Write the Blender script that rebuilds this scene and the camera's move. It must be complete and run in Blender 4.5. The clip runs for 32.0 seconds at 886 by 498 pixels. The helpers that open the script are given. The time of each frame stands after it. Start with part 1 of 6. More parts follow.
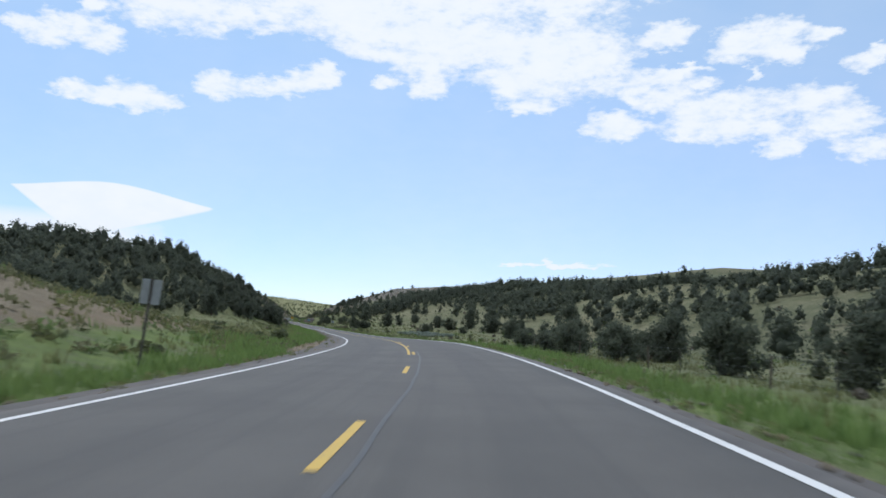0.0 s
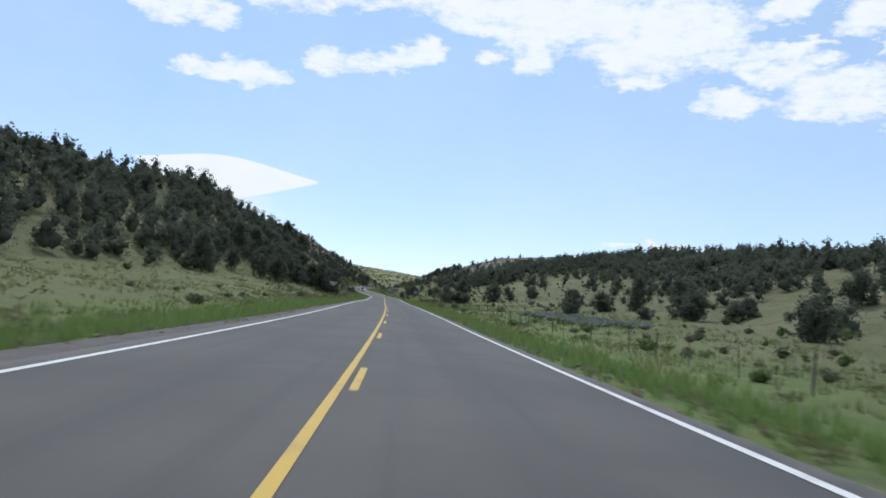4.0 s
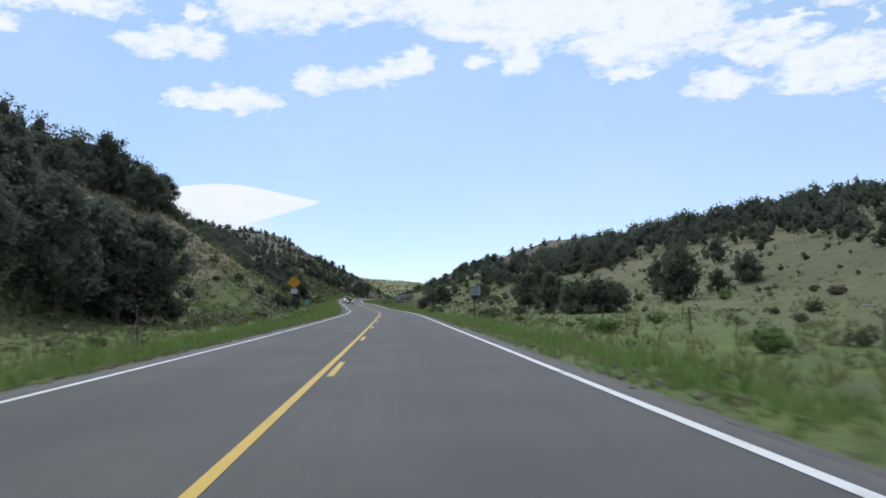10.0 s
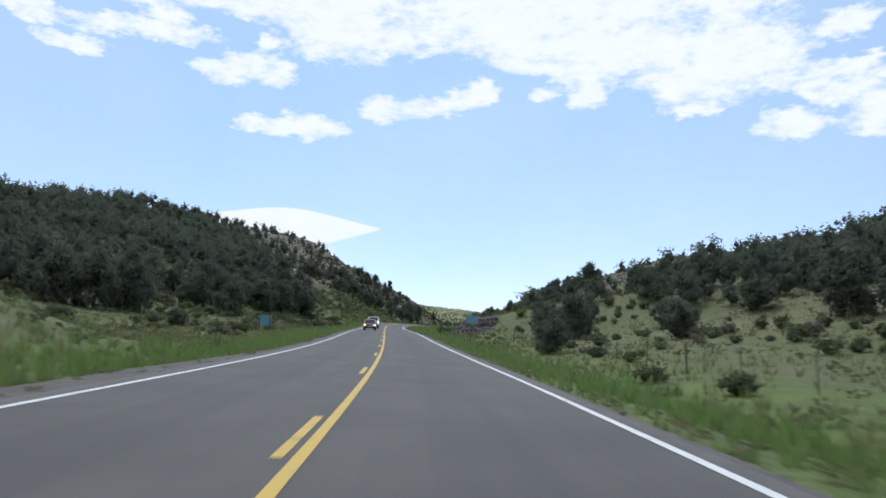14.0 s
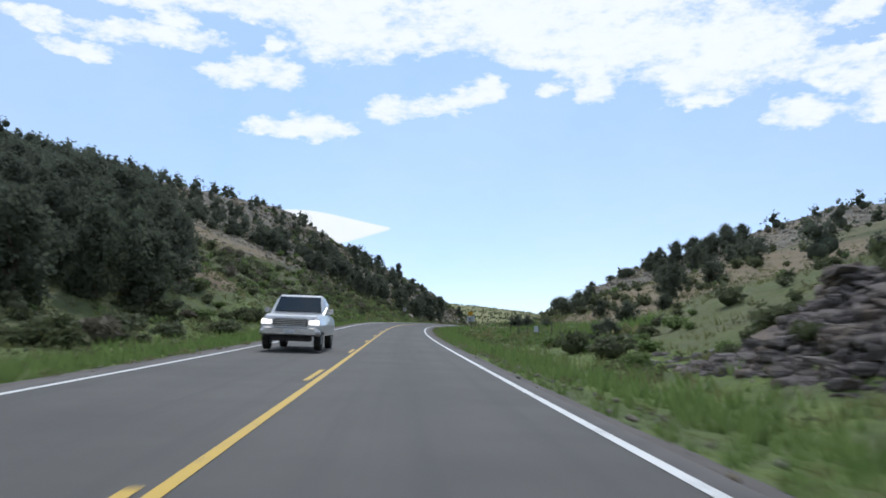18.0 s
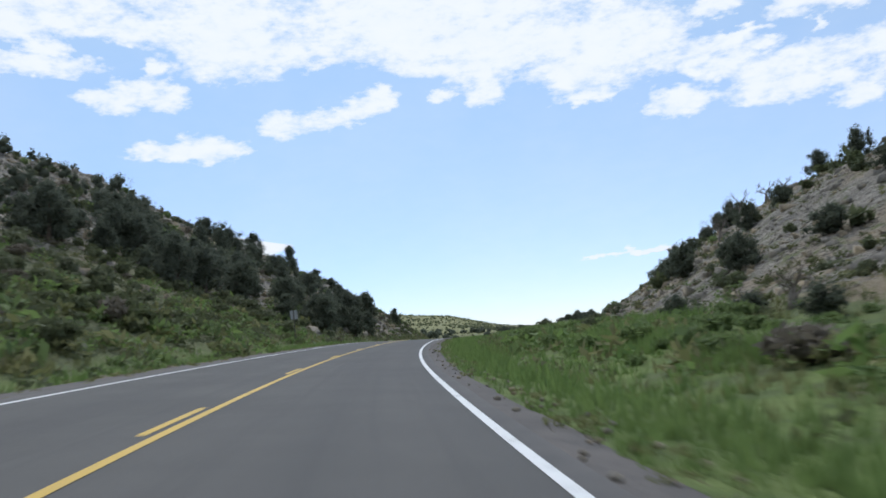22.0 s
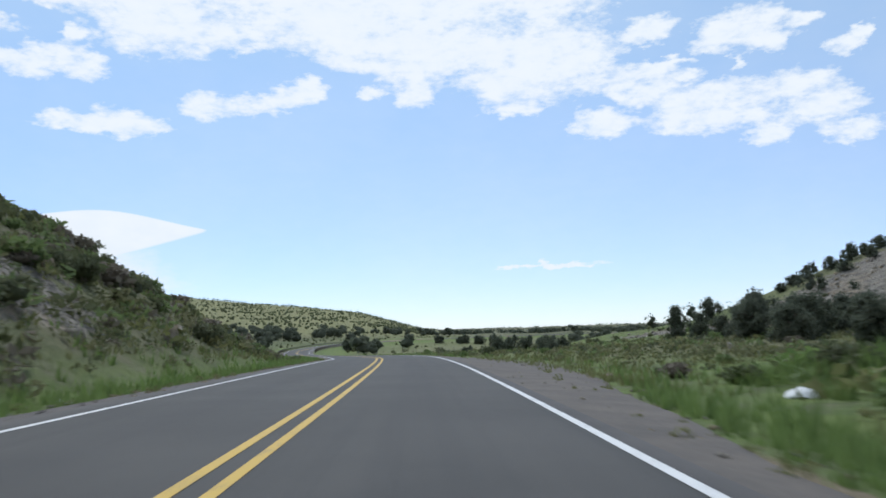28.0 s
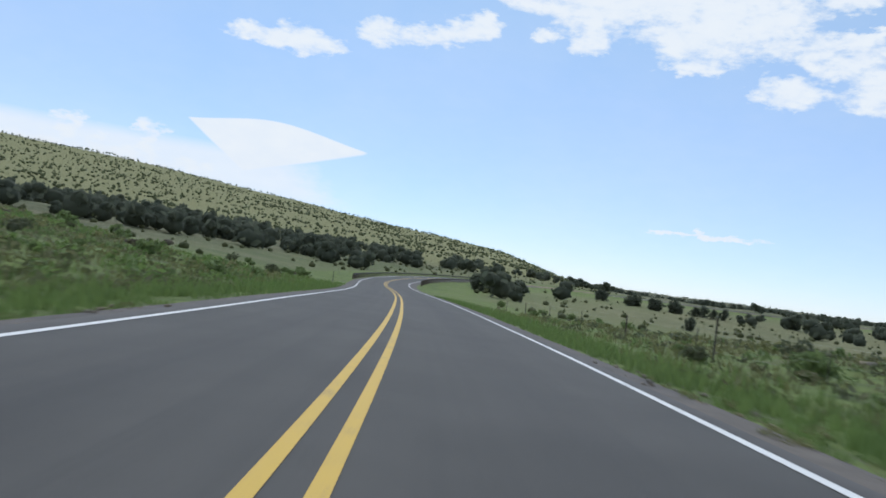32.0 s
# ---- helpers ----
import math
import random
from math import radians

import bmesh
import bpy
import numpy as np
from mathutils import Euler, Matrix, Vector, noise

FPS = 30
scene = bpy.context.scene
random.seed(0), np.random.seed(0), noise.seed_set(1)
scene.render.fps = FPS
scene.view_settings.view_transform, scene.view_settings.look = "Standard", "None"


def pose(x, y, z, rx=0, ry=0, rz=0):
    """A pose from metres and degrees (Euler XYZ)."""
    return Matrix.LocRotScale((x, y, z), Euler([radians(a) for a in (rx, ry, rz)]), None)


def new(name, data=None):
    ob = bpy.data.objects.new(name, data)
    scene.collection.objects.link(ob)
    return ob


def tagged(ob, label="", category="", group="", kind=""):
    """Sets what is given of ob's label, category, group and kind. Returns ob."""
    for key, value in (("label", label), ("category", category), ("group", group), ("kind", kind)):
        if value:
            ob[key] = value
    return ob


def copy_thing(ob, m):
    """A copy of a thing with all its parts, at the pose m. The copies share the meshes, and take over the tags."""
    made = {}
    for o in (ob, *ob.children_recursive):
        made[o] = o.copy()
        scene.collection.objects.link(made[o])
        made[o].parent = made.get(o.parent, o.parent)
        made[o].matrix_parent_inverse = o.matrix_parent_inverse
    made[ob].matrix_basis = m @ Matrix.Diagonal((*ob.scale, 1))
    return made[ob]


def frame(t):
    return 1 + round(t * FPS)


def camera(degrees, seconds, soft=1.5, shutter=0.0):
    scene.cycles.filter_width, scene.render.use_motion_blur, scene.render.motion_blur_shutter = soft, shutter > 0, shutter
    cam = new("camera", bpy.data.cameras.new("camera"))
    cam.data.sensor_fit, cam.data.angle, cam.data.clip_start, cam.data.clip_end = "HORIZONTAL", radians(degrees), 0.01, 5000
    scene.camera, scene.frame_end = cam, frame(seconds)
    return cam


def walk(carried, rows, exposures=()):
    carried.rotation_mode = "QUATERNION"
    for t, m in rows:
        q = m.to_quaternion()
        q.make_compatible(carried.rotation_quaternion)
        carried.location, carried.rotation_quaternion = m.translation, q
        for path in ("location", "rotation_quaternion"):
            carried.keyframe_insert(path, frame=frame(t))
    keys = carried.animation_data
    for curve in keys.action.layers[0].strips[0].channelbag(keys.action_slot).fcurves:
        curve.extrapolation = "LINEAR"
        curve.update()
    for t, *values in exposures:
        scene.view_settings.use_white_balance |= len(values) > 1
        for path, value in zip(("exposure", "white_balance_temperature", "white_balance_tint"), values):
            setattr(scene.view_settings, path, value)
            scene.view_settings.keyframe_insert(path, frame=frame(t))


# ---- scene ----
cam = camera(59.55, 32.0, soft=1.7, shutter=0.3)
ROWS = [
    (0.0, 0.88, -9.56, 1.067, 0.00, 5.74, -1.94),
    (0.5, 0.96, 3.93, 1.083, 1.09, 5.76, -2.90),
    (1.0, 0.54, 17.39, 1.075, 2.21, 5.31, -5.09),
    (1.5, -0.28, 30.77, 1.037, 3.44, 4.62, -8.10),
    (2.0, -1.56, 44.03, 0.963, 3.59, 4.72, -8.24),
    (2.5, -3.12, 57.16, 0.855, 5.39, 4.37, -7.82),
    (3.0, -5.00, 70.20, 0.728, 5.91, 4.75, -6.67),
    (3.5, -7.01, 83.22, 0.608, 6.69, 3.83, -5.07),
    (4.0, -9.19, 96.19, 0.493, 7.24, 3.63, -4.05),
    (4.5, -11.49, 109.09, 0.394, 7.72, 3.62, -3.15),
    (5.0, -13.81, 121.88, 0.331, 8.18, 3.61, -2.26),
    (5.5, -16.14, 134.54, 0.304, 8.69, 3.41, -1.29),
    (6.0, -18.49, 147.04, 0.303, 9.22, 2.63, -0.01),
    (6.5, -20.87, 159.38, 0.299, 8.93, 3.78, 0.79),
    (7.0, -23.31, 171.78, 0.295, 9.20, 4.22, 1.40),
    (7.5, -25.87, 184.42, 0.286, 9.03, 4.79, 1.85),
    (8.0, -28.46, 197.24, 0.268, 8.74, 4.74, 2.04),
    (8.5, -31.09, 210.10, 0.244, 8.95, 4.66, 1.89),
    (9.0, -33.69, 223.00, 0.214, 8.63, 4.39, 1.69),
    (9.5, -36.34, 235.90, 0.201, 7.93, 4.67, 1.52),
    (10.0, -38.98, 248.78, 0.204, 8.03, 4.18, 1.28),
    (10.5, -41.60, 261.61, 0.227, 8.42, 5.03, 1.07),
    (11.0, -44.23, 274.35, 0.265, 9.16, 5.10, 0.81),
    (11.5, -46.78, 287.03, 0.314, 10.17, 5.44, 0.91),
    (12.0, -49.33, 299.67, 0.374, 10.67, 5.64, 0.77),
    (12.5, -52.10, 312.26, 0.437, 10.97, 5.52, -0.03),
    (13.0, -54.95, 324.84, 0.495, 10.99, 5.61, -0.93),
    (13.5, -57.87, 337.36, 0.551, 11.15, 5.74, -1.25),
    (14.0, -60.93, 349.75, 0.618, 12.13, 6.41, -1.35),
    (14.5, -64.01, 361.98, 0.700, 12.33, 6.23, -1.71),
    (15.0, -67.24, 374.12, 0.801, 12.64, 6.61, -1.96),
    (15.5, -70.62, 386.31, 0.947, 12.25, 7.18, -1.99),
    (16.0, -74.09, 398.56, 1.152, 12.29, 7.34, -1.65),
    (16.5, -77.62, 410.87, 1.419, 12.45, 7.45, -1.25),
    (17.0, -81.18, 423.22, 1.709, 12.66, 7.44, -0.84),
    (17.5, -84.76, 435.62, 1.957, 12.91, 7.29, -0.46),
    (18.0, -88.33, 448.03, 2.160, 13.08, 6.25, -0.04),
    (18.5, -91.88, 460.47, 2.341, 12.63, 6.05, 1.10),
    (19.0, -95.43, 472.92, 2.541, 12.85, 7.76, 2.14),
    (19.5, -98.91, 485.37, 2.756, 12.39, 7.69, 2.80),
    (20.0, -102.35, 497.74, 2.993, 11.23, 7.84, 3.03),
    (20.5, -105.65, 510.00, 3.256, 11.19, 8.61, 3.64),
    (21.0, -108.80, 522.30, 3.549, 9.99, 8.21, 4.14),
    (21.5, -111.93, 534.80, 3.870, 8.27, 7.45, 4.61),
    (22.0, -114.85, 547.49, 4.149, 6.71, 6.57, 5.82),
    (22.5, -117.50, 560.24, 4.396, 5.26, 6.35, 6.67),
    (23.0, -119.81, 572.97, 4.593, 4.11, 6.38, 7.58),
    (23.5, -121.79, 585.61, 4.781, 3.19, 5.67, 8.99),
    (24.0, -123.40, 598.19, 4.971, 2.81, 6.06, 7.38),
    (24.5, -124.66, 610.72, 5.144, 1.64, 5.78, 6.69),
    (25.0, -125.68, 623.23, 5.245, 1.23, 6.61, 4.63),
    (25.5, -126.63, 635.72, 5.288, 0.69, 6.53, 3.24),
    (26.0, -127.42, 648.21, 5.250, 0.48, 6.26, 3.08),
    (26.5, -128.09, 660.71, 5.193, 0.36, 6.02, 3.07),
    (27.0, -128.65, 673.21, 5.139, 0.25, 5.88, 3.05),
    (27.5, -129.17, 685.72, 5.093, 0.08, 5.93, 2.88),
    (28.0, -129.69, 698.26, 5.047, 0.05, 6.24, 1.65),
    (28.5, -130.39, 710.80, 4.986, 1.61, 3.95, 0.07),
    (29.0, -131.16, 723.36, 4.907, 3.22, 3.96, -1.45),
    (29.5, -132.03, 735.96, 4.788, 4.49, 2.97, -3.07),
    (30.0, -133.13, 748.57, 4.607, 5.64, 2.26, -4.46),
    (30.5, -134.39, 761.21, 4.367, 7.10, 2.33, -5.59),
    (31.0, -136.02, 773.83, 4.082, 8.88, 2.13, -6.70),
    (31.5, -137.96, 786.43, 3.811, 10.25, 0.75, -7.20),
    (32.0, -140.23, 798.98, 3.549, 10.28, 1.58, -7.54),
]
# the stops and white balance that the picture takes on the way
EXPOSURES = [(0.0, -0.23, 5930, 10), (3.0, -0.21, 5930, 10), (6.0, -0.20, 5960, 9), (9.0, -0.20, 5980, 10), (10.5, -0.21, 5940, 10), (12.0, -0.16, 5920, 10), (15.0, -0.15, 5940, 10), (20.0, -0.16, 5930, 10), (22.0, -0.21, 5920, 10), (23.5, -0.23, 5910, 10), (25.0, -0.22, 5900, 10)]
EXPOSURES += [(28.0, -0.25, 5880, 9), (29.5, -0.30, 5850, 9), (32.0, -0.32, 5850, 9)]
walk(cam, [(t, pose(x, y, z, 90 + p, r, w)) for t, x, y, z, w, p, r in ROWS], EXPOSURES)

# ---- sky, clouds and sun ----
SUN_AZ, SUN_EL = 18.0, 57.0  # degrees left of the valley's line, and above the horizon
# clouds: degrees left of north, degrees up, and their half sizes
CLOUDS = [(25, 14.8, 2.9, 0.6), (22.7, 15, 2.6, 0.9), (20.5, 14.7, 1.5, 0.6), (17.1, 16.4, 1.9, 1), (14.3, 16.5, 2.2, 0.7), (11.6, 17.2, 1.9, 0.8), (9.7, 17.7, 1.5, 0.7), (9.6, 18.3, 0.8, 0.4), (29.2, 18.6, 1.7, 0.6), (26.7, 19.2, 2, 0.8),
           (25.3, 18.6, 1.8, 1), (28.5, 18.1, 1.4, 0.8), (25.9, 20.4, 0.9, 0.5), (37, 20.3, 2.2, 0.6), (33, 20.4, 3.6, 0.7), (38.3, 18.8, 1.7, 0.6), (41.3, 19.9, 1.4, 0.4), (42.1, 20.6, 2, 0.5), (33.1, 21.5, 1.6, 0.5), (20.7, 22.8, 5.1, 2.6)]
CLOUDS += [(21.9, 21.6, 3, 1.8), (18.5, 21.5, 2.1, 1.8), (16.2, 21.2, 1.8, 1.1), (27.2, 23.1, 3, 1), (31, 23, 2.7, 0.6), (9, 24.2, 5.6, 2.7), (8.1, 22.4, 4.7, 1.9), (6.4, 20.3, 2.5, 1.3), (1.8, 19.5, 2.2, 0.8), (1.5, 17.8, 1.8, 1.1),
            (0.2, 23.6, 3.1, 2.7), (-4.7, 20.4, 4.2, 1.4), (-4.9, 18.5, 3.8, 1.4), (-5.6, 17.6, 2.7, 1.1), (-9.1, 20.5, 4.1, 2), (-11.3, 18.9, 2.5, 1.9), (-8.5, 23.6, 3.7, 1.8), (-14, 17.5, 1.9, 1.1), (-15.8, 16.6, 2, 1.1), (-17.8, 15.3, 1.9, 1.4)]
CLOUDS += [(-12.2, 14.8, 2.5, 1), (-17, 18.5, 2.1, 0.3), (-16.1, 21.1, 1.9, 0.7), (-5.8, 16.3, 2.3, 0.5), (4.8, 17.7, 1.1, 0.4), (-21.2, 19.9, 2.4, 1.2), (-23.2, 20.2, 2.6, 1.3), (-24.5, 19.2, 1.2, 1), (-26.3, 20.1, 1, 0.4), (-22.1, 17.9, 0.6, 0.6),
            (-15.6, 20.7, 2.1, 0.7), (-16.2, 18.1, 1.9, 0.6), (-18.4, 17.5, 1.6, 0.4), (-20.6, 15.9, 3.7, 1), (-19.8, 14.5, 4.5, 1), (-25.5, 15.8, 3, 1.1), (-27, 14.3, 2.7, 1), (-28.8, 12.6, 2.1, 0.7), (-23.7, 12.9, 1.6, 0.8)]
CLOUDS += [(-28.7, 18, 1, 0.6), (-29.7, 18.7, 0.7, 0.3), (33.7, 25.8, 9.2, 2.9), (35.5, 23.1, 6.4, 1.2), (20.6, 22.5, 5.1, 1.8), (12.9, 22, 3.5, 1.2), (39.1, 18.9, 2.5, 0.5), (16.4, 27.5, 9.1, 2.2), (-3.7, 26.2, 10.4, 1.8),
            (38.5, 4.7, 3.5, 1.2), (37.1, 6.1, 1.2, 1.1), (35.2, 5.1, 1.8, 1.1), (29.5, 5, 2.5, 1.1), (32, 6.4, 0.9, 1.1), (32.5, 4.9, 3.5, 1.2), (-8, 4.75, 4, 0.14), (32.4, 31.5, 24.2, 5), (2, 31.4, 24.1, 4.6)]
CLOUDS += [(8.1, 23.2, 6.1, 2.2), (3.1, 21.5, 7.3, 2), (-2.1, 20.6, 6.4, 2.3), (-7.7, 19, 5.1, 2.3), (2.9, 21.7, 4.6, 1.7), (1.5, 19.6, 3.5, 1.5), (20.3, 23.9, 5.5, 2.3), (29.4, 26.3, 8.6, 2.5), (1.7, 24.4, 15.6, 3.2)]


class Net:
    """A small helper to write a node tree as formulas."""

    def __init__(self, tree):
        self.tree = tree

    def node(self, kind, operation=""):
        n = self.tree.nodes.new(kind)
        if operation:
            n.operation = operation
        return n

    def put(self, socket, value):
        if isinstance(value, bpy.types.NodeSocket):
            self.tree.links.new(value, socket)
        else:
            socket.default_value = value

    def m(self, op, a, b=0.0, c=0.0):
        n = self.node("ShaderNodeMath", operation=op)
        for i, v in enumerate((a, b, c)):
            self.put(n.inputs[i], v)
        return n.outputs[0]

    def step(self, x, a, b):
        n = self.node("ShaderNodeMapRange")
        n.interpolation_type = "SMOOTHSTEP"
        self.put(n.inputs[0], x), self.put(n.inputs[1], a), self.put(n.inputs[2], b)
        return n.outputs[0]

    def mix(self, f, a, b):
        n = self.node("ShaderNodeMix")
        n.data_type = "RGBA"
        for i, v in ((0, f), (6, a), (7, b)):
            self.put(n.inputs[i], (*v, 1) if isinstance(v, tuple) and len(v) == 3 else v)
        return n.outputs[2]

    def noise(self, vec, scale, detail=4.0, rough=0.6):
        n = self.node("ShaderNodeTexNoise")
        self.put(n.inputs["Vector"], vec)
        n.inputs["Scale"].default_value, n.inputs["Detail"].default_value, n.inputs["Roughness"].default_value = scale, detail, rough
        return n.outputs[0]


world = bpy.data.worlds.new("sky")
world.use_nodes = True
scene.world = world
w = Net(world.node_tree)
world.node_tree.nodes.clear()
sky = w.node("ShaderNodeTexSky")
sky.sky_type, sky.sun_disc = "NISHITA", False
sky.sun_elevation, sky.sun_rotation = radians(SUN_EL), radians(-SUN_AZ)
sky.altitude, sky.air_density, sky.dust_density, sky.ozone_density = 2000.0, 1.0, 0.6, 3.0
co = w.node("ShaderNodeTexCoord").outputs["Generated"]
flat = w.node("ShaderNodeVectorMath", operation="MULTIPLY")
w.put(flat.inputs[0], co)
flat.inputs[1].default_value = (1.0, 1.0, 2.2)
sep = w.node("ShaderNodeSeparateXYZ")
w.put(sep.inputs[0], co)
sx, sy, sz = sep.outputs
puff = w.noise(flat.outputs[0], 30.0, 8.0, 0.62)
tuft = w.noise(flat.outputs[0], 85.0, 6.0, 0.6)
az = w.m("MULTIPLY", w.m("ARCTAN2", w.m("MULTIPLY", sx, -1.0), sy), 57.2958)
el = w.m("MULTIPLY", w.m("ARCSINE", sz), 57.2958)
sz_az, sz_el = az, el
comb = w.node("ShaderNodeCombineXYZ")
w.put(comb.inputs[0], az), w.put(comb.inputs[1], el)
# ragged edges: the directions are stirred a little before the clouds are laid out
stir = w.node("ShaderNodeTexNoise")
w.put(stir.inputs["Vector"], flat.outputs[0])
stir.inputs["Scale"].default_value, stir.inputs["Detail"].default_value, stir.inputs["Roughness"].default_value = 38.0, 4.0, 0.55
half = w.node("ShaderNodeVectorMath", operation="SUBTRACT")
w.put(half.inputs[0], stir.outputs["Color"])
half.inputs[1].default_value = (0.5, 0.5, 0.5)
bend = w.node("ShaderNodeVectorMath", operation="MULTIPLY_ADD")
w.put(bend.inputs[0], half.outputs[0])
bend.inputs[1].default_value = (3.2, 1.7, 0.0)
w.put(bend.inputs[2], comb.outputs[0])


def ball(a, e, ra, re):
    """The squared distance from a cloud's middle, in its half sizes."""
    k = w.node("ShaderNodeVectorMath", operation="MULTIPLY_ADD")
    w.put(k.inputs[0], bend.outputs[0])
    k.inputs[1].default_value, k.inputs[2].default_value = (1 / ra, 1 / re, 0.0), (-a / ra, -e / re, 0.0)
    d = w.node("ShaderNodeVectorMath", operation="DOT_PRODUCT")
    w.put(d.inputs[0], k.outputs[0]), w.put(d.inputs[1], k.outputs[0])
    return d.outputs["Value"]


field = 9.0
for a, e, ra, re in CLOUDS:
    field = w.m("SMOOTH_MIN", field, ball(a, e, ra * 1.15 + 0.1, re * 1.15 + 0.1), 0.7)
field = w.m("MAXIMUM", w.m("SUBTRACT", 1.0, field), -2.0)
# beyond the named clouds the sky has scattered unseen ones, thickened for fill light
away = w.m("MAXIMUM", w.step(w.m("ABSOLUTE", w.m("SUBTRACT", az, 4.0)), 44.0, 60.0), w.step(el, 30.0, 38.0))
loose = w.m("SUBTRACT", w.m("MULTIPLY", w.noise(co, 3.0, 5.0, 0.55), 6.0), 2.6)
field = w.m("MAXIMUM", field, w.m("SUBTRACT", w.m("ADD", loose, w.m("MULTIPLY", away, 6.0)), 6.0))
dens = w.m("ADD", field, w.m("ADD", w.m("MULTIPLY", w.m("SUBTRACT", puff, 0.5), 2.2), w.m("MULTIPLY", w.m("SUBTRACT", tuft, 0.5), 1.0)))
cover = w.step(dens, -0.5, 1.05)
# a smooth lens-shaped cloud with a sharp rim and a tip, and its pale body below
top_ = w.m("SUBTRACT", w.m("ADD", 7.75, w.m("MULTIPLY", w.step(sz_az, 15.0, 24.0), 1.35)), w.m("MULTIPLY", w.step(sz_az, 24.0, 31.0), 0.8))
low_ = w.m("MAXIMUM", w.m("SUBTRACT", 7.65, w.m("MULTIPLY", w.m("SUBTRACT", sz_az, 16.7), 0.30)), w.m("ADD", 6.2, w.m("MULTIPLY", w.m("SUBTRACT", sz_az, 27.2), 0.76)))
lens = w.m("MULTIPLY", w.step(w.m("SUBTRACT", top_, sz_el), 0.0, 0.16), w.step(w.m("SUBTRACT", sz_el, low_), -0.08, 0.25))
lens = w.m("MULTIPLY", lens, w.m("MULTIPLY", w.step(sz_az, 16.6, 17.3), w.step(sz_az, 30.4, 29.9)))
body = w.m("MULTIPLY", w.m("MULTIPLY", w.step(w.m("ADD", w.m("SUBTRACT", sz_az, sz_el), w.m("MULTIPLY", puff, 4.0)), 13.0, 20.0), w.step(sz_az, 60.0, 42.0)), w.m("MULTIPLY", w.m("MULTIPLY", w.step(sz_el, 7.6, 6.0), w.step(sz_el, 1.5, 4.5)), 0.9))
cover = w.m("MAXIMUM", w.m("MAXIMUM", cover, lens), body)
veil = w.m("MULTIPLY", w.step(el, 70.0, 25.0), w.m("ADD", 0.22, w.m("MULTIPLY", w.noise(co, 5.0, 4.0, 0.5), 0.22)))
cover = w.m("MAXIMUM", cover, veil)
bg = w.node("ShaderNodeBackground")
tone = w.node("ShaderNodeMix")
tone.data_type, tone.blend_type = "RGBA", "MULTIPLY"
tone.inputs[0].default_value = 1.0
w.put(tone.inputs[6], sky.outputs[0])
w.put(tone.inputs[7], w.mix(w.step(sz_el, 0.0, 30.0), (0.94, 0.95, 1.055), (1.03, 1.32, 1.20)))
w.put(bg.inputs[0], tone.outputs[2])
bg.inputs[1].default_value = 0.15
cb = w.node("ShaderNodeBackground")
w.put(cb.inputs[0], w.mix(w.step(puff, 0.3, 0.75), (0.95, 0.97, 0.98), (1.0, 1.0, 0.98)))
cb.inputs[1].default_value = 1.10
mx = w.node("ShaderNodeMixShader")
w.put(mx.inputs[0], cover)
w.tree.links.new(bg.outputs[0], mx.inputs[1])
w.tree.links.new(cb.outputs[0], mx.inputs[2])
w.tree.links.new(mx.outputs[0], w.node("ShaderNodeOutputWorld").inputs[0])

sun = new("sun", bpy.data.lights.new("sun", "SUN"))
sun.data.energy, sun.data.angle, sun.data.color = 2.45, radians(0.6), (1.0, 0.96, 0.90)
ray = Vector((math.sin(radians(SUN_AZ)) * math.cos(radians(SUN_EL)), -math.cos(radians(SUN_AZ)) * math.cos(radians(SUN_EL)), -math.sin(radians(SUN_EL))))
sun.matrix_world = Matrix.Translation((0, 0, 200)) @ ray.to_track_quat("-Z", "Y").to_matrix().to_4x4()

# ---- the road's plan: heading every 20 m, height and crossfall every 40 m, from 40 m behind the start ----
PSI = [-6.1, -3.5, -0.8, 2.4, 5.4, 7.7, 9.4, 10.4, 10.7, 10.9, 11.4, 11.7, 11.7, 11.5, 11.4, 11.6, 11.8, 11.8, 12.1, 13.0, 14.4, 15.6, 16.2, 16.4, 16.4, 16.3, 16.3, 16.2, 15.7, 14.3, 12.6, 10.5, 7.8, 5.6, 4.0, 2.9, 2.0, 1.7, 2.0, 2.6, 4.2, 6.7, 9.4, 11.6, 12.9, 13.5, 14.8, 16.0, 15.5, 13.2, 10.2, 7.0, 3.6, 0.2, -3.1, -6.2, -9.3, -13.5, -17.7, -21.9, -26.1, -30.3, -34.5, -38.7, -42.9, -47.1, -51.3, -55.5, -59.7, -63.9, -68.1, -72.3, -76.5]
RISE = [-0.14, 0.0, -0.09, -0.47, -0.79, -0.76, -0.8, -0.91, -0.84, -0.64, -0.45, -0.11, 0.85, 1.42, 2.21, 3.32, 3.89, 4.44, 4.1, 3.97, 3.64, 2.7, 1.96, 1.05, 0.41, 0.3, 0.62, 1.07, 1.59, 1.79, 1.99, 2.19, 2.39, 2.4, 2.4, 2.4, 2.4]
BANK = [-0.006, -0.011, -0.039, -0.01, 0.015, 0.031, 0.021, 0.007, 0.0, 0.007, 0.022, 0.014, 0.011, 0.032, 0.06, 0.085, 0.082, 0.068, 0.024, 0.017, -0.003, -0.019, 0.012, 0.009, 0.014, 0.016, 0.015, 0.014, 0.014, 0.014, 0.014, 0.014, 0.014, 0.014, 0.014, 0.014, 0.014]
STEP = 2.0
S_END = -40 + 20 * (len(PSI) - 1)
SS = np.arange(-40, S_END + 0.1, STEP)
RP = np.radians(np.interp(SS, -40 + 20 * np.arange(len(PSI)), PSI))
HALF = (RP[1:] + RP[:-1]) / 2
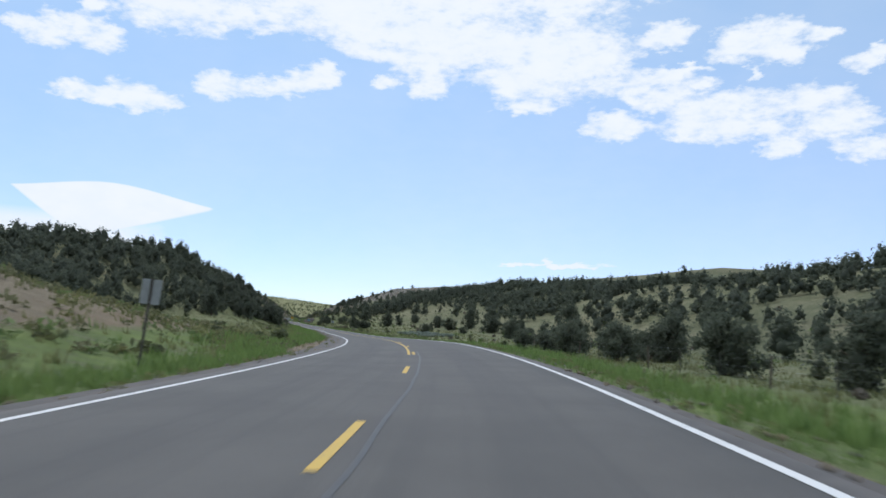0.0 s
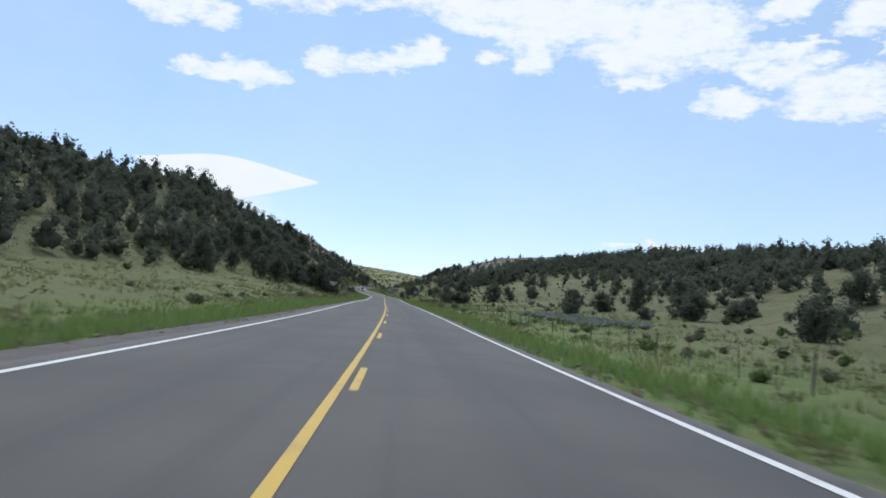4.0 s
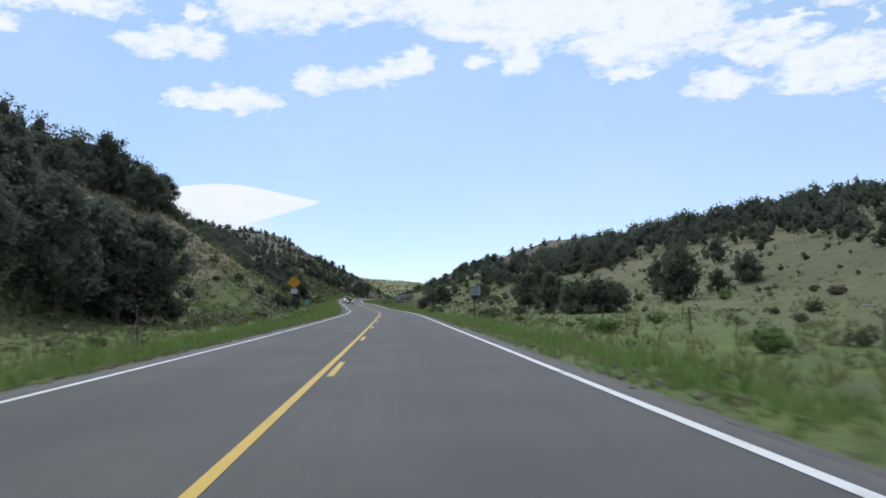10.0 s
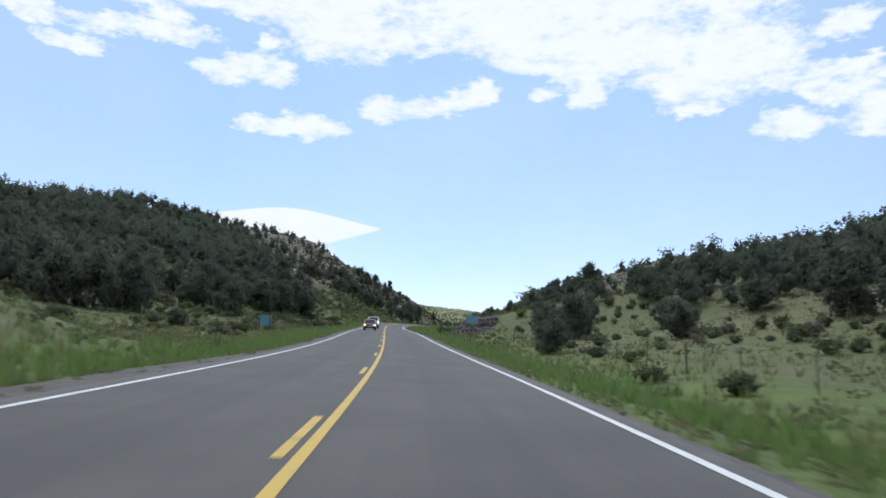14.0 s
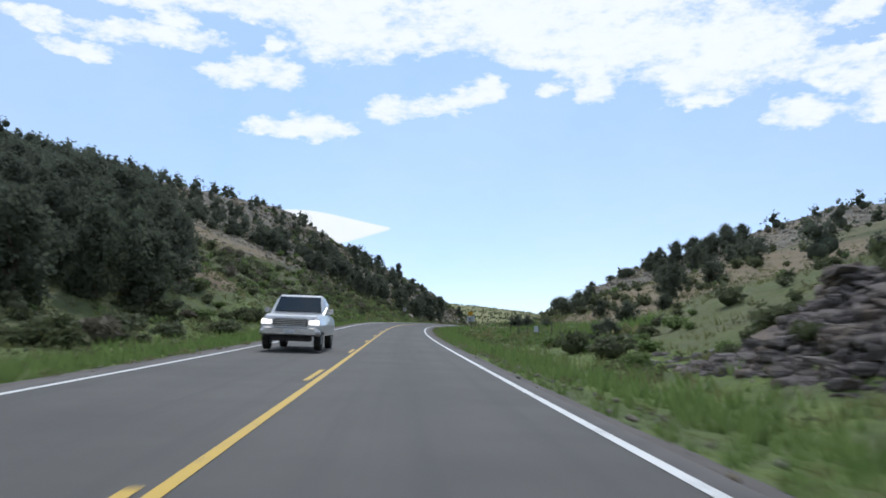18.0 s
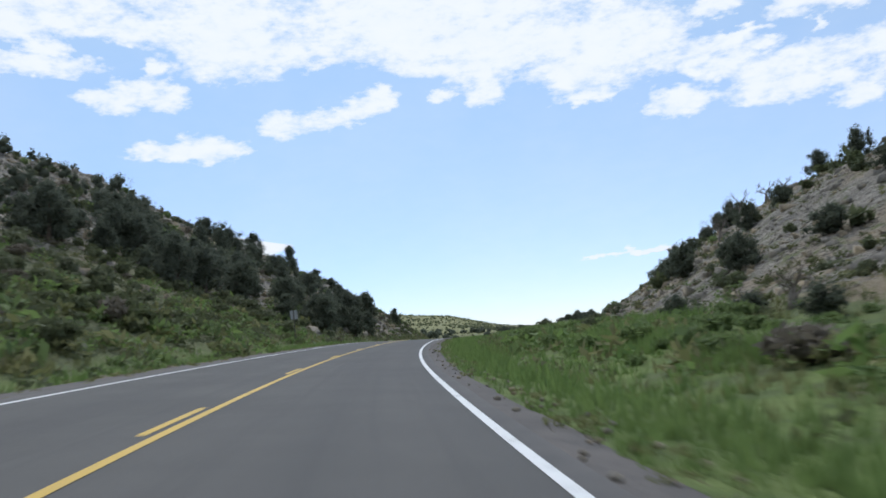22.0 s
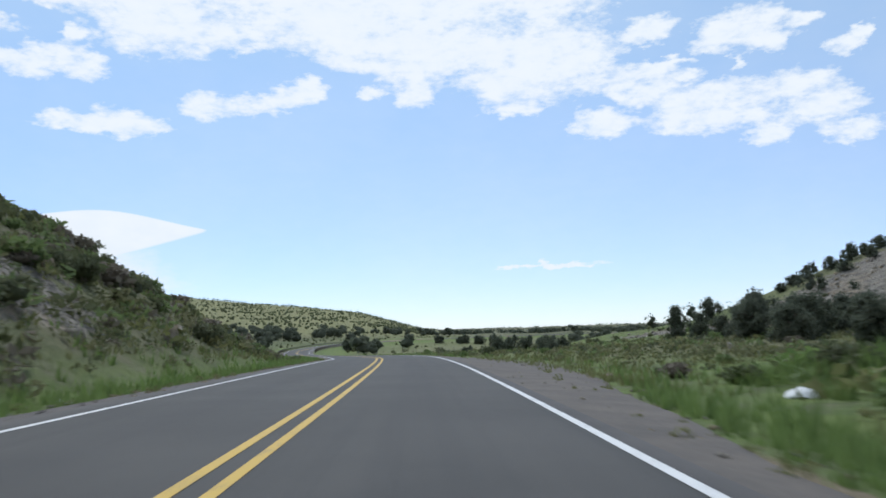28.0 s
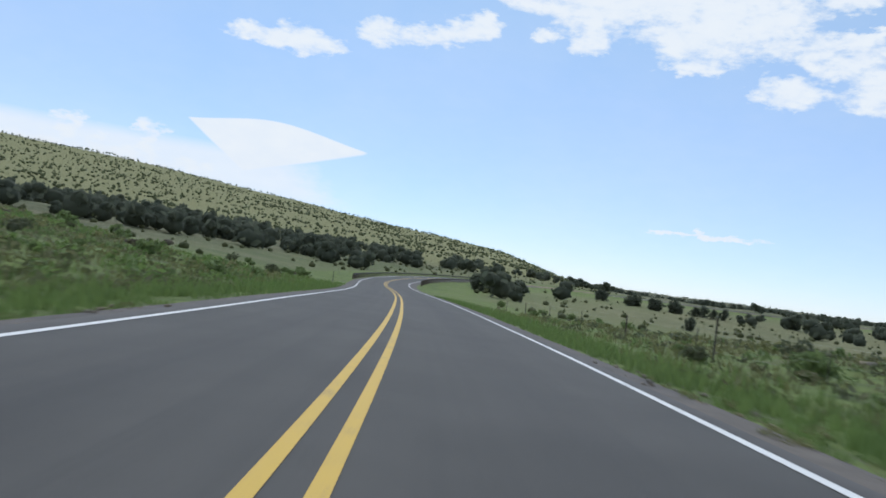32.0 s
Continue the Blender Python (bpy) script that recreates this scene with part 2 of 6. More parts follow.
RX = np.concatenate([[0], np.cumsum(-np.sin(HALF) * STEP)])
RY = np.concatenate([[0], np.cumsum(np.cos(HALF) * STEP)])
RX, RY = RX - RX[20], RY - RY[20]
RZ = np.interp(SS, -40 + 40 * np.arange(len(RISE)), RISE)
RZ = np.convolve(np.pad(RZ, 10, mode="reflect", reflect_type="odd"), np.ones(21) / 21, "valid")
RB = np.interp(SS, -40 + 40 * np.arange(len(BANK)), BANK)


def road_point(s, off, up=0.0):
    """A point of the road's own plan: s metres along, off metres to the right of the centre line."""
    x, y, z, b, a = (np.interp(s, SS, v) for v in (RX, RY, RZ, RB, RP))
    return np.stack([x + np.cos(a) * off, y + np.sin(a) * off, z - b * np.clip(off, -7, 7) + up], -1)


def along(x, y):
    """The way along the road and the distance to its right, for arrays of places."""
    x, y = np.atleast_1d(x).astype(float), np.atleast_1d(y).astype(float)
    s, v = np.empty(len(x)), np.empty(len(x))
    for i in range(0, len(x), 4000):
        a, b = x[i:i + 4000, None], y[i:i + 4000, None]
        k = ((RX - a) ** 2 + (RY - b) ** 2).argmin(1)
        dx, dy = a[:, 0] - RX[k], b[:, 0] - RY[k]
        t = -np.sin(RP[k]) * dx + np.cos(RP[k]) * dy
        side = np.cos(RP[k]) * dx + np.sin(RP[k]) * dy
        s[i:i + 4000] = SS[k] + np.clip(t, -1, 1)
        v[i:i + 4000] = np.where(side >= 0, 1, -1) * np.hypot(dx, dy)
    return s, v


def lattice(ix, iy, seed):
    h = (ix * 374761393 + iy * 668265263 + seed * 974711) & 0x7FFFFFFF
    h = ((h ^ (h >> 13)) * 1274126177) & 0x7FFFFFFF
    return ((h ^ (h >> 16)) & 0xFFFF) / 32767.5 - 1


def rough(x, y, size, seed=0, octaves=4):
    """Smooth noise from -1 to 1, whose largest features are size metres wide."""
    out, amp, tot = np.zeros(np.shape(x)), 1.0, 0.0
    for o in range(octaves):
        u, w = np.asarray(x) / size * 2 ** o + 17.3 * o, np.asarray(y) / size * 2 ** o - 9.1 * o
        i, j = np.floor(u).astype(np.int64), np.floor(w).astype(np.int64)
        fu, fw = u - i, w - j
        fu, fw = fu * fu * (3 - 2 * fu), fw * fw * (3 - 2 * fw)
        a, b = lattice(i, j, seed + o), lattice(i + 1, j, seed + o)
        c, d = lattice(i, j + 1, seed + o), lattice(i + 1, j + 1, seed + o)
        out = out + amp * ((a * (1 - fu) + b * fu) * (1 - fw) + (c * (1 - fu) + d * fu) * fw)
        tot, amp = tot + amp, amp * 0.5
    return out / tot


# cross sections of the valley: way along the road, then distance and height over the road of six points
LEFT = [
    (-60, 5, -0.1, 8, -0.3, 11, 0, 28, 5, 60, 12, 400, 30),
    (30, 5, -0.1, 8, -0.3, 10, 0.1, 25, 4.5, 60, 10, 400, 35),
    (110, 5, -0.1, 8, -0.4, 14, 0, 45, 2.5, 80, 8, 400, 45),
    (200, 5, -0.1, 8, -0.4, 16, 0, 50, 3, 90, 16, 400, 48),
    (270, 5, -0.1, 8, -0.4, 16, 0.3, 25, 3, 75, 25.2, 400, 50),
    (318, 5, -0.1, 8, -0.4, 14, 0.5, 24, 7, 55, 26.6, 400, 65),
    (330, 5, -0.1, 7, -0.2, 9.5, 0.4, 25, 8.9, 57, 29.1, 400, 65),
    (350, 5, -0.1, 7, -0.2, 9, 0.5, 26, 12.9, 60, 28.2, 400, 65),
    (385, 5, -0.1, 7, -0.2, 10, 0.5, 26, 6, 64, 24.5, 400, 60),
    (415, 5, -0.1, 8, -0.4, 22, 0.2, 38, 2.5, 85, 22, 400, 55),
    (480, 5, -0.1, 8, -0.4, 18, 0.3, 34, 3.5, 85, 25, 400, 55),
    (530, 5, -0.1, 8, -0.3, 11, 1, 22, 8.5, 72, 21.9, 400, 60),
    (600, 5, -0.1, 7, -0.2, 10, 1.5, 30, 12.5, 85, 35.9, 400, 75),
    (650, 5, -0.1, 7, -0.2, 9, 1, 22, 10.1, 70, 37, 400, 75),
    (710, 5, -0.1, 7, -0.2, 9, 1.2, 28, 14.8, 68, 39, 400, 75),
    (750, 5, -0.1, 7, -0.2, 9, 1.2, 28, 14.7, 60, 28, 400, 50),
    (775, 5, -0.1, 7, -0.2, 9, 0.6, 22, 7.8, 50, 14, 400, 35),
    (795, 5, -0.1, 8, -0.3, 12, 0.3, 28, 2.8, 60, 6, 400, 20),
    (820, 5, -0.1, 8, -0.3, 14, 0.4, 30, 2.5, 60, 3.5, 400, 12),
    (1080, 5, -0.1, 8, -0.3, 14, 0, 40, 1.5, 90, 5, 400, 18),
    (1180, 5, -0.1, 8, -0.3, 14, 0, 40, 0.5, 90, 0.5, 400, 0),
]
RIGHT = [
    (-60, 5.2, -0.1, 8, -0.6, 20, -1.2, 60, -1, 120, 12, 400, 40),
    (150, 5.2, -0.1, 8, -0.6, 20, -1, 60, 0, 125, 18.9, 400, 38),
    (300, 5.2, -0.1, 8, -0.6, 25, -0.3, 52, 2, 120, 17.9, 400, 42),
    (430, 5.2, -0.1, 8, -0.6, 22, 0.2, 40, 3, 140, 27.2, 400, 40),
    (450, 5.2, -0.1, 8, -0.5, 13, 0.1, 24, 2.6, 135, 26.1, 400, 38),
    (458, 5.2, -0.1, 8, -0.5, 10.8, -0.1, 13, 1.9, 130, 25, 400, 38),
    (478, 5.2, -0.1, 8, -0.5, 11.2, -0.1, 13.5, 2.0, 125, 23, 400, 37),
    (487, 5.2, -0.1, 8, -0.5, 14.5, 0.0, 22, 1.9, 120, 21, 400, 36),
    (506, 5.2, -0.1, 8, -0.5, 17, 0.3, 24, 3.2, 115, 22.6, 400, 36),
    (520, 5.2, -0.1, 8, -0.5, 18, 0.1, 29, 3.5, 110, 22, 400, 36),
    (570, 5.2, -0.1, 8, -0.5, 18, -0.1, 30, 4.6, 75, 16.4, 400, 42),
    (600, 5.2, -0.1, 8, -0.5, 18.5, -0.1, 38, 7.3, 80, 17.3, 400, 46),
    (625, 5.2, -0.1, 8, -0.5, 19.5, -0.2, 40, 11.6, 85, 21.8, 400, 48),
    (655, 5.2, -0.1, 8, -0.6, 21, -0.4, 43, 12.1, 90, 26.6, 400, 50),
    (682, 5.2, -0.1, 8, -0.6, 25, -0.3, 47, 11.4, 95, 24.5, 400, 52),
    (705, 5.2, -0.1, 8, -0.5, 36, 0.4, 57, 7, 100, 27.6, 400, 60),
    (740, 5.2, -0.1, 8, -0.4, 38, 0.8, 62, 5, 103, 25.1, 400, 60),
    (810, 5.2, -0.1, 8, -0.4, 40, 0.5, 85, 3.4, 125, 27.8, 400, 40),
    (860, 5.2, -0.1, 8, -0.5, 40, 0, 78, 5.6, 120, 19.4, 400, 25),
    (900, 5.2, -0.1, 8, -0.6, 40, -1.5, 80, -1, 120, 2.1, 400, -5),
    (1080, 5.2, -0.1, 8, -1, 40, -3, 80, -4, 120, -5, 400, -10),
]


def section(table, s, v):
    t = np.array(table)
    p = np.stack([np.interp(s, t[:, 0], t[:, k]) for k in range(1, 13)], 1)
    out = np.full(len(s), p[:, 1])
    for k in range(5):
        v0, h0, v1, h1 = (p[:, 2 * k + j] for j in range(4))
        f = np.clip((v - v0) / (v1 - v0), 0, 1)
        out = np.where(v >= v0, h0 + (h1 - h0) * f, out)
    return out


def ramp(v, a, b):
    f = np.clip((np.asarray(v) - a) / (b - a), 0, 1)
    return f * f * (3 - 2 * f)


def ground(x, y):
    """The height of the ground."""
    x, y = np.atleast_1d(x).astype(float), np.atleast_1d(y).astype(float)
    s, v = along(x, y)
    a = np.abs(v)
    z = np.interp(s, SS, RZ) * (1 - ramp(a, 300, 900))
    z = z - np.interp(s, SS, RB) * np.clip(v, -7, 7) * (1 - ramp(a, 7, 20))
    tilt = 1 - ramp(y, 900, 1050) * ramp(a, 60, 400)
    near = section(LEFT, s, a)
    h = np.where(v < 0, near, section(RIGHT, s, a)) * tilt
    # far hills beyond the bend, highest to the left, and a low rim of mesas all round
    dx, dy = x + 131, y - 723
    az, r = np.degrees(np.arctan2(-dx, dy)), np.hypot(dx, dy)
    top = np.interp(az, [-12, 0, 6, 11, 22, 33, 50, 90], [0, 2, 38, 49, 72, 93, 105, 60])
    lift = ramp(az, -6, 2)
    h = h + top * np.clip((r - 380) / 820, 0, 1.15) ** 1.25 * ramp(y, 880, 1150) * lift
    h = h + ramp(r, 2300, 3900) * (20 + 18 * rough(x, y, 700, 5))
    bumps = rough(x, y, 45, 1) * (0.12 + 0.03 * np.clip(a - 12, 0, 90)) + rough(x, y, 9, 2) * 0.22
    h = h + bumps * ramp(a, 7, 22)
    # broken rock where the hillside is cut or bare
    k = rocky(s, v)
    ledge = rough(x + 0.8 * h, y, 6.0, 7, 3) + 0.6 * rough(s * 0.5, h * 3 + v * 0.3, 4.0, 11, 2)
    h = h + k * ledge * 0.9
    return z + h - 0.06


def rocky(s, v):
    """How bare and rocky the ground is, from 0 to 1."""
    def patch(s0, s1, v0, v1, soft=8.0, fade=8.0):
        return ramp(s, s0 - soft, s0 + soft) * (1 - ramp(s, s1 - soft, s1 + soft)) * ramp(v, v0 - 1.2, v0 + 1.2) * (1 - ramp(v, v1 - fade, v1 + fade))
    k = patch(455, 482, 11.2, 14.4, 4, 1.0) + 0.25 * patch(322, 345, -12.4, -9.6, 5, 0.6) + 0.58 * patch(588, 692, 20, 130) + 0.8 * patch(700, 850, 52, 170)
    k = k + 0.75 * patch(640, 746, -95, -9.5, 8, 2) + 0.5 * patch(600, 645, -95, -20) + 0.2 * patch(515, 600, -42, -28)
    return np.clip(k, 0, 1)


# ---- materials ----
def material(name, rough_=0.8, metal=0.0, spec=0.3):
    m = bpy.data.materials.new(name)
    m.use_nodes = True
    b = m.node_tree.nodes["Principled BSDF"]
    b.inputs["Roughness"].default_value, b.inputs["Metallic"].default_value = rough_, metal
    b.inputs["Specular IOR Level"].default_value = spec
    n = Net(m.node_tree)
    return m, n, b


def place(n):
    return n.node("ShaderNodeNewGeometry").outputs["Position"]


def bump(n, b, height, strength, dist):
    k = n.node("ShaderNodeBump")
    k.inputs["Strength"].default_value, k.inputs["Distance"].default_value = strength, dist
    n.put(k.inputs["Height"], height)
    n.put(b.inputs["Normal"], k.outputs[0])


def speckled(name, c0, c1, scale, rough_=0.8, metal=0.0, spec=0.3, grain=0.0, by_object=False, local=True):
    """Two colours mixed by noise at two scales; by_object shifts each object a little."""
    m, n, b = material(name, rough_, metal, spec)
    p = n.node("ShaderNodeTexCoord").outputs["Object"] if local else place(n)
    f = n.m("ADD", n.m("MULTIPLY", n.noise(p, scale, 5.0), 0.7), n.m("MULTIPLY", n.noise(p, scale * 7, 3.0), 0.3))
    f = n.step(f, 0.3, 0.7)
    if by_object:
        r = n.node("ShaderNodeObjectInfo").outputs["Random"]
        f = n.m("ADD", n.m("MULTIPLY", f, 0.55), n.m("MULTIPLY", r, 0.45))
    n.put(b.inputs["Base Color"], n.mix(f, c0, c1))
    if grain:
        bump(n, b, n.noise(p, scale * 5, 4.0), 0.6, grain)
    return m


def leafy(name, c0, c1, c2, rough_=0.75, thin=0.25):
    """Foliage: every leaf clump its own shade, every plant too; thin leaves let some light through."""
    m, n, b = material(name, rough_, 0.0, 0.2)
    g = n.node("ShaderNodeNewGeometry")
    r = n.node("ShaderNodeObjectInfo").outputs["Random"]
    col = n.mix(g.outputs["Random Per Island"], c0, c1)
    big = n.step(n.noise(g.outputs["Position"], 0.09, 3.0), 0.35, 0.65)
    f = n.m("MULTIPLY", n.m("ADD", r, big), 0.42)
    col = n.mix(f, col, c2)
    n.put(b.inputs["Base Color"], col)
    t = n.node("ShaderNodeBsdfTranslucent")
    n.put(t.inputs[0], col)
    x = n.node("ShaderNodeMixShader")
    x.inputs[0].default_value = thin
    n.tree.links.new(b.outputs[0], x.inputs[1])
    n.tree.links.new(t.outputs[0], x.inputs[2])
    n.tree.links.new(x.outputs[0], n.tree.nodes["Material Output"].inputs[0])
    return m


def ground_material():
    m, n, b = material("dry grass ground", 0.95, 0.0, 0.1)
    p = place(n)
    at = n.node("ShaderNodeAttribute")
    at.attribute_name = "cover"
    s = n.node("ShaderNodeSeparateColor")
    n.put(s.inputs[0], at.outputs["Color"])
    rock, lush, dirt = s.outputs
    wide, mid, fine = n.noise(p, 0.035, 4.0), n.noise(p, 0.45, 5.0), n.noise(p, 4.5, 5.0, 0.7)
    grass = n.mix(n.step(wide, 0.36, 0.62), (0.186, 0.178, 0.114), (0.136, 0.148, 0.087))
    grass = n.mix(n.m("MULTIPLY", n.step(mid, 0.42, 0.68), 0.6), grass, (0.086, 0.100, 0.048))
    grass = n.mix(n.m("MULTIPLY", n.step(fine, 0.5, 0.72), 0.5), grass, (0.22, 0.195, 0.125))
    weed = n.m("MULTIPLY", n.step(n.m("ADD", n.noise(p, 1.7, 6.0, 0.72), n.m("MULTIPLY", n.m("SUBTRACT", wide, 0.5), 0.5)), 0.44, 0.64), 0.6)
    grass = n.mix(weed, grass, (0.070, 0.078, 0.045))
    grass = n.mix(at.outputs["Alpha"], grass, n.mix(n.step(mid, 0.4, 0.65), (0.238, 0.232, 0.118), (0.175, 0.186, 0.088)))
    green = n.mix(n.step(mid, 0.35, 0.65), (0.118, 0.172, 0.056), (0.168, 0.212, 0.076))
    grass = n.mix(n.m("MULTIPLY", lush, n.step(n.m("ADD", mid, n.m("MULTIPLY", fine, 0.5)), 0.45, 0.85)), grass, green)
    soil = n.mix(n.step(mid, 0.3, 0.7), (0.25, 0.207, 0.142), (0.185, 0.158, 0.112))
    soil = n.mix(n.m("MULTIPLY", n.step(n.noise(p, 0.11, 4.0), 0.45, 0.62), 0.5), soil, (0.208, 0.152, 0.103))
    soil = n.mix(n.m("MULTIPLY", n.step(fine, 0.5, 0.75), 0.8), soil, (0.285, 0.247, 0.187))
    grass = n.mix(n.step(n.m("ADD", dirt, n.m("MULTIPLY", n.m("SUBTRACT", fine, 0.5), 0.7)), 0.4, 0.6), grass, soil)
    vor = n.node("ShaderNodeTexVoronoi")
    vor.feature = "DISTANCE_TO_EDGE"
    bent = n.node("ShaderNodeVectorMath", operation="MULTIPLY_ADD")
    warp = n.node("ShaderNodeTexNoise")
    n.put(warp.inputs["Vector"], p)
    warp.inputs["Scale"].default_value = 0.8
    n.put(bent.inputs[0], warp.outputs["Color"])
    bent.inputs[1].default_value = (2.5, 2.5, 2.5)
    n.put(bent.inputs[2], p)
    n.put(vor.inputs["Vector"], bent.outputs[0])
    vor.inputs["Scale"].default_value = 1.7
    stone = n.mix(n.step(mid, 0.34, 0.66), (0.325, 0.30, 0.255), (0.20, 0.187, 0.168))
    stone = n.mix(n.m("MULTIPLY", n.step(n.noise(p, 0.12, 3.0), 0.5, 0.62), 0.45), stone, (0.34, 0.27, 0.18))
    stone = n.mix(n.m("MULTIPLY", n.step(n.noise(p, 2.3, 5.0, 0.7), 0.52, 0.64), 0.75), stone, (0.12, 0.108, 0.09))
    f = n.step(n.m("ADD", rock, n.m("MULTIPLY", n.m("SUBTRACT", n.noise(p, 0.8, 5.0, 0.65), 0.5), 1.5)), 0.34, 0.56)
    n.put(b.inputs["Base Color"], n.mix(f, grass, stone))
    h = n.m("ADD", n.m("MULTIPLY", fine, 0.5), n.m("MULTIPLY", n.noise(p, 1.4, 5.0, 0.7), 1.0))
    h = n.m("ADD", h, n.m("MULTIPLY", f, n.m("MULTIPLY", n.step(vor.outputs["Distance"], 0.0, 0.25), 0.8)))
    bump(n, b, h, 0.9, 0.35)
    return m


def asphalt_material():
    m, n, b = material("worn grey asphalt", 0.82, 0.0, 0.35)
    uv = n.node("ShaderNodeUVMap").outputs[0]
    p = place(n)
    s = n.node("ShaderNodeSeparateXYZ")
    n.put(s.inputs[0], uv)
    u = s.outputs[0]
    grit, patch_ = n.noise(p, 38.0, 3.0, 0.7), n.noise(p, 0.35, 5.0, 0.6)
    st = n.node("ShaderNodeVectorMath", operation="MULTIPLY")
    n.put(st.inputs[0], uv)
    st.inputs[1].default_value = (2.4, 0.035, 1.0)
    streak = n.noise(st.outputs[0], 1.0, 4.0, 0.6)
    c = n.mix(n.step(patch_, 0.3, 0.7), (0.094, 0.090, 0.084), (0.072, 0.0695, 0.0655))
    c = n.mix(n.m("MULTIPLY", n.step(streak, 0.45, 0.7), 0.45), c, (0.057, 0.056, 0.055))
    oil = n.m("MAXIMUM", n.step(n.m("ABSOLUTE", n.m("SUBTRACT", u, 1.85)), 0.75, 0.1), n.step(n.m("ABSOLUTE", n.m("ADD", u, 1.85)), 0.75, 0.1))
    c = n.mix(n.m("MULTIPLY", oil, n.m("ADD", 0.12, n.m("MULTIPLY", streak, 0.4))), c, (0.055, 0.054, 0.054))
    c = n.mix(n.m("MULTIPLY", n.step(grit, 0.55, 0.8), 0.35), c, (0.17, 0.165, 0.16))
    edge = n.step(n.m("ADD", n.m("ABSOLUTE", u), n.m("MULTIPLY", n.noise(p, 1.6, 4.0), 0.8)), 4.05, 4.6)
    c = n.mix(edge, c, (0.125, 0.115, 0.108))
    newer = n.step(s.outputs[1], 530.0, 610.0)
    dark_ = n.node("ShaderNodeMix")
    dark_.data_type, dark_.blend_type = "RGBA", "MULTIPLY"
    n.put(dark_.inputs[0], n.m("MULTIPLY", newer, 1.0))
    n.put(dark_.inputs[6], c)
    dark_.inputs[7].default_value = (0.74, 0.74, 0.745, 1.0)
    n.put(b.inputs["Base Color"], dark_.outputs[2])
    bump(n, b, grit, 0.35, 0.012)
    return m


def paint_material(name, col, worn):
    m, n, b = material(name, 0.6, 0.0, 0.3)
    p = place(n)
    f = n.step(n.m("ADD", n.m("MULTIPLY", n.noise(p, 2.2, 4.0), 0.6), n.m("MULTIPLY", n.noise(p, 30.0, 3.0), 0.5)), 0.56, 0.74)
    n.put(b.inputs["Base Color"], n.mix(n.m("MULTIPLY", f, 0.75), col, worn))
    return m


def boulder(name):
    """Pale broken limestone with ochre stains and dark pits."""
    m, n, b = material(name, 0.93, 0.0, 0.2)
    p = place(n)
    grain = n.noise(p, 5.0, 5.0, 0.7)
    r = n.node("ShaderNodeNewGeometry").outputs["Random Per Island"]
    c = n.mix(n.step(n.noise(p, 1.3, 4.0), 0.35, 0.65), (0.31, 0.285, 0.24), (0.19, 0.178, 0.16))
    c = n.mix(n.m("MULTIPLY", n.step(n.noise(p, 0.33, 3.0), 0.43, 0.60), 0.75), c, (0.30, 0.235, 0.135))
    c = n.mix(n.m("MULTIPLY", n.step(grain, 0.52, 0.68), 0.7), c, (0.10, 0.093, 0.08))
    c = n.mix(n.m("MULTIPLY", r, 0.4), c, (0.15, 0.14, 0.12))
    n.put(b.inputs["Base Color"], c)
    bump(n, b, grain, 0.9, 0.12)
    return m


def layered(name):
    """Bedded rock: thin darker and paler courses, with a broken grain."""
    m, n, b = material(name, 0.95, 0.0, 0.2)
    p = place(n)
    k = n.node("ShaderNodeVectorMath", operation="MULTIPLY")
    n.put(k.inputs[0], p)
    k.inputs[1].default_value = (0.35, 0.35, 4.2)
    beds, grain = n.noise(k.outputs[0], 1.0, 5.0, 0.65), n.noise(p, 7.0, 5.0, 0.7)
    c = n.mix(n.step(beds, 0.36, 0.62), (0.082, 0.074, 0.076), (0.21, 0.188, 0.178))
    c = n.mix(n.m("MULTIPLY", n.step(grain, 0.5, 0.7), 0.6), c, (0.30, 0.275, 0.255))
    c = n.mix(n.m("MULTIPLY", n.step(n.noise(p, 0.5, 3.0), 0.52, 0.65), 0.5), c, (0.20, 0.15, 0.11))
    n.put(b.inputs["Base Color"], c)
    bump(n, b, n.m("ADD", grain, n.m("MULTIPLY", beds, 1.5)), 0.9, 0.12)
    return m


GROUND = ground_material()
ASPHALT = asphalt_material()
GRAVEL = speckled("gravel shoulder", (0.135, 0.120, 0.110), (0.085, 0.080, 0.076), 1.3, 0.95, grain=0.04, local=False)
PULLOUT = speckled("brown gravel and dirt", (0.150, 0.130, 0.112), (0.096, 0.088, 0.080), 0.9, 0.95, grain=0.05, local=False)
WHITE_PAINT = paint_material("white road paint", (0.66, 0.66, 0.65), (0.24, 0.24, 0.24))
YELLOW_PAINT = paint_material("yellow road paint", (0.54, 0.355, 0.05), (0.26, 0.195, 0.085))
TAR = speckled("tar seal", (0.02, 0.02, 0.02), (0.035, 0.035, 0.035), 3.0, 0.5, local=False)
JUNIPER = leafy("juniper foliage", (0.100, 0.117, 0.086), (0.136, 0.152, 0.110), (0.108, 0.125, 0.088), 0.9, 0.5)
PINE = leafy("pinyon foliage", (0.102, 0.119, 0.092), (0.140, 0.156, 0.116), (0.112, 0.129, 0.095), 0.9, 0.5)
HILLSCRUB = leafy("far hill scrub", (0.105, 0.125, 0.062), (0.165, 0.185, 0.095), (0.13, 0.152, 0.078), 0.75, 0.4)
LOWSCRUB = leafy("low olive scrub", (0.090, 0.102, 0.050), (0.165, 0.172, 0.088), (0.12, 0.137, 0.060), 0.8, 0.35)
WEEDS = leafy("dry weeds", (0.15, 0.155, 0.085), (0.235, 0.23, 0.13), (0.16, 0.17, 0.085), 0.8, 0.35)
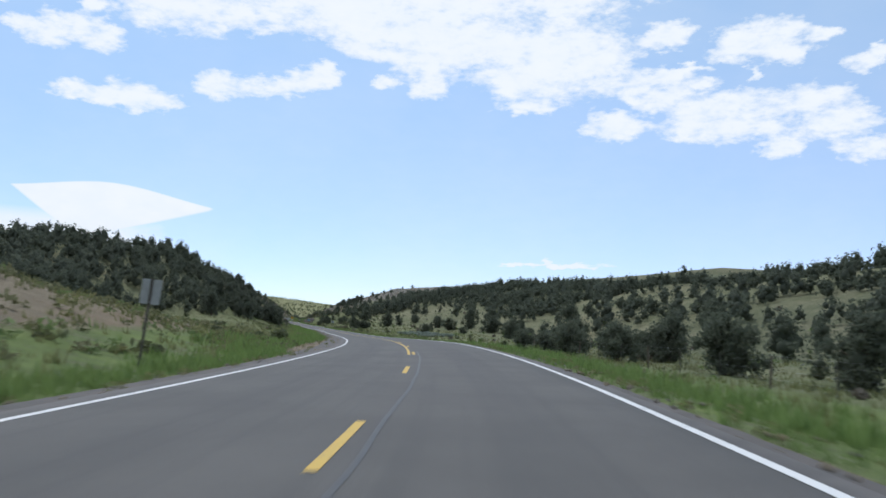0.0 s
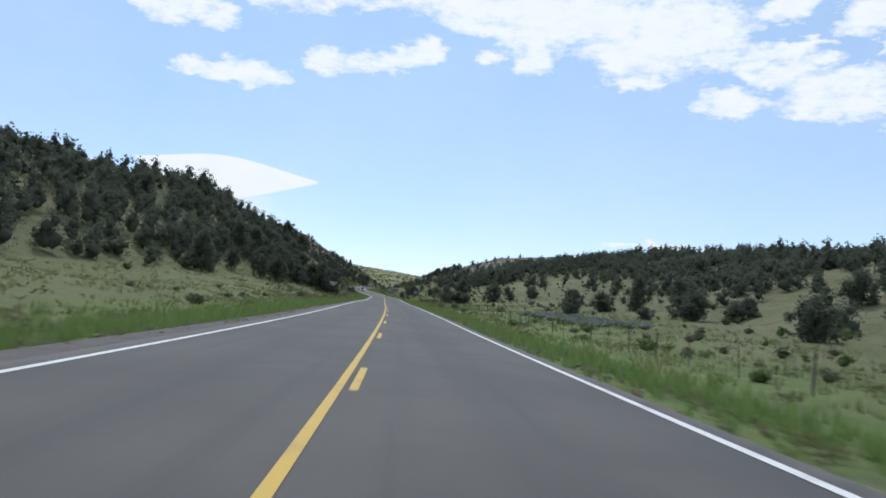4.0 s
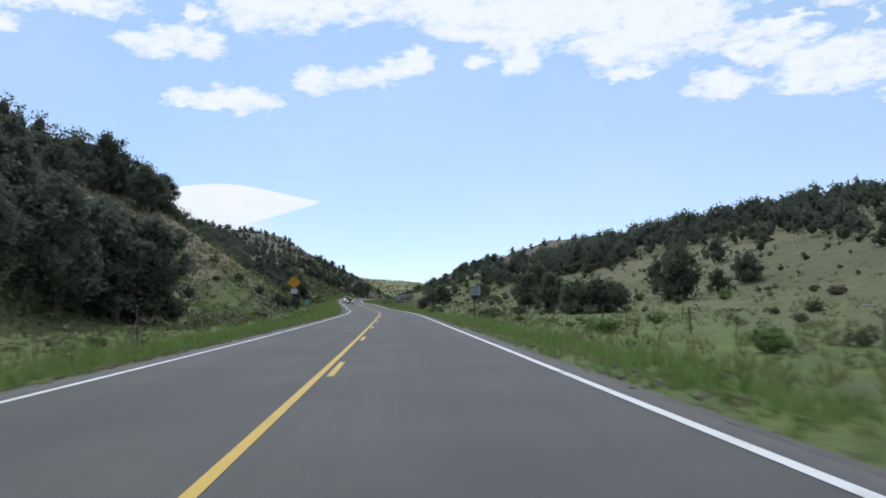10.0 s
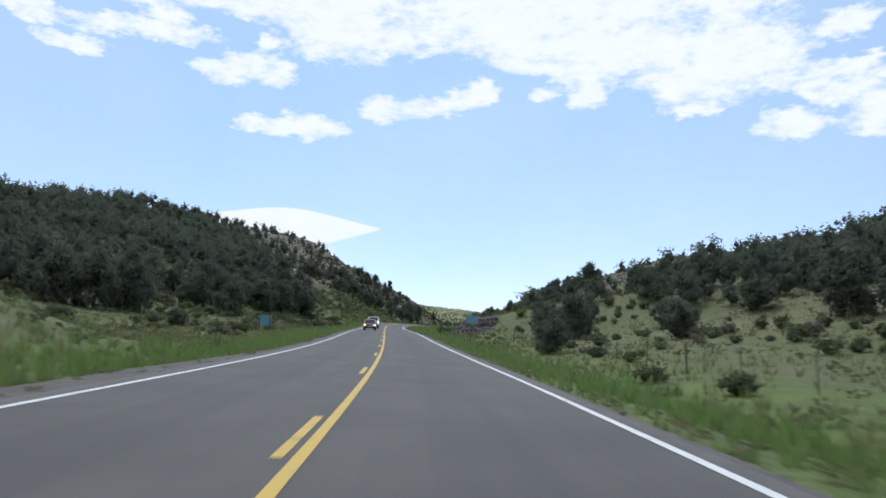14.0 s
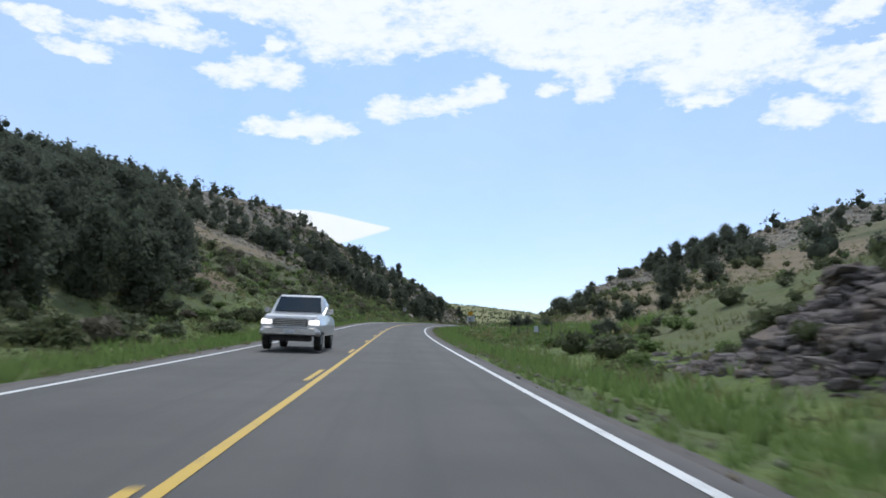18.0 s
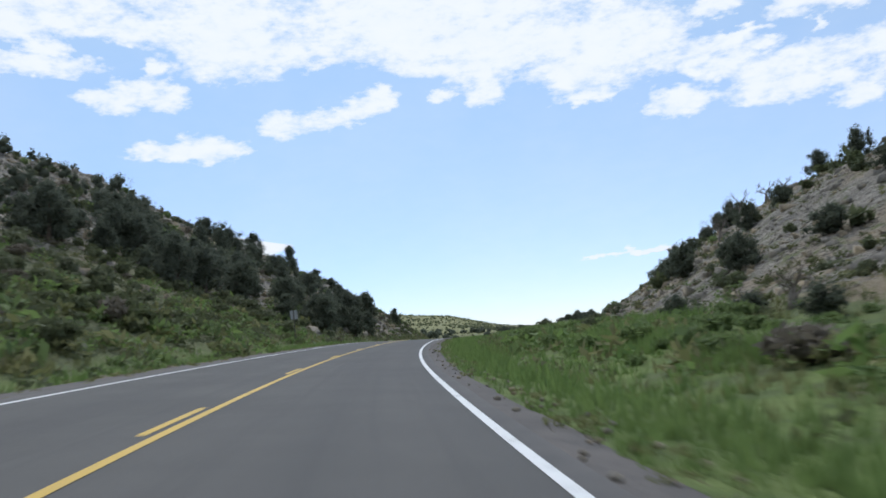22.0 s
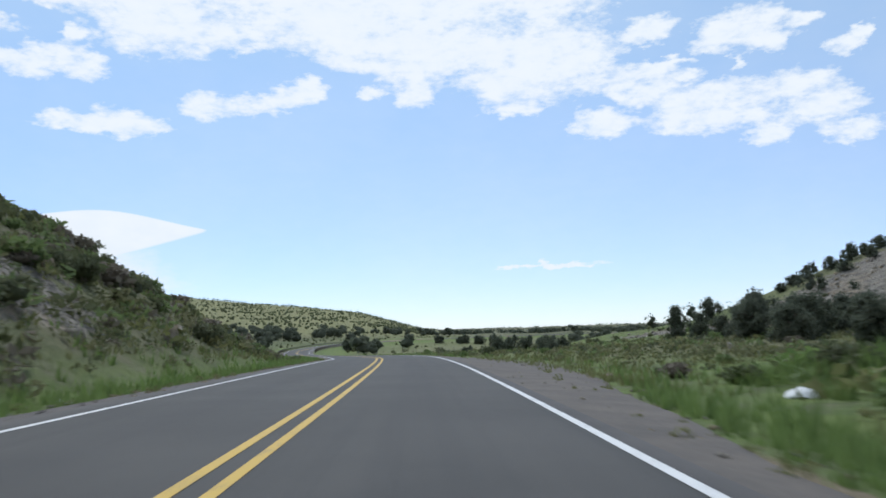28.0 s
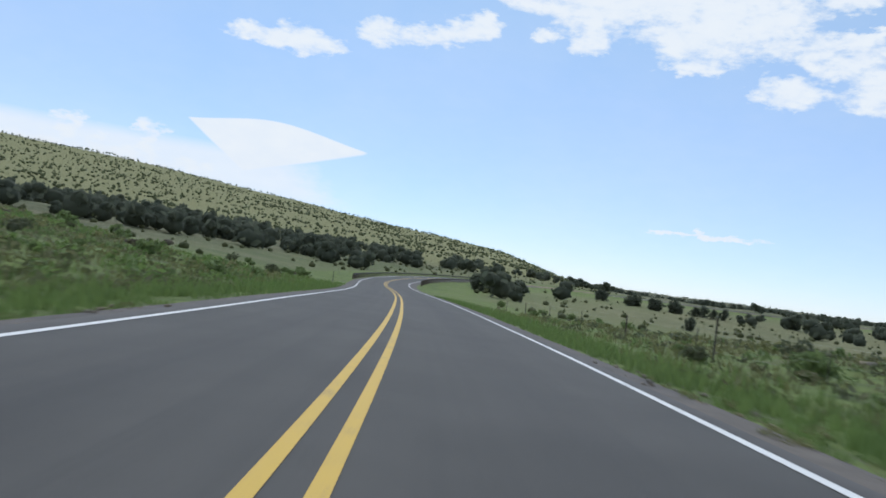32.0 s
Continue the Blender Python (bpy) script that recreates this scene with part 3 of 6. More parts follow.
SAGE = leafy("sagebrush leaves", (0.094, 0.109, 0.064), (0.17, 0.182, 0.11), (0.105, 0.126, 0.057), 0.75, 0.35)
SILVER = leafy("silver sagebrush leaves", (0.19, 0.23, 0.195), (0.27, 0.31, 0.265), (0.20, 0.24, 0.20), 0.75, 0.35)
BRUSH = leafy("green brush leaves", (0.125, 0.18, 0.066), (0.21, 0.275, 0.105), (0.155, 0.205, 0.085), 0.7, 0.45)
DRYBRUSH = leafy("dry brush twigs", (0.15, 0.13, 0.105), (0.24, 0.21, 0.17), (0.15, 0.14, 0.10))
GREEN_GRASS = leafy("green roadside grass", (0.117, 0.198, 0.056), (0.21, 0.30, 0.095), (0.168, 0.228, 0.078), 0.6, 0.5)
DRY_GRASS = leafy("dry bunch grass", (0.17, 0.18, 0.075), (0.30, 0.28, 0.15), (0.16, 0.18, 0.07), 0.7, 0.45)
OUTCROP = layered("dark layered rock")
BARK = speckled("grey juniper bark", (0.16, 0.13, 0.105), (0.085, 0.07, 0.058), 9.0, 0.95, grain=0.02)
DEADWOOD = speckled("weathered dead wood", (0.24, 0.21, 0.18), (0.13, 0.115, 0.10), 7.0, 0.9, grain=0.02)
ROCK = boulder("weathered limestone")
STEEL = speckled("galvanised sign back", (0.36, 0.38, 0.39), (0.27, 0.285, 0.295), 3.0, 0.55, 0.35)
POST = speckled("weathered steel post", (0.11, 0.10, 0.09), (0.06, 0.055, 0.05), 6.0, 0.8)
WOODPOST = speckled("weathered cedar post", (0.15, 0.125, 0.10), (0.08, 0.068, 0.055), 6.0, 0.95, grain=0.01)
RAILSTEEL = speckled("rusted guardrail steel", (0.09, 0.08, 0.075), (0.05, 0.045, 0.042), 4.0, 0.75, 0.3)
SIGN_YELLOW = speckled("yellow sign sheet", (0.44, 0.25, 0.015), (0.36, 0.20, 0.015), 3.0, 0.5)
SIGN_WHITE = speckled("white sign sheet", (0.46, 0.50, 0.56), (0.38, 0.41, 0.47), 3.0, 0.5)
SIGN_PALE = speckled("pale blue-grey sign sheet", (0.30, 0.35, 0.42), (0.24, 0.28, 0.34), 3.0, 0.6)
SIGN_BLUE = speckled("blue sign sheet", (0.16, 0.33, 0.42), (0.12, 0.25, 0.33), 3.0, 0.5)
SIGN_DARK = speckled("dark sign lettering", (0.06, 0.065, 0.08), (0.09, 0.095, 0.11), 3.0, 0.6)
LITTER = speckled("white plastic litter", (0.75, 0.77, 0.78), (0.6, 0.62, 0.63), 5.0, 0.5)


# ---- building helpers ----
def mesh_of(name, verts, faces, mats, smooth=False, mat_index=None):
    """A mesh from arrays: verts n x 3, faces m x k."""
    verts, faces = np.asarray(verts, np.float32), np.asarray(faces, np.int32)
    me = bpy.data.meshes.new(name)
    me.vertices.add(len(verts))
    me.vertices.foreach_set("co", verts.ravel())
    k = faces.shape[1]
    me.loops.add(faces.size)
    me.loops.foreach_set("vertex_index", faces.ravel())
    me.polygons.add(len(faces))
    me.polygons.foreach_set("loop_start", np.arange(0, faces.size, k, dtype=np.int32))
    if mat_index is not None:
        me.polygons.foreach_set("material_index", np.asarray(mat_index, np.int32))
    if smooth:
        me.polygons.foreach_set("use_smooth", np.ones(len(faces), bool))
    for m in mats:
        me.materials.append(m)
    me.update(calc_edges=True)
    me.validate()
    return me


def bm_mesh(name, bm, mat, smooth=False):
    me = bpy.data.meshes.new(name)
    bmesh.ops.recalc_face_normals(bm, faces=bm.faces)
    bm.to_mesh(me)
    bm.free()
    me.materials.append(mat)
    if smooth:
        me.polygons.foreach_set("use_smooth", np.ones(len(me.polygons), bool))
    return me


def part(name, bm, mat, parent, label="", smooth=False):
    """One part of a thing, as a mesh object of its own."""
    me = bm if isinstance(bm, bpy.types.Mesh) else bm_mesh(name, bm, mat, smooth)
    ob = new(name, me)
    ob.parent = parent
    return tagged(ob, label)


def thing(name, m, label, category, group=""):
    ob = new(name)
    ob.empty_display_size = 0.2
    ob.matrix_basis = m
    return tagged(ob, label, category, group)


def box(x0, x1, y0, y1, z0, z1, bevel=0.0, bm=None):
    bm = bm or bmesh.new()
    r = bmesh.ops.create_cube(bm, size=1.0, matrix=Matrix.Translation(((x0 + x1) / 2, (y0 + y1) / 2, (z0 + z1) / 2)) @ Matrix.Diagonal((x1 - x0, y1 - y0, z1 - z0, 1)))
    if bevel:
        es = list({e for v in r["verts"] for e in v.link_edges})
        bmesh.ops.bevel(bm, geom=es, offset=bevel, segments=2, affect="EDGES")
    return bm


def tube(points, radii, sides=6, bm=None):
    """A tapering tube through points."""
    bm = bm or bmesh.new()
    rings = []
    for i, p in enumerate(points):
        a, b = Vector(points[max(i - 1, 0)]), Vector(points[min(i + 1, len(points) - 1)])
        q = (b - a).to_track_quat("Z", "Y")
        rings.append([bm.verts.new(Vector(p) + q @ Vector((radii[i] * math.cos(t), radii[i] * math.sin(t), 0))) for t in (2 * math.pi * k / sides for k in range(sides))])
    for r0, r1 in zip(rings, rings[1:]):
        for k in range(sides):
            bm.faces.new((r0[k], r0[(k + 1) % sides], r1[(k + 1) % sides], r1[k]))
    bm.faces.new(rings[0][::-1])
    bm.faces.new(rings[-1])
    return bm


def zground(x, y):
    return float(ground(x, y)[0])


def verge_edge(s, side):
    """Where the grass begins beside the road, in metres from the centre line."""
    return np.where(np.asarray(side) > 0, np.interp(s, [0, 80, 200, 300, 460, 535, 600, 650, 700], [4.5, 4.3, 4.45, 4.45, 4.4, 4.55, 4.6, 4.7, 4.8]), np.interp(s, [0, 24, 34, 46, 58, 68, 85, 130, 200, 350, 370, 392, 560, 580, 605, 650, 770, 788, 800], [4.9, 5.0, 6.8, 7.4, 7.1, 5.8, 5.3, 5.0, 4.65, 4.7, 5.5, 4.8, 4.8, 5.5, 5.3, 5.05, 5.0, 6.1, 4.7]))


# ---- the ground ----
def spread(a, b, step0, grow, limit):
    out, step = [a], step0
    while out[-1] < b:
        out.append(out[-1] + min(step, limit))
        step *= grow
    return out


rows_y = np.array([-60 - q for q in spread(4, 4600, 4, 1.22, 900)][::-1] + list(np.arange(-60, 905, 2.5)) + list(np.arange(908, 1240, 4.5)) + [1240 + q for q in spread(6, 3600, 6, 1.1, 260)])
side = [2.4, 4.4, 5.0, 5.5] + list(np.arange(6.1, 31, 0.9)) + list(np.arange(32, 76, 1.6)) + list(np.arange(79, 200, 4.0)) + [200 + q for q in spread(6, 4500, 7, 1.2, 500)]
cols = np.array([-q for q in side[::-1]] + [0.0] + side)
turn = SS <= 1060
centre = np.interp(rows_y, RY[turn], RX[turn])
GX, GY = np.meshgrid(cols, rows_y)
GX = (GX + centre[:, None]).ravel()
GY = GY.ravel()
GZ = ground(GX, GY)
nr, nc = len(rows_y), len(cols)
idx = np.arange(nr * nc).reshape(nr, nc)
quads = np.stack([idx[:-1, :-1], idx[:-1, 1:], idx[1:, 1:], idx[1:, :-1]], -1).reshape(-1, 4)
me = mesh_of("ground", np.stack([GX, GY, GZ], 1), quads, [GROUND], smooth=True)
gs, gv = along(GX, GY)
ga = np.abs(gv)
edge_v = verge_edge(gs, gv)
lush = np.clip((1 - ramp(ga, 9, 17)) * ramp(ga, edge_v - 0.1, edge_v + 0.4) + 0.55 * ramp(gv, 8, 10) * (1 - ramp(gv, 15, 20)) * ramp(gs, 500, 560) + 0.35 * (1 - ramp(ga, 20, 60)) + 0.45 * ramp(gv, 8, 10) * (1 - ramp(gv, 18, 28)) * ramp(gs, 60, 110) * (1 - ramp(gs, 320, 360)) + 0.75 * ramp(gs, 790, 820) * (1 - ramp(gs, 880, 960)) * (1 - ramp(ga, 60, 120)), 0, 1) * (1 - 0.85 * ramp(gs, 535, 560) * (1 - ramp(gs, 758, 778)) * ramp(-gv, 7.0, 9)) * (1 - 0.65 * ramp(gs, 318, 335) * (1 - ramp(gs, 385, 400)) * ramp(-gv, 9, 11))
dirt = np.clip((1 - ramp(ga, edge_v - 0.1, edge_v + 0.5)) + 0.72 * ramp(gs, -60, 0) * (1 - ramp(gs, 55, 85)) * ramp(-gv, 10, 14) * (1 - ramp(-gv, 40, 70)), 0, 1)
dirt = np.clip(dirt + (0.35 + 0.5 * ramp(gs, 740, 755)) * (1 - ramp(ga, 7.4, 9.4)) * (gv > 0) * ramp(gs, 700, 718) * (1 - ramp(gs, 790, 812)), 0, 1)
dirt = np.clip(dirt + 1.0 * ramp(gs, 525, 530) * (1 - ramp(gs, 605, 622)) * np.maximum(ramp(-gv, 26, 31), ramp(-gv, 13, 16) * (1 - ramp(gs, 534, 544))) * (1 - ramp(-gv, 43, 50)), 0, 1)
dirt = np.clip(dirt + 0.6 * ramp(gs, 308, 322) * (1 - ramp(gs, 385, 400)) * ramp(-gv, 13, 18) * (1 - ramp(-gv, 35, 60)), 0, 1)
dirt = np.clip(dirt + 0.62 * ramp(gs, 515, 530) * (1 - ramp(gs, 588, 612)) * ramp(gv, 17, 20) * (1 - ramp(gv, 50, 70)) + 0.45 * ramp(gs, 730, 750) * (1 - ramp(gs, 800, 830)) * (ramp(gv, 9, 11) * (1 - ramp(gv, 26, 40)) + ramp(-gv, 11, 14) * (1 - ramp(gs, 762, 780))), 0, 1)
hx, hy = GX + 131, GY - 723
pale = 0.22 * ramp(gv, 12, 24) * ramp(gs, 100, 180) * (1 - ramp(gs, 450, 490)) + 0.30 * ramp(-gv, 9, 16) * (1 - ramp(gs, 250, 290)) + 0.45 * ramp(gs, 830, 890) * ramp(gv, 8, 14) + 0.9 * ramp(np.hypot(hx, hy), 400, 540) * ramp(np.degrees(np.arctan2(-hx, hy)), -3, 3) * (hy > 0)
col = np.stack([rocky(gs, gv), lush, dirt, np.clip(pale, 0, 0.95)], 1).astype(np.float32)
ca = me.color_attributes.new("cover", "FLOAT_COLOR", "POINT")
ca.data.foreach_set("color", col.ravel())
tagged(new("ground", me), "dry grass valley floor and hillsides with bare rock", "ground", kind="structure")


# ---- the road ----
def ribbon(name, s0, s1, offs, up, mat, label, step=2.0, wobble=0.0, widen=0.0):
    """A strip of road from s0 to s1 with its edges at the offsets, draped on the road's plan. widen shifts the outer edge with the verge."""
    s = np.linspace(s0, s1, max(2, int((s1 - s0) / step) + 1))
    v = []
    for k, (o, u) in enumerate(zip(offs, up)):
        oo = o + (rough(s, s * 0 + k * 7, 2.5, 31, 3) * wobble if wobble and k in (0, len(offs) - 1) else 0)
        if widen:
            oo = oo + np.sign(o) * (np.minimum(verge_edge(s, o), 5.3) - 4.6) * (abs(o) > 4.5)
        v.append(road_point(s, oo, u))
    n, k = len(s), len(offs)
    i = np.arange(n * k).reshape(k, n)
    f = np.stack([i[:-1, :-1], i[1:, :-1], i[1:, 1:], i[:-1, 1:]], -1).reshape(-1, 4)
    me = mesh_of(name, np.concatenate(v), f, [mat])
    uv = me.uv_layers.new(name="UVMap")
    vi = np.empty(len(me.loops), np.int32)
    me.loops.foreach_get("vertex_index", vi)
    uo, us = np.repeat(np.array(offs, float), n), np.tile(s, k)
    uv.data.foreach_set("uv", np.stack([uo[vi], us[vi]], 1).astype(np.float32).ravel())
    ob = new(name, me)
    return tagged(ob, label, "road", kind="structure") if label else ob


S0, S1 = -38.0, S_END - 4
road = ribbon("road", S0, S1, [-4.3, -4.15, -3, -1.5, 0, 1.5, 3, 4.05, 4.2], [-0.12, 0, 0, 0, 0, 0, 0, 0, -0.12], ASPHALT, "worn grey two-lane asphalt highway", 1.0, 0.12)
ribbon("shoulder_1", S0, S1, [-5.3, -4.7, -3.9, -3.4], [-0.30, -0.09, -0.035, -0.06], GRAVEL, "brown gravel road shoulder", 1.0, 0.35, 1)
ribbon("shoulder_2", S0, S1, [3.4, 3.9, 4.6, 5.2], [-0.06, -0.035, -0.09, -0.30], GRAVEL, "brown gravel road shoulder", 1.0, 0.35, 1)


def line(name, s0, s1, off, width, mat, label, step=1.5):
    ob = ribbon(name, s0, s1, [off - width / 2, off + width / 2], [0.006, 0.006], mat, "", step)
    ob.parent = road
    return tagged(ob, label)


def drift(name, stations, offs, width, mat, label):
    """A painted line whose offset changes along the road."""
    s = np.linspace(stations[0], stations[-1], int((stations[-1] - stations[0]) / 1.2))
    o = np.interp(s, stations, offs)
    v = np.concatenate([road_point(s, o - width / 2, 0.006), road_point(s, o + width / 2, 0.006)])
    n = len(s)
    i = np.arange(n - 1)
    ob = new(name, mesh_of(name, v, np.stack([i, i + n, i + n + 1, i + 1], 1), [mat]))
    ob.parent = road
    return tagged(ob, label)


drift("edge_line", [S0, 545, 605, 725, 765, S1], [-3.70, -3.70, -3.52, -3.52, -3.70, -3.70], 0.125, WHITE_PAINT, "white painted edge line")
line("edge_line", S0, S1, 3.72, 0.125, WHITE_PAINT, "white painted edge line")
line("centre_line", 20.5, 334, -0.095, 0.11, YELLOW_PAINT, "solid yellow centre line")
drift("centre_line", [336, 545, 605, 640, 730, 770, S1], [0.095, 0.095, 0.14, 0.145, 0.215, 0.17, 0.17], 0.12, YELLOW_PAINT, "solid yellow centre line")
drift("centre_line", [629.5, 640, 720, 770, S1], [-0.05, -0.055, -0.12, -0.17, -0.17], 0.12, YELLOW_PAINT, "solid yellow centre line")
s = -3.69 - 2 * 12.192
while s < 629:
    off = 0.0 if s < 15 else (0.095 if s < 334 else (-0.095 if s < 575 else -0.05))
    line("centre_dash", s, s + 3.05, off, 0.11, YELLOW_PAINT, "yellow broken centre dash", 1.0)
    s += 12.192
# a tar seam by the centre line
for s0, s1, off in ((-30, 24, 0.28),):
    s = np.linspace(s0, s1, int((s1 - s0) * 1.5))
    o = off + 0.05 * rough(s, s * 0, 3.0, 44, 3)
    v = np.concatenate([road_point(s, o - 0.03, 0.004), road_point(s, o + 0.03, 0.004)])
    i = np.arange(len(s) - 1)
    ob = new("tar_seam", mesh_of("tar_seam", v, np.stack([i, i + len(s), i + len(s) + 1, i + 1], 1), [TAR]))
    ob.parent = road
    tagged(ob, "black tar seam along a crack")


# ---- plants ----
rng = np.random.default_rng(7)


def leaves(points, size, rng, normals=None, long=1.0):
    """Small four-cornered leaf clumps at points, turned at random."""
    n = len(points)
    a = rng.normal(size=(n, 3))
    if normals is not None:
        a = a * 0.75 + normals
    a /= np.linalg.norm(a, axis=1)[:, None] + 1e-9
    b = np.cross(a, rng.normal(size=(n, 3)))
    b /= np.linalg.norm(b, axis=1)[:, None] + 1e-9
    c = np.cross(a, b)
    s = (size * rng.uniform(0.6, 1.4, n))[:, None]
    b, c = b * s * long, c * s * 0.62
    p = points
    v = np.stack([p - b, p - 0.25 * b - c, p + b, p + 0.1 * b + c], 1).reshape(-1, 3)
    return v, np.arange(4 * n).reshape(n, 4)


def blob(centre, radii, rng, rings=5, segs=8):
    """A dented ball of quads, the dark inside of a crown."""
    t = np.linspace(0.12, math.pi - 0.12, rings)
    f = np.linspace(0, 2 * math.pi, segs, endpoint=False)
    T, F = np.meshgrid(t, f, indexing="ij")
    r = rng.uniform(0.8, 1.05, T.shape)
    v = np.stack([np.sin(T) * np.cos(F) * r * radii[0], np.sin(T) * np.sin(F) * r * radii[1], np.cos(T) * r * radii[2]], -1).reshape(-1, 3) + centre
    q = [(i * segs + j, (i + 1) * segs + j, (i + 1) * segs + (j + 1) % segs, i * segs + (j + 1) % segs) for i in range(rings - 1) for j in range(segs)]
    return v, np.array(q)


def join(parts):
    vs, fs, n = [], [], 0
    for v, f in parts:
        vs.append(v)
        fs.append(f + n)
        n += len(v)
    return np.concatenate(vs), np.concatenate(fs)


def crown(rng, height, width, lobes, count, leaf, low=0.04, point=2.2, ragged=0.2, core=0.5, rings=3, segs=5):
    """A ragged crown: many small tufts of leaves on a dome round a dark heart; a lower point makes it taper towards its tip."""
    out, pts, nor = [], [], []
    turn_ = rng.uniform(0, 6.28)
    m = int(count / lobes)
    for i in range(lobes):
        u = (i + 0.5) / lobes
        z = low + (0.93 - low) * u ** 0.85
        reach = max(0.10, 1 - u ** point) ** 0.5 * (0.74 + 0.26 * min(1.0, u * 5))
        a = turn_ + i * 2.4 + rng.normal() * 0.5
        size = width * rng.uniform(0.11, 0.21)
        off = max(0.0, reach * width / 2 * (1 + rng.normal() * ragged) - size * 0.6)
        if i % 5 == 4:
            off *= 0.4
        c = np.array([math.cos(a) * off, math.sin(a) * off, (z + rng.normal() * 0.03) * height])
        rad = np.array([size, size, min(size * rng.uniform(0.7, 1.15), height * 0.2)])
        if core:
            out.append(blob(c, rad * core, rng, rings, segs))
        d = rng.normal(size=(m, 3))
        d /= np.linalg.norm(d, axis=1)[:, None]
        pts.append(c + d * rad * rng.uniform(0.45, 1.2, m)[:, None])
        nor.append(d * 0.35 + np.array([math.cos(a) * 0.3, math.sin(a) * 0.3, 0.3]))
    # the full heart, so that little sky shows through
    for i in range(4):
        a = turn_ + i * 1.9
        o = np.array([math.cos(a) * width * 0.13, math.sin(a) * width * 0.13, height * (low + 0.22 + 0.14 * i)])
        g = np.array([width * 0.25, width * 0.25, height * 0.2]) * (1.0 - 0.12 * i) * (0.72 if core else 1.0)
        out.append(blob(o, g, rng, 4, 6))
        if core:
            d = rng.normal(size=(m * 2, 3))
            d /= np.linalg.norm(d, axis=1)[:, None]
            pts.append(o + d * g * rng.uniform(0.95, 1.45, m * 2)[:, None])
            nor.append(d * 0.6 + np.array([0, 0, 0.2]))
    p, q = np.concatenate(pts), np.concatenate(nor)
    keep = p[:, 2] > 0.02
    out.append(leaves(p[keep], leaf, rng, q[keep]))
    return join(out)


def trunk_mesh(rng, height, r, lean=0.15):
    bm = bmesh.new()
    top = (rng.uniform(-lean, lean) * height, rng.uniform(-lean, lean) * height, height)
    mid = (top[0] * 0.3 + rng.uniform(-0.1, 0.1), top[1] * 0.3 + rng.uniform(-0.1, 0.1), height * 0.5)
    tube([(0, 0, -0.4), (0, 0, 0.1), mid, top], [r * 1.5, r * 1.15, r * 0.8, r * 0.3], 7, bm)
    for _ in range(5):
        z = rng.uniform(0.25, 0.8)
        p = [t * z for t in top[:2]] + [height * z]
        a, ln = rng.uniform(0, 6.28), height * rng.uniform(0.2, 0.4)
        q = (p[0] + math.cos(a) * ln, p[1] + math.sin(a) * ln, p[2] + ln * rng.uniform(0.2, 0.7))
        tube([p, q], [r * 0.4, r * 0.1], 5, bm)
    return bm


def tree_kind(name, seed, height, width, lobes, count, leaf, mat, label, low=0.04, point=2.2, ragged=0.2):
    r = np.random.default_rng(seed)
    t = thing(name, Matrix.Translation((0, 0, -500)), label, "tree", "trees of the valley")
    part("trunk", trunk_mesh(r, height * 0.8, 0.10 + width * 0.025), BARK, t)
    v, f = crown(r, height, width, int(lobes * 1.9), int(count * 1.9), leaf * 0.68, low, point, ragged)
    part("crown", mesh_of("crown", v, f, [mat]), mat, t)
    return t


KINDS = [
    tree_kind("juniper_tree", 1, 3.6, 3.9, 15, 1500, 0.17, JUNIPER, "rounded dark green juniper on dry grass", 0.03, 2.8, 0.18),
    tree_kind("juniper_tree", 2, 4.4, 4.3, 18, 1700, 0.18, JUNIPER, "broad dark green juniper tree", 0.03, 2.5, 0.22),
    tree_kind("juniper_tree", 3, 4.8, 3.9, 18, 1650, 0.17, JUNIPER, "upright dark green juniper tree", 0.03, 2.1, 0.22),
    tree_kind("juniper_tree", 4, 3.0, 3.8, 13, 1300, 0.16, JUNIPER, "low rounded dark juniper bush", 0.02, 3.0, 0.2),
    tree_kind("pinyon_tree", 5, 6.2, 4.9, 22, 2000, 0.20, PINE, "tall dark pinyon pine with ragged crown", 0.10, 2.2, 0.32),
    tree_kind("pinyon_tree", 6, 7.0, 4.6, 23, 2000, 0.20, PINE, "tall slender dark pinyon pine", 0.12, 1.9, 0.32),
    tree_kind("pinyon_tree", 7, 5.4, 5.4, 20, 1900, 0.20, PINE, "spreading dark pinyon pine", 0.09, 2.7, 0.3),
]
KIND_H = [3.6, 4.4, 4.8, 3.0, 6.2, 7.0, 5.4]


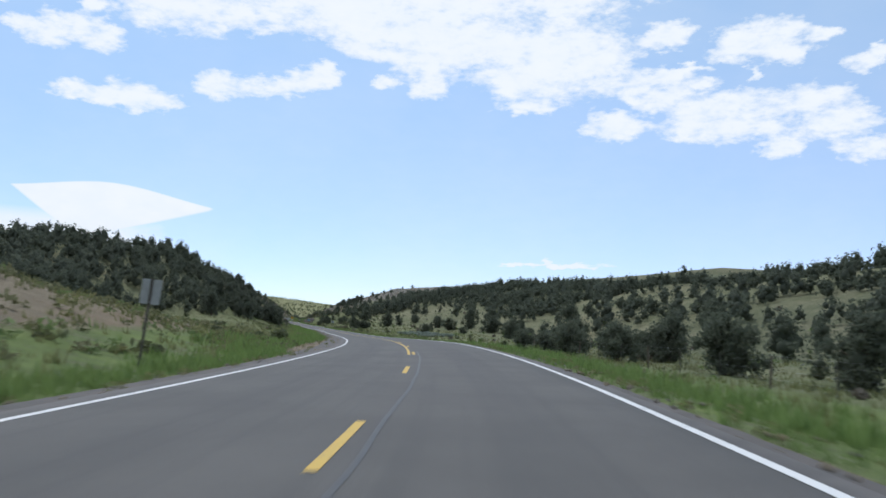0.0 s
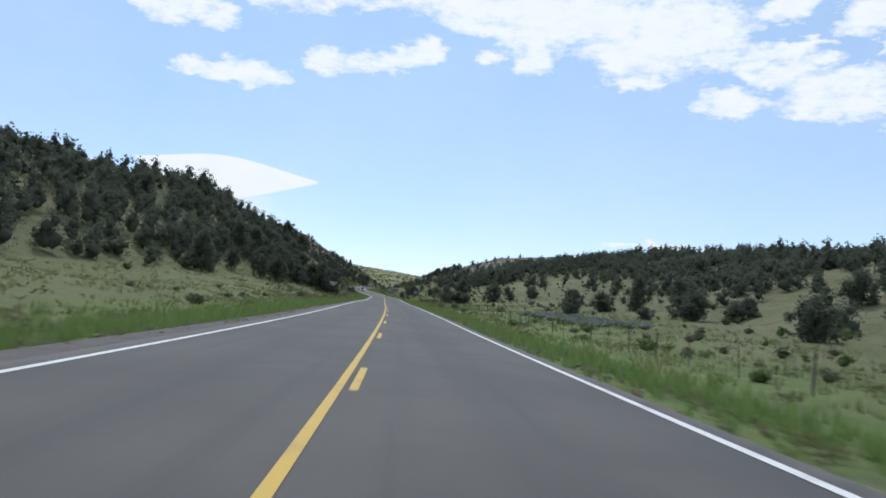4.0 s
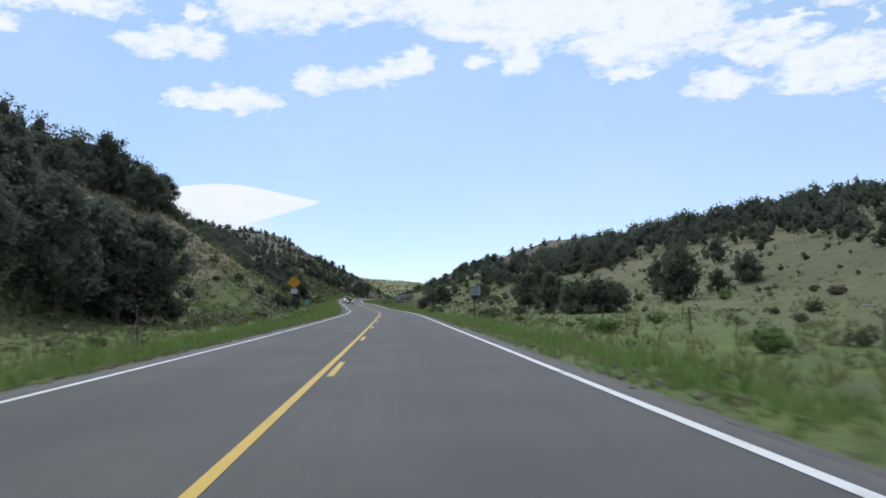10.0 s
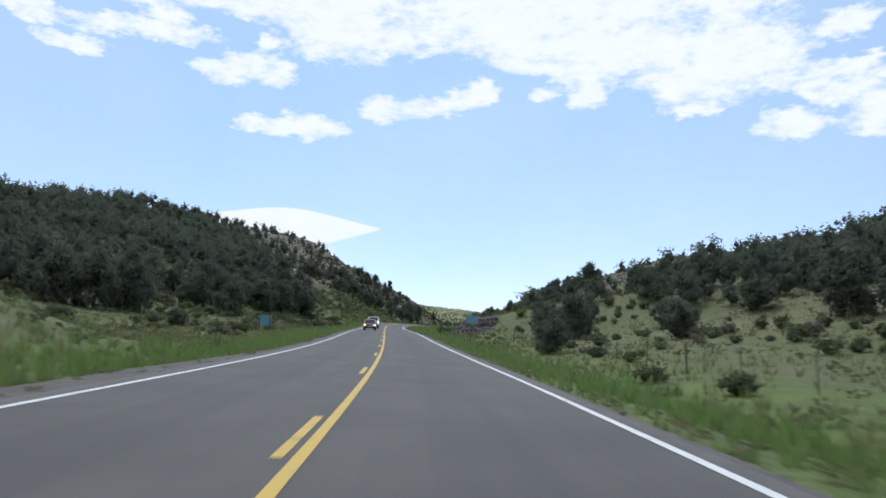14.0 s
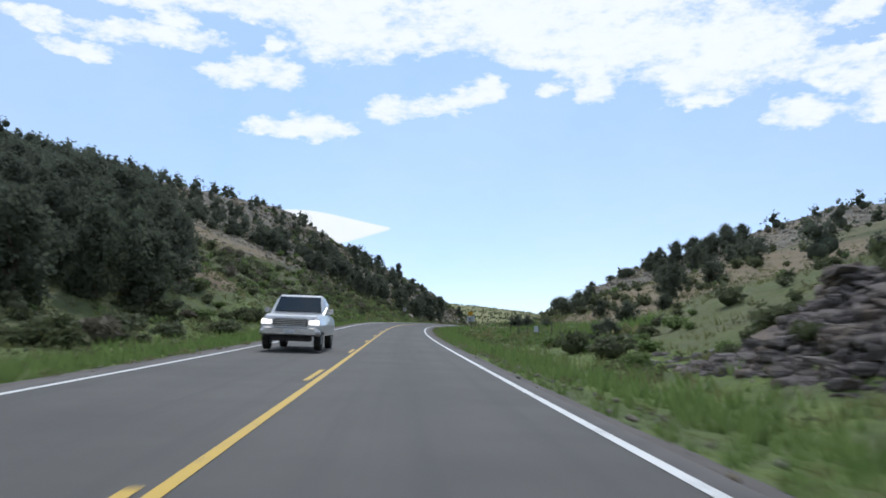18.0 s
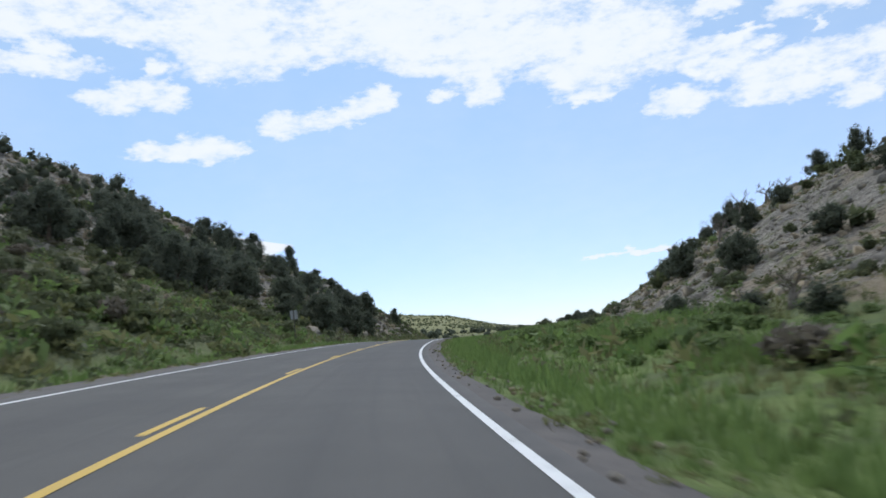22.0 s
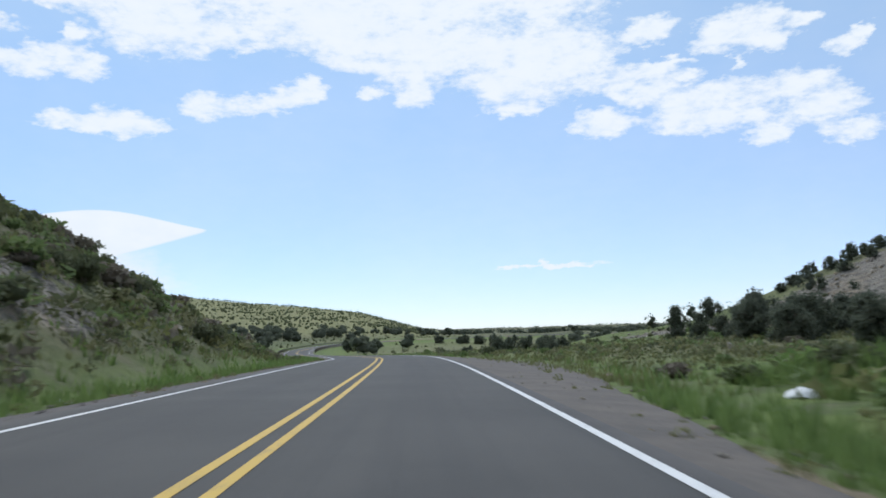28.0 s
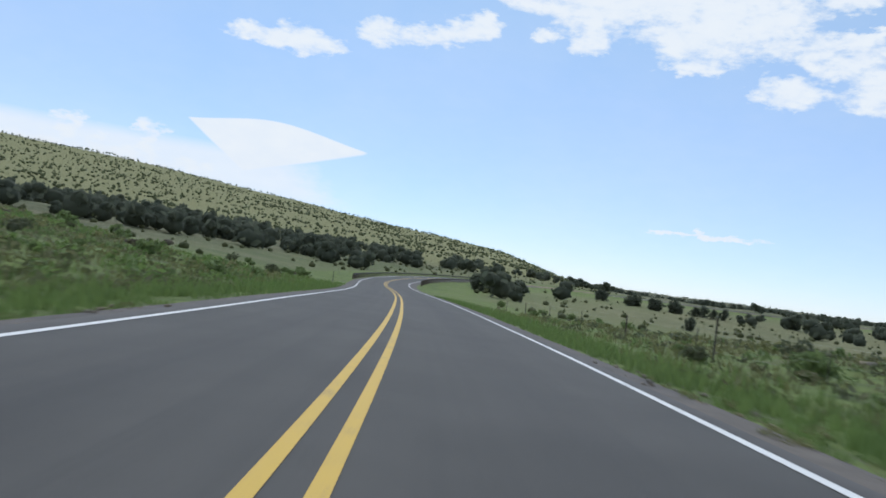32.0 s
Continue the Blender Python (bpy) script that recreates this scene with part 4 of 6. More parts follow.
def wood(s, v):
    """Trees to the 100 square metres, and the share of tall pines, at a place of the valley."""
    a = np.abs(v)
    L = v < 0
    foot = np.where(L, np.interp(s, [-60, 60, 120, 200, 255, 280, 303, 308, 326, 335, 385, 410, 426, 438, 450, 462, 476, 484, 500, 515, 527, 533, 570, 605, 614, 622, 630, 642, 690, 712, 735, 765, 790, 1000], [38, 48, 62, 50, 27, 20, 14.5, 26, 28, 32, 30, 36, 36, 35, 32, 32, 32, 27, 20, 16.5, 17, 34, 44, 46, 38, 28, 15, 9.5, 10, 13, 22, 40, 400, 400]),
                    np.interp(s, [-60, 100, 200, 300, 380, 418, 432, 441, 470, 490, 508, 560, 600, 640, 700, 760, 860, 880], [32, 40, 50, 58, 62, 60, 38, 23, 20, 24, 34, 40, 42, 48, 60, 56, 60, 400]))
    thick = np.where(L, np.interp(s, [-60, 150, 230, 500, 600, 645, 668, 700, 735, 760], [3.0, 4.0, 7.0, 8.5, 9.5, 4.4, 2.9, 2.2, 1.0, 0.2]), np.interp(s, [-60, 150, 300, 410, 432, 470, 492, 520, 600, 650, 760, 860, 900], [0.6, 0.8, 1.5, 2.4, 4.6, 4.6, 2.2, 0.9, 0.9, 0.5, 0.4, 0.7, 0.1]))
    d = thick * ramp(a, foot - 2, foot + 3)
    ridge = np.where(L, 1.0, np.maximum(0.4 + 3.4 * ramp(a, foot + 4 + 22 * ramp(s, 470, 500), foot + 34 + 20 * ramp(s, 470, 500)), 1.6 * ramp(s, 424, 438) * (1 - ramp(s, 480, 500))) * (1 - ramp(s, 580, 640)) + 1.2 * ramp(s, 600, 640))
    ridge = np.where(L, ridge, ridge * np.interp(s, [80, 260], [0.45, 1.0]))
    patchy = 0.35 + 1.1 * ramp(rough(s, v, 26, 51, 3), -0.25, 0.3)
    d = d * ridge * np.where(L, 0.6 + 0.4 * patchy, patchy)
    return d, np.where(L, 0.5, 0.25)


# single trees that stand out: way along, distance to the right, kind, height
SINGLE = [(28, 22.7, 1, 4.5), (34, 18.4, 3, 3.3), (58, 20.7, 3, 2.8), (59, 23.4, 0, 2.5), (112, 52.7, 3, 3.3), (135, 42, 3, 4.1), (169, 41.4, 3, 4), (173, 60.2, 3, 4.1), (178, 46.6, 3, 2.6), (179, 49.3, 0, 2.3), (201, 87, 0, 4.2), (209, 71.4, 0, 5)]
SINGLE += [(213, 79, 1, 3.8), (215, 40.3, 0, 2.4), (216, 90.9, 3, 3.2), (219, 56.7, 3, 3.3), (220, 59.4, 0, 3), (219, 29.7, 0, 3), (223, 51.3, 3, 5.5), (245, 57.1, 2, 6), (253, 44.2, 3, 4.1), (253, 51.5, 1, 6.2), (260, 39, 2, 2.7), (288, 47.2, 1, 4.8)]
SINGLE += [(293, 89.7, 0, 4.6), (314, 65.5, 0, 2.5), (318, 53.7, 2, 4.8), (323, 94.1, 3, 6.2), (331, 22.6, 3, 3.8), (340, 35, 3, 5.1), (342, 20.1, 2, 4.7), (342, 40.7, 2, 3.4), (353, 50.4, 3, 3.6), (366, 22.9, 2, 5.6), (376, 47, 2, 4), (403, 61.6, 1, 2.7)]
SINGLE += [(415, 37.6, 1, 6.2), (408, 11.6, 3, 2.1), (418, 24.4, 3, 3.0), (431, 28.5, 0, 3.3), (431, 18.4, 1, 4.1), (434, 20.5, 2, 3.7), (443, 17.6, 2, 3.2), (437, 17.5, 0, 3.6), (455, 34.5, 1, 4.2), (463, 44.6, 0, 3.9), (434, 39, 0, 3.3), (504, 14.1, 3, 1.5), (519, 19.7, 0, 1.8), (524, 24.3, 3, 1.4), (533, 28, 1, 3.0), (539, 22.2, 2, 2.0), (541, 35, 1, 2.6), (500, -19, 2, 6)]
SINGLE += [(497, -22, 1, 5.6), (487, -27, 0, 5), (478, -24, 1, 5), (511, -15.5, 2, 6), (508, -18, 1, 5.5), (612, 25, 1, 2.2), (607, 29, 3, 1.9), (762, 28, 1, 3), (768, 31, 6, 3.6), (774, 35, 0, 3.2), (779, 38, 3, 2.8), (785, 42, 4, 3.8)]
SINGLE += [(790, 45, 6, 3.8), (797, 50, 1, 3.4), (803, 54, 4, 4), (810, 58, 0, 3.4), (770, 36, 6, 3.6), (783, 47, 4, 3.8), (794, 57, 6, 4), (806, 64, 1, 4), (827, 22.5, 3, 2.2), (830, 25, 3, 1.9), (942, 51.3, 3, 2.0), (838, 20, 3, 1.0), (838, 27, 3, 1.0), (836, 28.6, 3, 0.9), (1154, 23.4, 6, 4.5), (1155, 25.2, 4, 5.1), (1164, 32.6, 0, 4.1), (1173, 31.7, 3, 5.0), (1175, 38.6, 4, 4.1), (1173, 39.2, 4, 5.0)]
SINGLE += [(1173, 41.4, 3, 5.0), (1183, 45.5, 3, 5.0), (1181, 46.9, 3, 4.5), (1188, 52.7, 1, 4.7), (1194, 53.9, 6, 4.9), (1194, 58.4, 4, 4.6), (1199, 61.0, 1, 4.2), (1213, 66.9, 3, 3.7), (380, -27, 5, 6.5), (384, -29, 4, 6.2), (377, -31, 6, 6), (390, -28, 5, 7.0), (392.5, -27, 4, 5.0), (372, -29, 5, 6), (395, -27, 6, 4.8), (401, -25, 1, 4.2), (352, -27, 5, 6.2), (356, -30, 4, 6), (349, -31, 6, 5.6)]
SINGLE += [(361, -33, 4, 6), (345, -27, 4, 5.6), (366, -29, 6, 5.2), (662, 42.5, 1, 2.4), (646, 46.5, 4, 3.2), (636, 46, 1, 3), (628, 47, 4, 3.6), (668, 39, 3, 1.8), (673, 37, 3, 1.6), (678, 34, 0, 1.8), (620, 45, 6, 3)]
SINGLE += [(605, 44, 1, 3), (612, 47, 4, 3.4), (690, 33, 3, 2), (700, 36, 0, 2.2), (715, 40, 1, 2.6), (640, -16, 1, 3.8), (633, -19, 4, 4), (646, -18, 2, 4), (652, -20, 4, 4.4), (655, -15, 1, 4), (523, -17, 5, 5.7), (527, -19.5, 4, 5.7)]
SINGLE += [(519, -19, 6, 5.4), (531, -24, 5, 6.2), (525, -23, 4, 6.4), (534, -29, 6, 5.6), (529, -28, 5, 6), (521, -26, 4, 6.2), (516, -21, 1, 5.6), (649, -9.4, 2, 4.4), (651, -10.6, 4, 4.6), (664, -8.8, 2, 3.9), (662, -9.8, 2, 3.6), (680, -9.8, 2, 3.4)]
SINGLE += [(693, -18, 3, 1.8), (695, -15.5, 1, 3.8), (701, -13.6, 2, 5.2), (705, -15.5, 1, 4), (734, -13.1, 2, 3.4), (684, -13, 3, 2), (678, -22, 4, 4), (716, -31, 5, 4.8), (708, -36, 4, 4.6), (703, -39, 6, 4.4), (698, -41, 5, 4.4), (722, -27.5, 4, 3)]
SINGLE += [(726, -25, 6, 2.5), (712, -25, 3, 1.8), (690, -27, 1, 2.6), (683, -33, 4, 3.6), (1019, 13.8, 3, 4.3), (1021, 17.8, 3, 3.9), (820, 24.5, 3, 1.8), (815, 25, 0, 1.9), (809, 23.5, 3, 1.7), (804, 22.5, 0, 1.7), (800, 21.5, 3, 1.5), (812, 27, 3, 1.7)]
SINGLE += [(434, -20.5, 3, 2.0), (446, -29, 6, 6.2), (441, -31, 4, 6.4), (450, -30.5, 1, 5.2), (455, -32, 5, 6.4), (437, -33, 6, 6.0)]
SINGLE += [(857, 98, 3, 2.5), (856, 101, 1, 3), (855, 106, 0, 3), (854, 110, 1, 3.4), (853, 113, 3, 2.5), (854, 118, 0, 3.2), (846, 108, 3, 2.2), (856, 94, 3, 2), (848, 103, 0, 2.4)]
SINGLE += [(342, -9.6, 2, 2.0), (336, -10.2, 3, 1.3), (334, -10.6, 3, 1.2), (336, -12.7, 0, 1.0), (352, -12, 3, 1.5), (302, -13, 3, 1.4), (337, -15.1, 3, 0.9), (810, 42.3, 2, 4.2), (794, 36.6, 2, 3.2), (786, 34.7, 2, 3.0), (785, 36.8, 2, 3.6)]
SINGLE += [(301, -13.6, 5, 7.0), (299, -15.2, 4, 7.0), (302.5, -16.5, 5, 6.6), (297, -17, 4, 7.0), (293, -16, 5, 7.0), (303, -15, 6, 5.8), (290, -18.5, 5, 7.0), (331, 20.4, 3, 3.2), (333, 24.8, 0, 3.4)]
SINGLE += [(628, 26, 3, 2.4), (633, 26.6, 0, 2.2), (639, 27, 3, 2.3), (630, 32.6, 1, 2.2), (633, 37.1, 0, 2.0), (595, 18.6, 3, 1.2), (602, 17.5, 3, 1.4), (586, 17.2, 3, 1.3)]
SINGLE += [(676, 37, 6, 2.6), (672, 38.5, 0, 2.4), (669, 40, 1, 2.5), (666, 41, 6, 2.8), (662, 41, 3, 2.2), (680, 36.5, 3, 1.9), (684, 37, 0, 1.8), (674, 41, 4, 2.8), (667, 43, 4, 3.0)]
SINGLE += [(70, 14.8, 3, 2.3), (69, 16.6, 3, 2.5), (52, 14.3, 3, 2.5), (52, 18.2, 3, 3.0), (56, 24.5, 3, 3.4), (72, 18, 3, 2.3), (74, 20.2, 3, 2.4), (66, 19.5, 3, 2.4), (47, 16.5, 3, 2.8), (126, 38, 3, 3.1), (121, 38.7, 3, 3.3), (62, 27, 0, 3.2)]
SINGLE += [(764, 30, 3, 2.8), (744, 20.8, 3, 2.3), (811, 54, 4, 6.5), (850, 73, 6, 6.0), (760, 26, 0, 2.6), (771, 29, 3, 2.8), (777, 33, 6, 4.4), (788, 39, 5, 5.2), (800, 47, 4, 5.4), (818, 60, 6, 5.6)]
SINGLE += [(553, 15.8, 3, 1.3), (547, 14.3, 3, 1.7), (545, 15.4, 0, 1.4), (542, 14.8, 3, 1.4), (562, 22.2, 3, 2.3), (575, 25.9, 3, 2.5), (614, 48.4, 4, 4.6), (616, 52, 6, 4.8), (617, 55.4, 4, 4.8), (617, 58.5, 6, 5.0), (618, 61.7, 4, 4.8), (614, 54, 1, 3.8), (613, 58, 6, 4.4), (560, 35.2, 0, 3.0), (619, 45.3, 1, 2.9), (613, 39.1, 3, 1.8), (569, 26.7, 3, 2.1), (555, 22.9, 3, 1.8), (537, 16.7, 3, 1.0), (532, 15.4, 3, 1.2), (617, 43.5, 1, 3.0), (616, 38.6, 3, 2.1), (612, 25.2, 3, 2.3), (609, 52, 6, 4.6), (604, 50, 1, 3.8)]

spots = [(s, v, k, h * (1.0 if s < 750 or v < 25 or v > 80 or s > 870 else 0.95 if v < 44 else 0.75) / KIND_H[k]) for s, v, k, h in SINGLE]
cs, cv = rng.uniform(-55, 880, 52000), rng.uniform(-170, 170, 52000)
dens, pine = wood(cs, cv)
area = 935 * 340 / 52000
ok = rng.uniform(size=52000) < dens * area / 100
cs, cv, pine = cs[ok], cv[ok], pine[ok]
# leave out what stands hidden behind the crests
CP = road_point(cs, cv)
tip = (ground(CP[:, 0], CP[:, 1]) + 5.5 - np.interp(cs, SS, RZ)) / np.abs(cv)
seen = np.full(len(cs), True)
for part_ in (0.25, 0.4, 0.55, 0.7, 0.8, 0.9):
    q = road_point(cs, cv * part_)
    seen &= tip > (ground(q[:, 0], q[:, 1]) - np.interp(cs, SS, RZ)) / np.abs(cv * part_)
cs, cv, pine = cs[seen], cv[seen], pine[seen]
tall = rng.uniform(size=len(cs)) < pine
ck = np.where(tall, np.where(cs > 470, rng.choice([4, 6, 6], len(cs)), rng.integers(4, 7, len(cs))), rng.integers(0, 4, len(cs)))
spots += list(zip(cs, cv, ck, rng.uniform(0.62, 1.12, len(cs)) * np.interp(cs, [0, 400, 560, 615, 640], [1.0, 1.0, 1.0, 0.9, 0.68])))
P = road_point(np.array([q[0] for q in spots]), np.array([q[1] for q in spots]))
PZ = ground(P[:, 0], P[:, 1])
order = sorted(range(len(spots)), key=lambda i: (i >= len(SINGLE), abs(spots[i][1])))
count = {}
far_spots = []
for i in order:
    s, v, k, z = spots[i]
    k = int(k)
    name = "pinyon" if k >= 4 else "juniper"
    m = Matrix.LocRotScale((P[i, 0], P[i, 1], PZ[i] - 0.08), Euler((0, 0, (i * 2.399) % 6.283)), None)
    if count.get(name, 0) < 200:
        count[name] = count.get(name, 0) + 1
        c = copy_thing(KINDS[k], m)
        c.scale = (z * (0.9 + 0.25 * ((i * 0.382) % 1)), z, z * (0.85 + 0.3 * ((i * 0.618) % 1)))
    else:
        far_spots.append((P[i, 0], P[i, 1], PZ[i], k, z, abs(v)))


WIDE = [3.9, 4.3, 3.9, 3.8, 4.9, 4.6, 5.4]
TAPER = [2.8, 2.5, 2.1, 3.0, 2.2, 1.9, 2.7]
MID = [crown(np.random.default_rng(40 + i), KIND_H[i], WIDE[i], 16, 300, 0.20, 0.05, TAPER[i], 0.26, 0) for i in range(7)]
FAR = [crown(np.random.default_rng(50 + i), KIND_H[i], WIDE[i], 9, 90, 0.34, 0.06, TAPER[i], 0.24, 0) for i in range(7)]


def scatter(name, protos, at, mat, label, category):
    """Many small plants in one mesh: rows of x, y, z, which, size."""
    vs, fs, n = [], [], 0
    for j, (x, y, z, k, sc) in enumerate(at):
        v, f = protos[int(k) % len(protos)]
        a = j * 2.399
        c, d = math.cos(a) * sc, math.sin(a) * sc
        vs.append(np.stack([v[:, 0] * c - v[:, 1] * d + x, v[:, 0] * d + v[:, 1] * c + y, v[:, 2] * sc + z], 1))
        fs.append(f + n)
        n += len(v)
    if vs:
        tagged(new(name, mesh_of(name, np.concatenate(vs), np.concatenate(fs), [mat])), label, category, kind="stuff")


for nm, protos, near_ in (("slope", MID, True), ("ridge", FAR, False)):
    group_ = [q for q in far_spots if (q[5] < 62) == near_]
    scatter("juniper_wood", protos, [q[:5] for q in group_ if q[3] < 4], JUNIPER, "dark green juniper woodland on the " + nm, "woodland")
    scatter("pinyon_wood", protos, [q[:5] for q in group_ if q[3] >= 4], PINE, "dark pinyon pine woodland on the " + nm, "woodland")


# woods further off: the band beyond the bend, the speckled far hill, the plain
def tiny(rng, h, w):
    out = []
    for i in range(2):
        c = np.array([rng.normal() * 0.2 * w, rng.normal() * 0.2 * w, h * (0.35 + 0.3 * i)])
        rad = np.array([w * 0.46, w * 0.46, h * 0.36]) * (1 - 0.25 * i)
        out.append(blob(c, rad, rng, 4, 6))
        d = rng.normal(size=(9, 3))
        d /= np.linalg.norm(d, axis=1)[:, None]
        out.append(leaves(c + d * rad, 0.6, rng, d * 0.6))
    return join(out)


TINY = [tiny(np.random.default_rng(60 + i), 3.6, 3.8) for i in range(5)]
SPECK = [join([blob(np.array([0, 0, 1.0]), np.array([1.8, 1.8, 1.25]), np.random.default_rng(70 + i), 4, 5), leaves(np.random.default_rng(75 + i).normal(size=(4, 3)) * 0.9 + np.array([0, 0, 1.3]), 0.7, np.random.default_rng(80 + i))]) for i in range(4)]
fx, fy = rng.uniform(-1150, 420, 30000), rng.uniform(880, 2050, 30000)
az_, rr = np.degrees(np.arctan2(-(fx + 131), fy - 723)), np.hypot(fx + 131, fy - 723)
fs_, fv_ = along(fx, fy)
band = np.exp(-((rr - (330 + 1.2 * np.clip(az_, 0, 40))) / 80) ** 2) * 1.5 * ramp(az_, 2, 9) * ramp(rough(fx, fy, 40, 71, 2), -0.12, 0.16)
hill = 0.62 * ramp(rr, 450, 650) * ramp(az_, -3, 3) * (1 - ramp(rr, 1350, 1450)) * (0.45 + 0.55 * ramp(rough(fx, fy, 45, 77, 2), -0.3, 0.2))
plain = 0.3 * np.exp(-((rr - 900) / 160) ** 2) * ramp(-az_, -1, 4) * ramp(rough(fx, fy, 70, 75, 2), -0.2, 0.15) + 0.25 * np.exp(-((rr - 440) / 120) ** 2) * ramp(-az_, -3, 4) * (1 - ramp(-az_, 38, 50)) * ramp(rough(fx, fy, 60, 73, 2), 0.0, 0.2) + 0.02 * ramp(rr, 500, 900) * ramp(-az_, 0, 5)
keep = (rng.uniform(size=30000) < np.clip(band + hill + plain, 0, 1)) & (np.abs(fv_) > 16)
fx, fy = fx[keep], fy[keep]
far_r = rr[keep]
rows_ = list(zip(fx, fy, ground(fx, fy) - 0.1, rng.integers(0, 5, len(fx)), rng.uniform(0.6, 1.4, len(fx))))
scatter("far_wood", TINY, [(*q[:4], q[4] * 1.45) for q, r_ in zip(rows_, far_r) if r_ < 560 or q[0] > -131], JUNIPER, "dark junipers below the far hill", "woodland")
scatter("hill_scrub", SPECK, [(*q[:4], q[4] * 0.72) for q, r_ in zip(rows_, far_r) if r_ >= 560 and q[0] <= -131], HILLSCRUB, "small dark junipers dotted over the far hill", "woodland")


# thin woods over the backs of the hills
rx, ry = rng.uniform(-330, 330, 5000), rng.uniform(-60, 900, 5000)
rs, rv = along(rx, ry)
ok = (np.abs(rv) > 125) & ((rv < 0) | (rs < 560)) & (rng.uniform(size=5000) < 0.15 + 0.6 * ramp(rough(rx, ry, 60, 83, 3), -0.2, 0.3))
rx, ry = rx[ok], ry[ok]
scatter("hilltop_wood", TINY, list(zip(rx, ry, ground(rx, ry) - 0.1, rng.integers(0, 4, len(rx)), rng.uniform(0.7, 1.3, len(rx)))), JUNIPER, "scattered dark junipers on the hilltops", "woodland")

# woods along the rim of the far mesas
ma, mr = np.radians(rng.uniform(-55, 3, 2600)), rng.uniform(2500, 3900, 2600)
mx_, my_ = -131 - mr * np.sin(ma), 723 + mr * np.cos(ma)
scatter("mesa_wood", SPECK, list(zip(mx_, my_, ground(mx_, my_) - 0.3, rng.integers(0, 4, 2600), rng.uniform(1.2, 2.4, 2600))), PINE, "dark woods on the distant mesas", "woodland")

# scrub over the plain beyond the hills
qx, qy = rng.uniform(-480, 260, 9000), rng.uniform(800, 1230, 9000)
qs, qv = along(qx, qy)
ok = (np.abs(qv) > 15) & (rng.uniform(size=9000) < (0.2 + 0.5 * ramp(rough(qx, qy, 30, 79, 3), -0.2, 0.3)) * np.where(qv > 0, 0.4, 1.0))
qx, qy = qx[ok], qy[ok]
scatter("plain_scrub", SPECK, list(zip(qx, qy, ground(qx, qy) - 0.1, rng.integers(0, 4, len(qx)), rng.uniform(0.16, 0.5, len(qx)))), LOWSCRUB, "low scrub scattered over the plain", "scrub")


# ---- bushes ----
def bush(rng, w, h, count, leaf, up=0.5):
    out = [blob(np.array([0, 0, h * 0.36]), np.array([w * 0.33, w * 0.33, h * 0.34]), rng, 4, 7)]
    for _ in range(4):
        a, o = rng.uniform(0, 6.28), rng.uniform(0.1, 0.26) * w
        c = np.array([math.cos(a) * o, math.sin(a) * o, h * rng.uniform(0.35, 0.55)])
        d = rng.normal(size=(count // 4, 3))
        d[:, 2] = np.abs(d[:, 2]) - 0.25
        d /= np.linalg.norm(d, axis=1)[:, None]
        rad = np.array([w * 0.3, w * 0.3, h * 0.48])
        p = c + d * rad * rng.uniform(0.6, 1.1, count // 4)[:, None]
        p[:, 2] = np.maximum(p[:, 2], 0.03)
        out.append(leaves(p, leaf, rng, np.array([0, 0, up]) + 0 * p, 1.5))
    return join(out)


BUSHES = []
for nm, mat, lab in (("sagebrush", SAGE, "grey-green sagebrush on dry ground"), ("roadside_shrub", BRUSH, "leafy green shrub beside the road"), ("dry_shrub", DRYBRUSH, "dry brown twiggy shrub")):
    for j in range(2):
        r = np.random.default_rng(90 + len(BUSHES))
        BUSHES.append((nm, mat, lab, bush(r, 1.6, 0.85, 300, 0.1)))


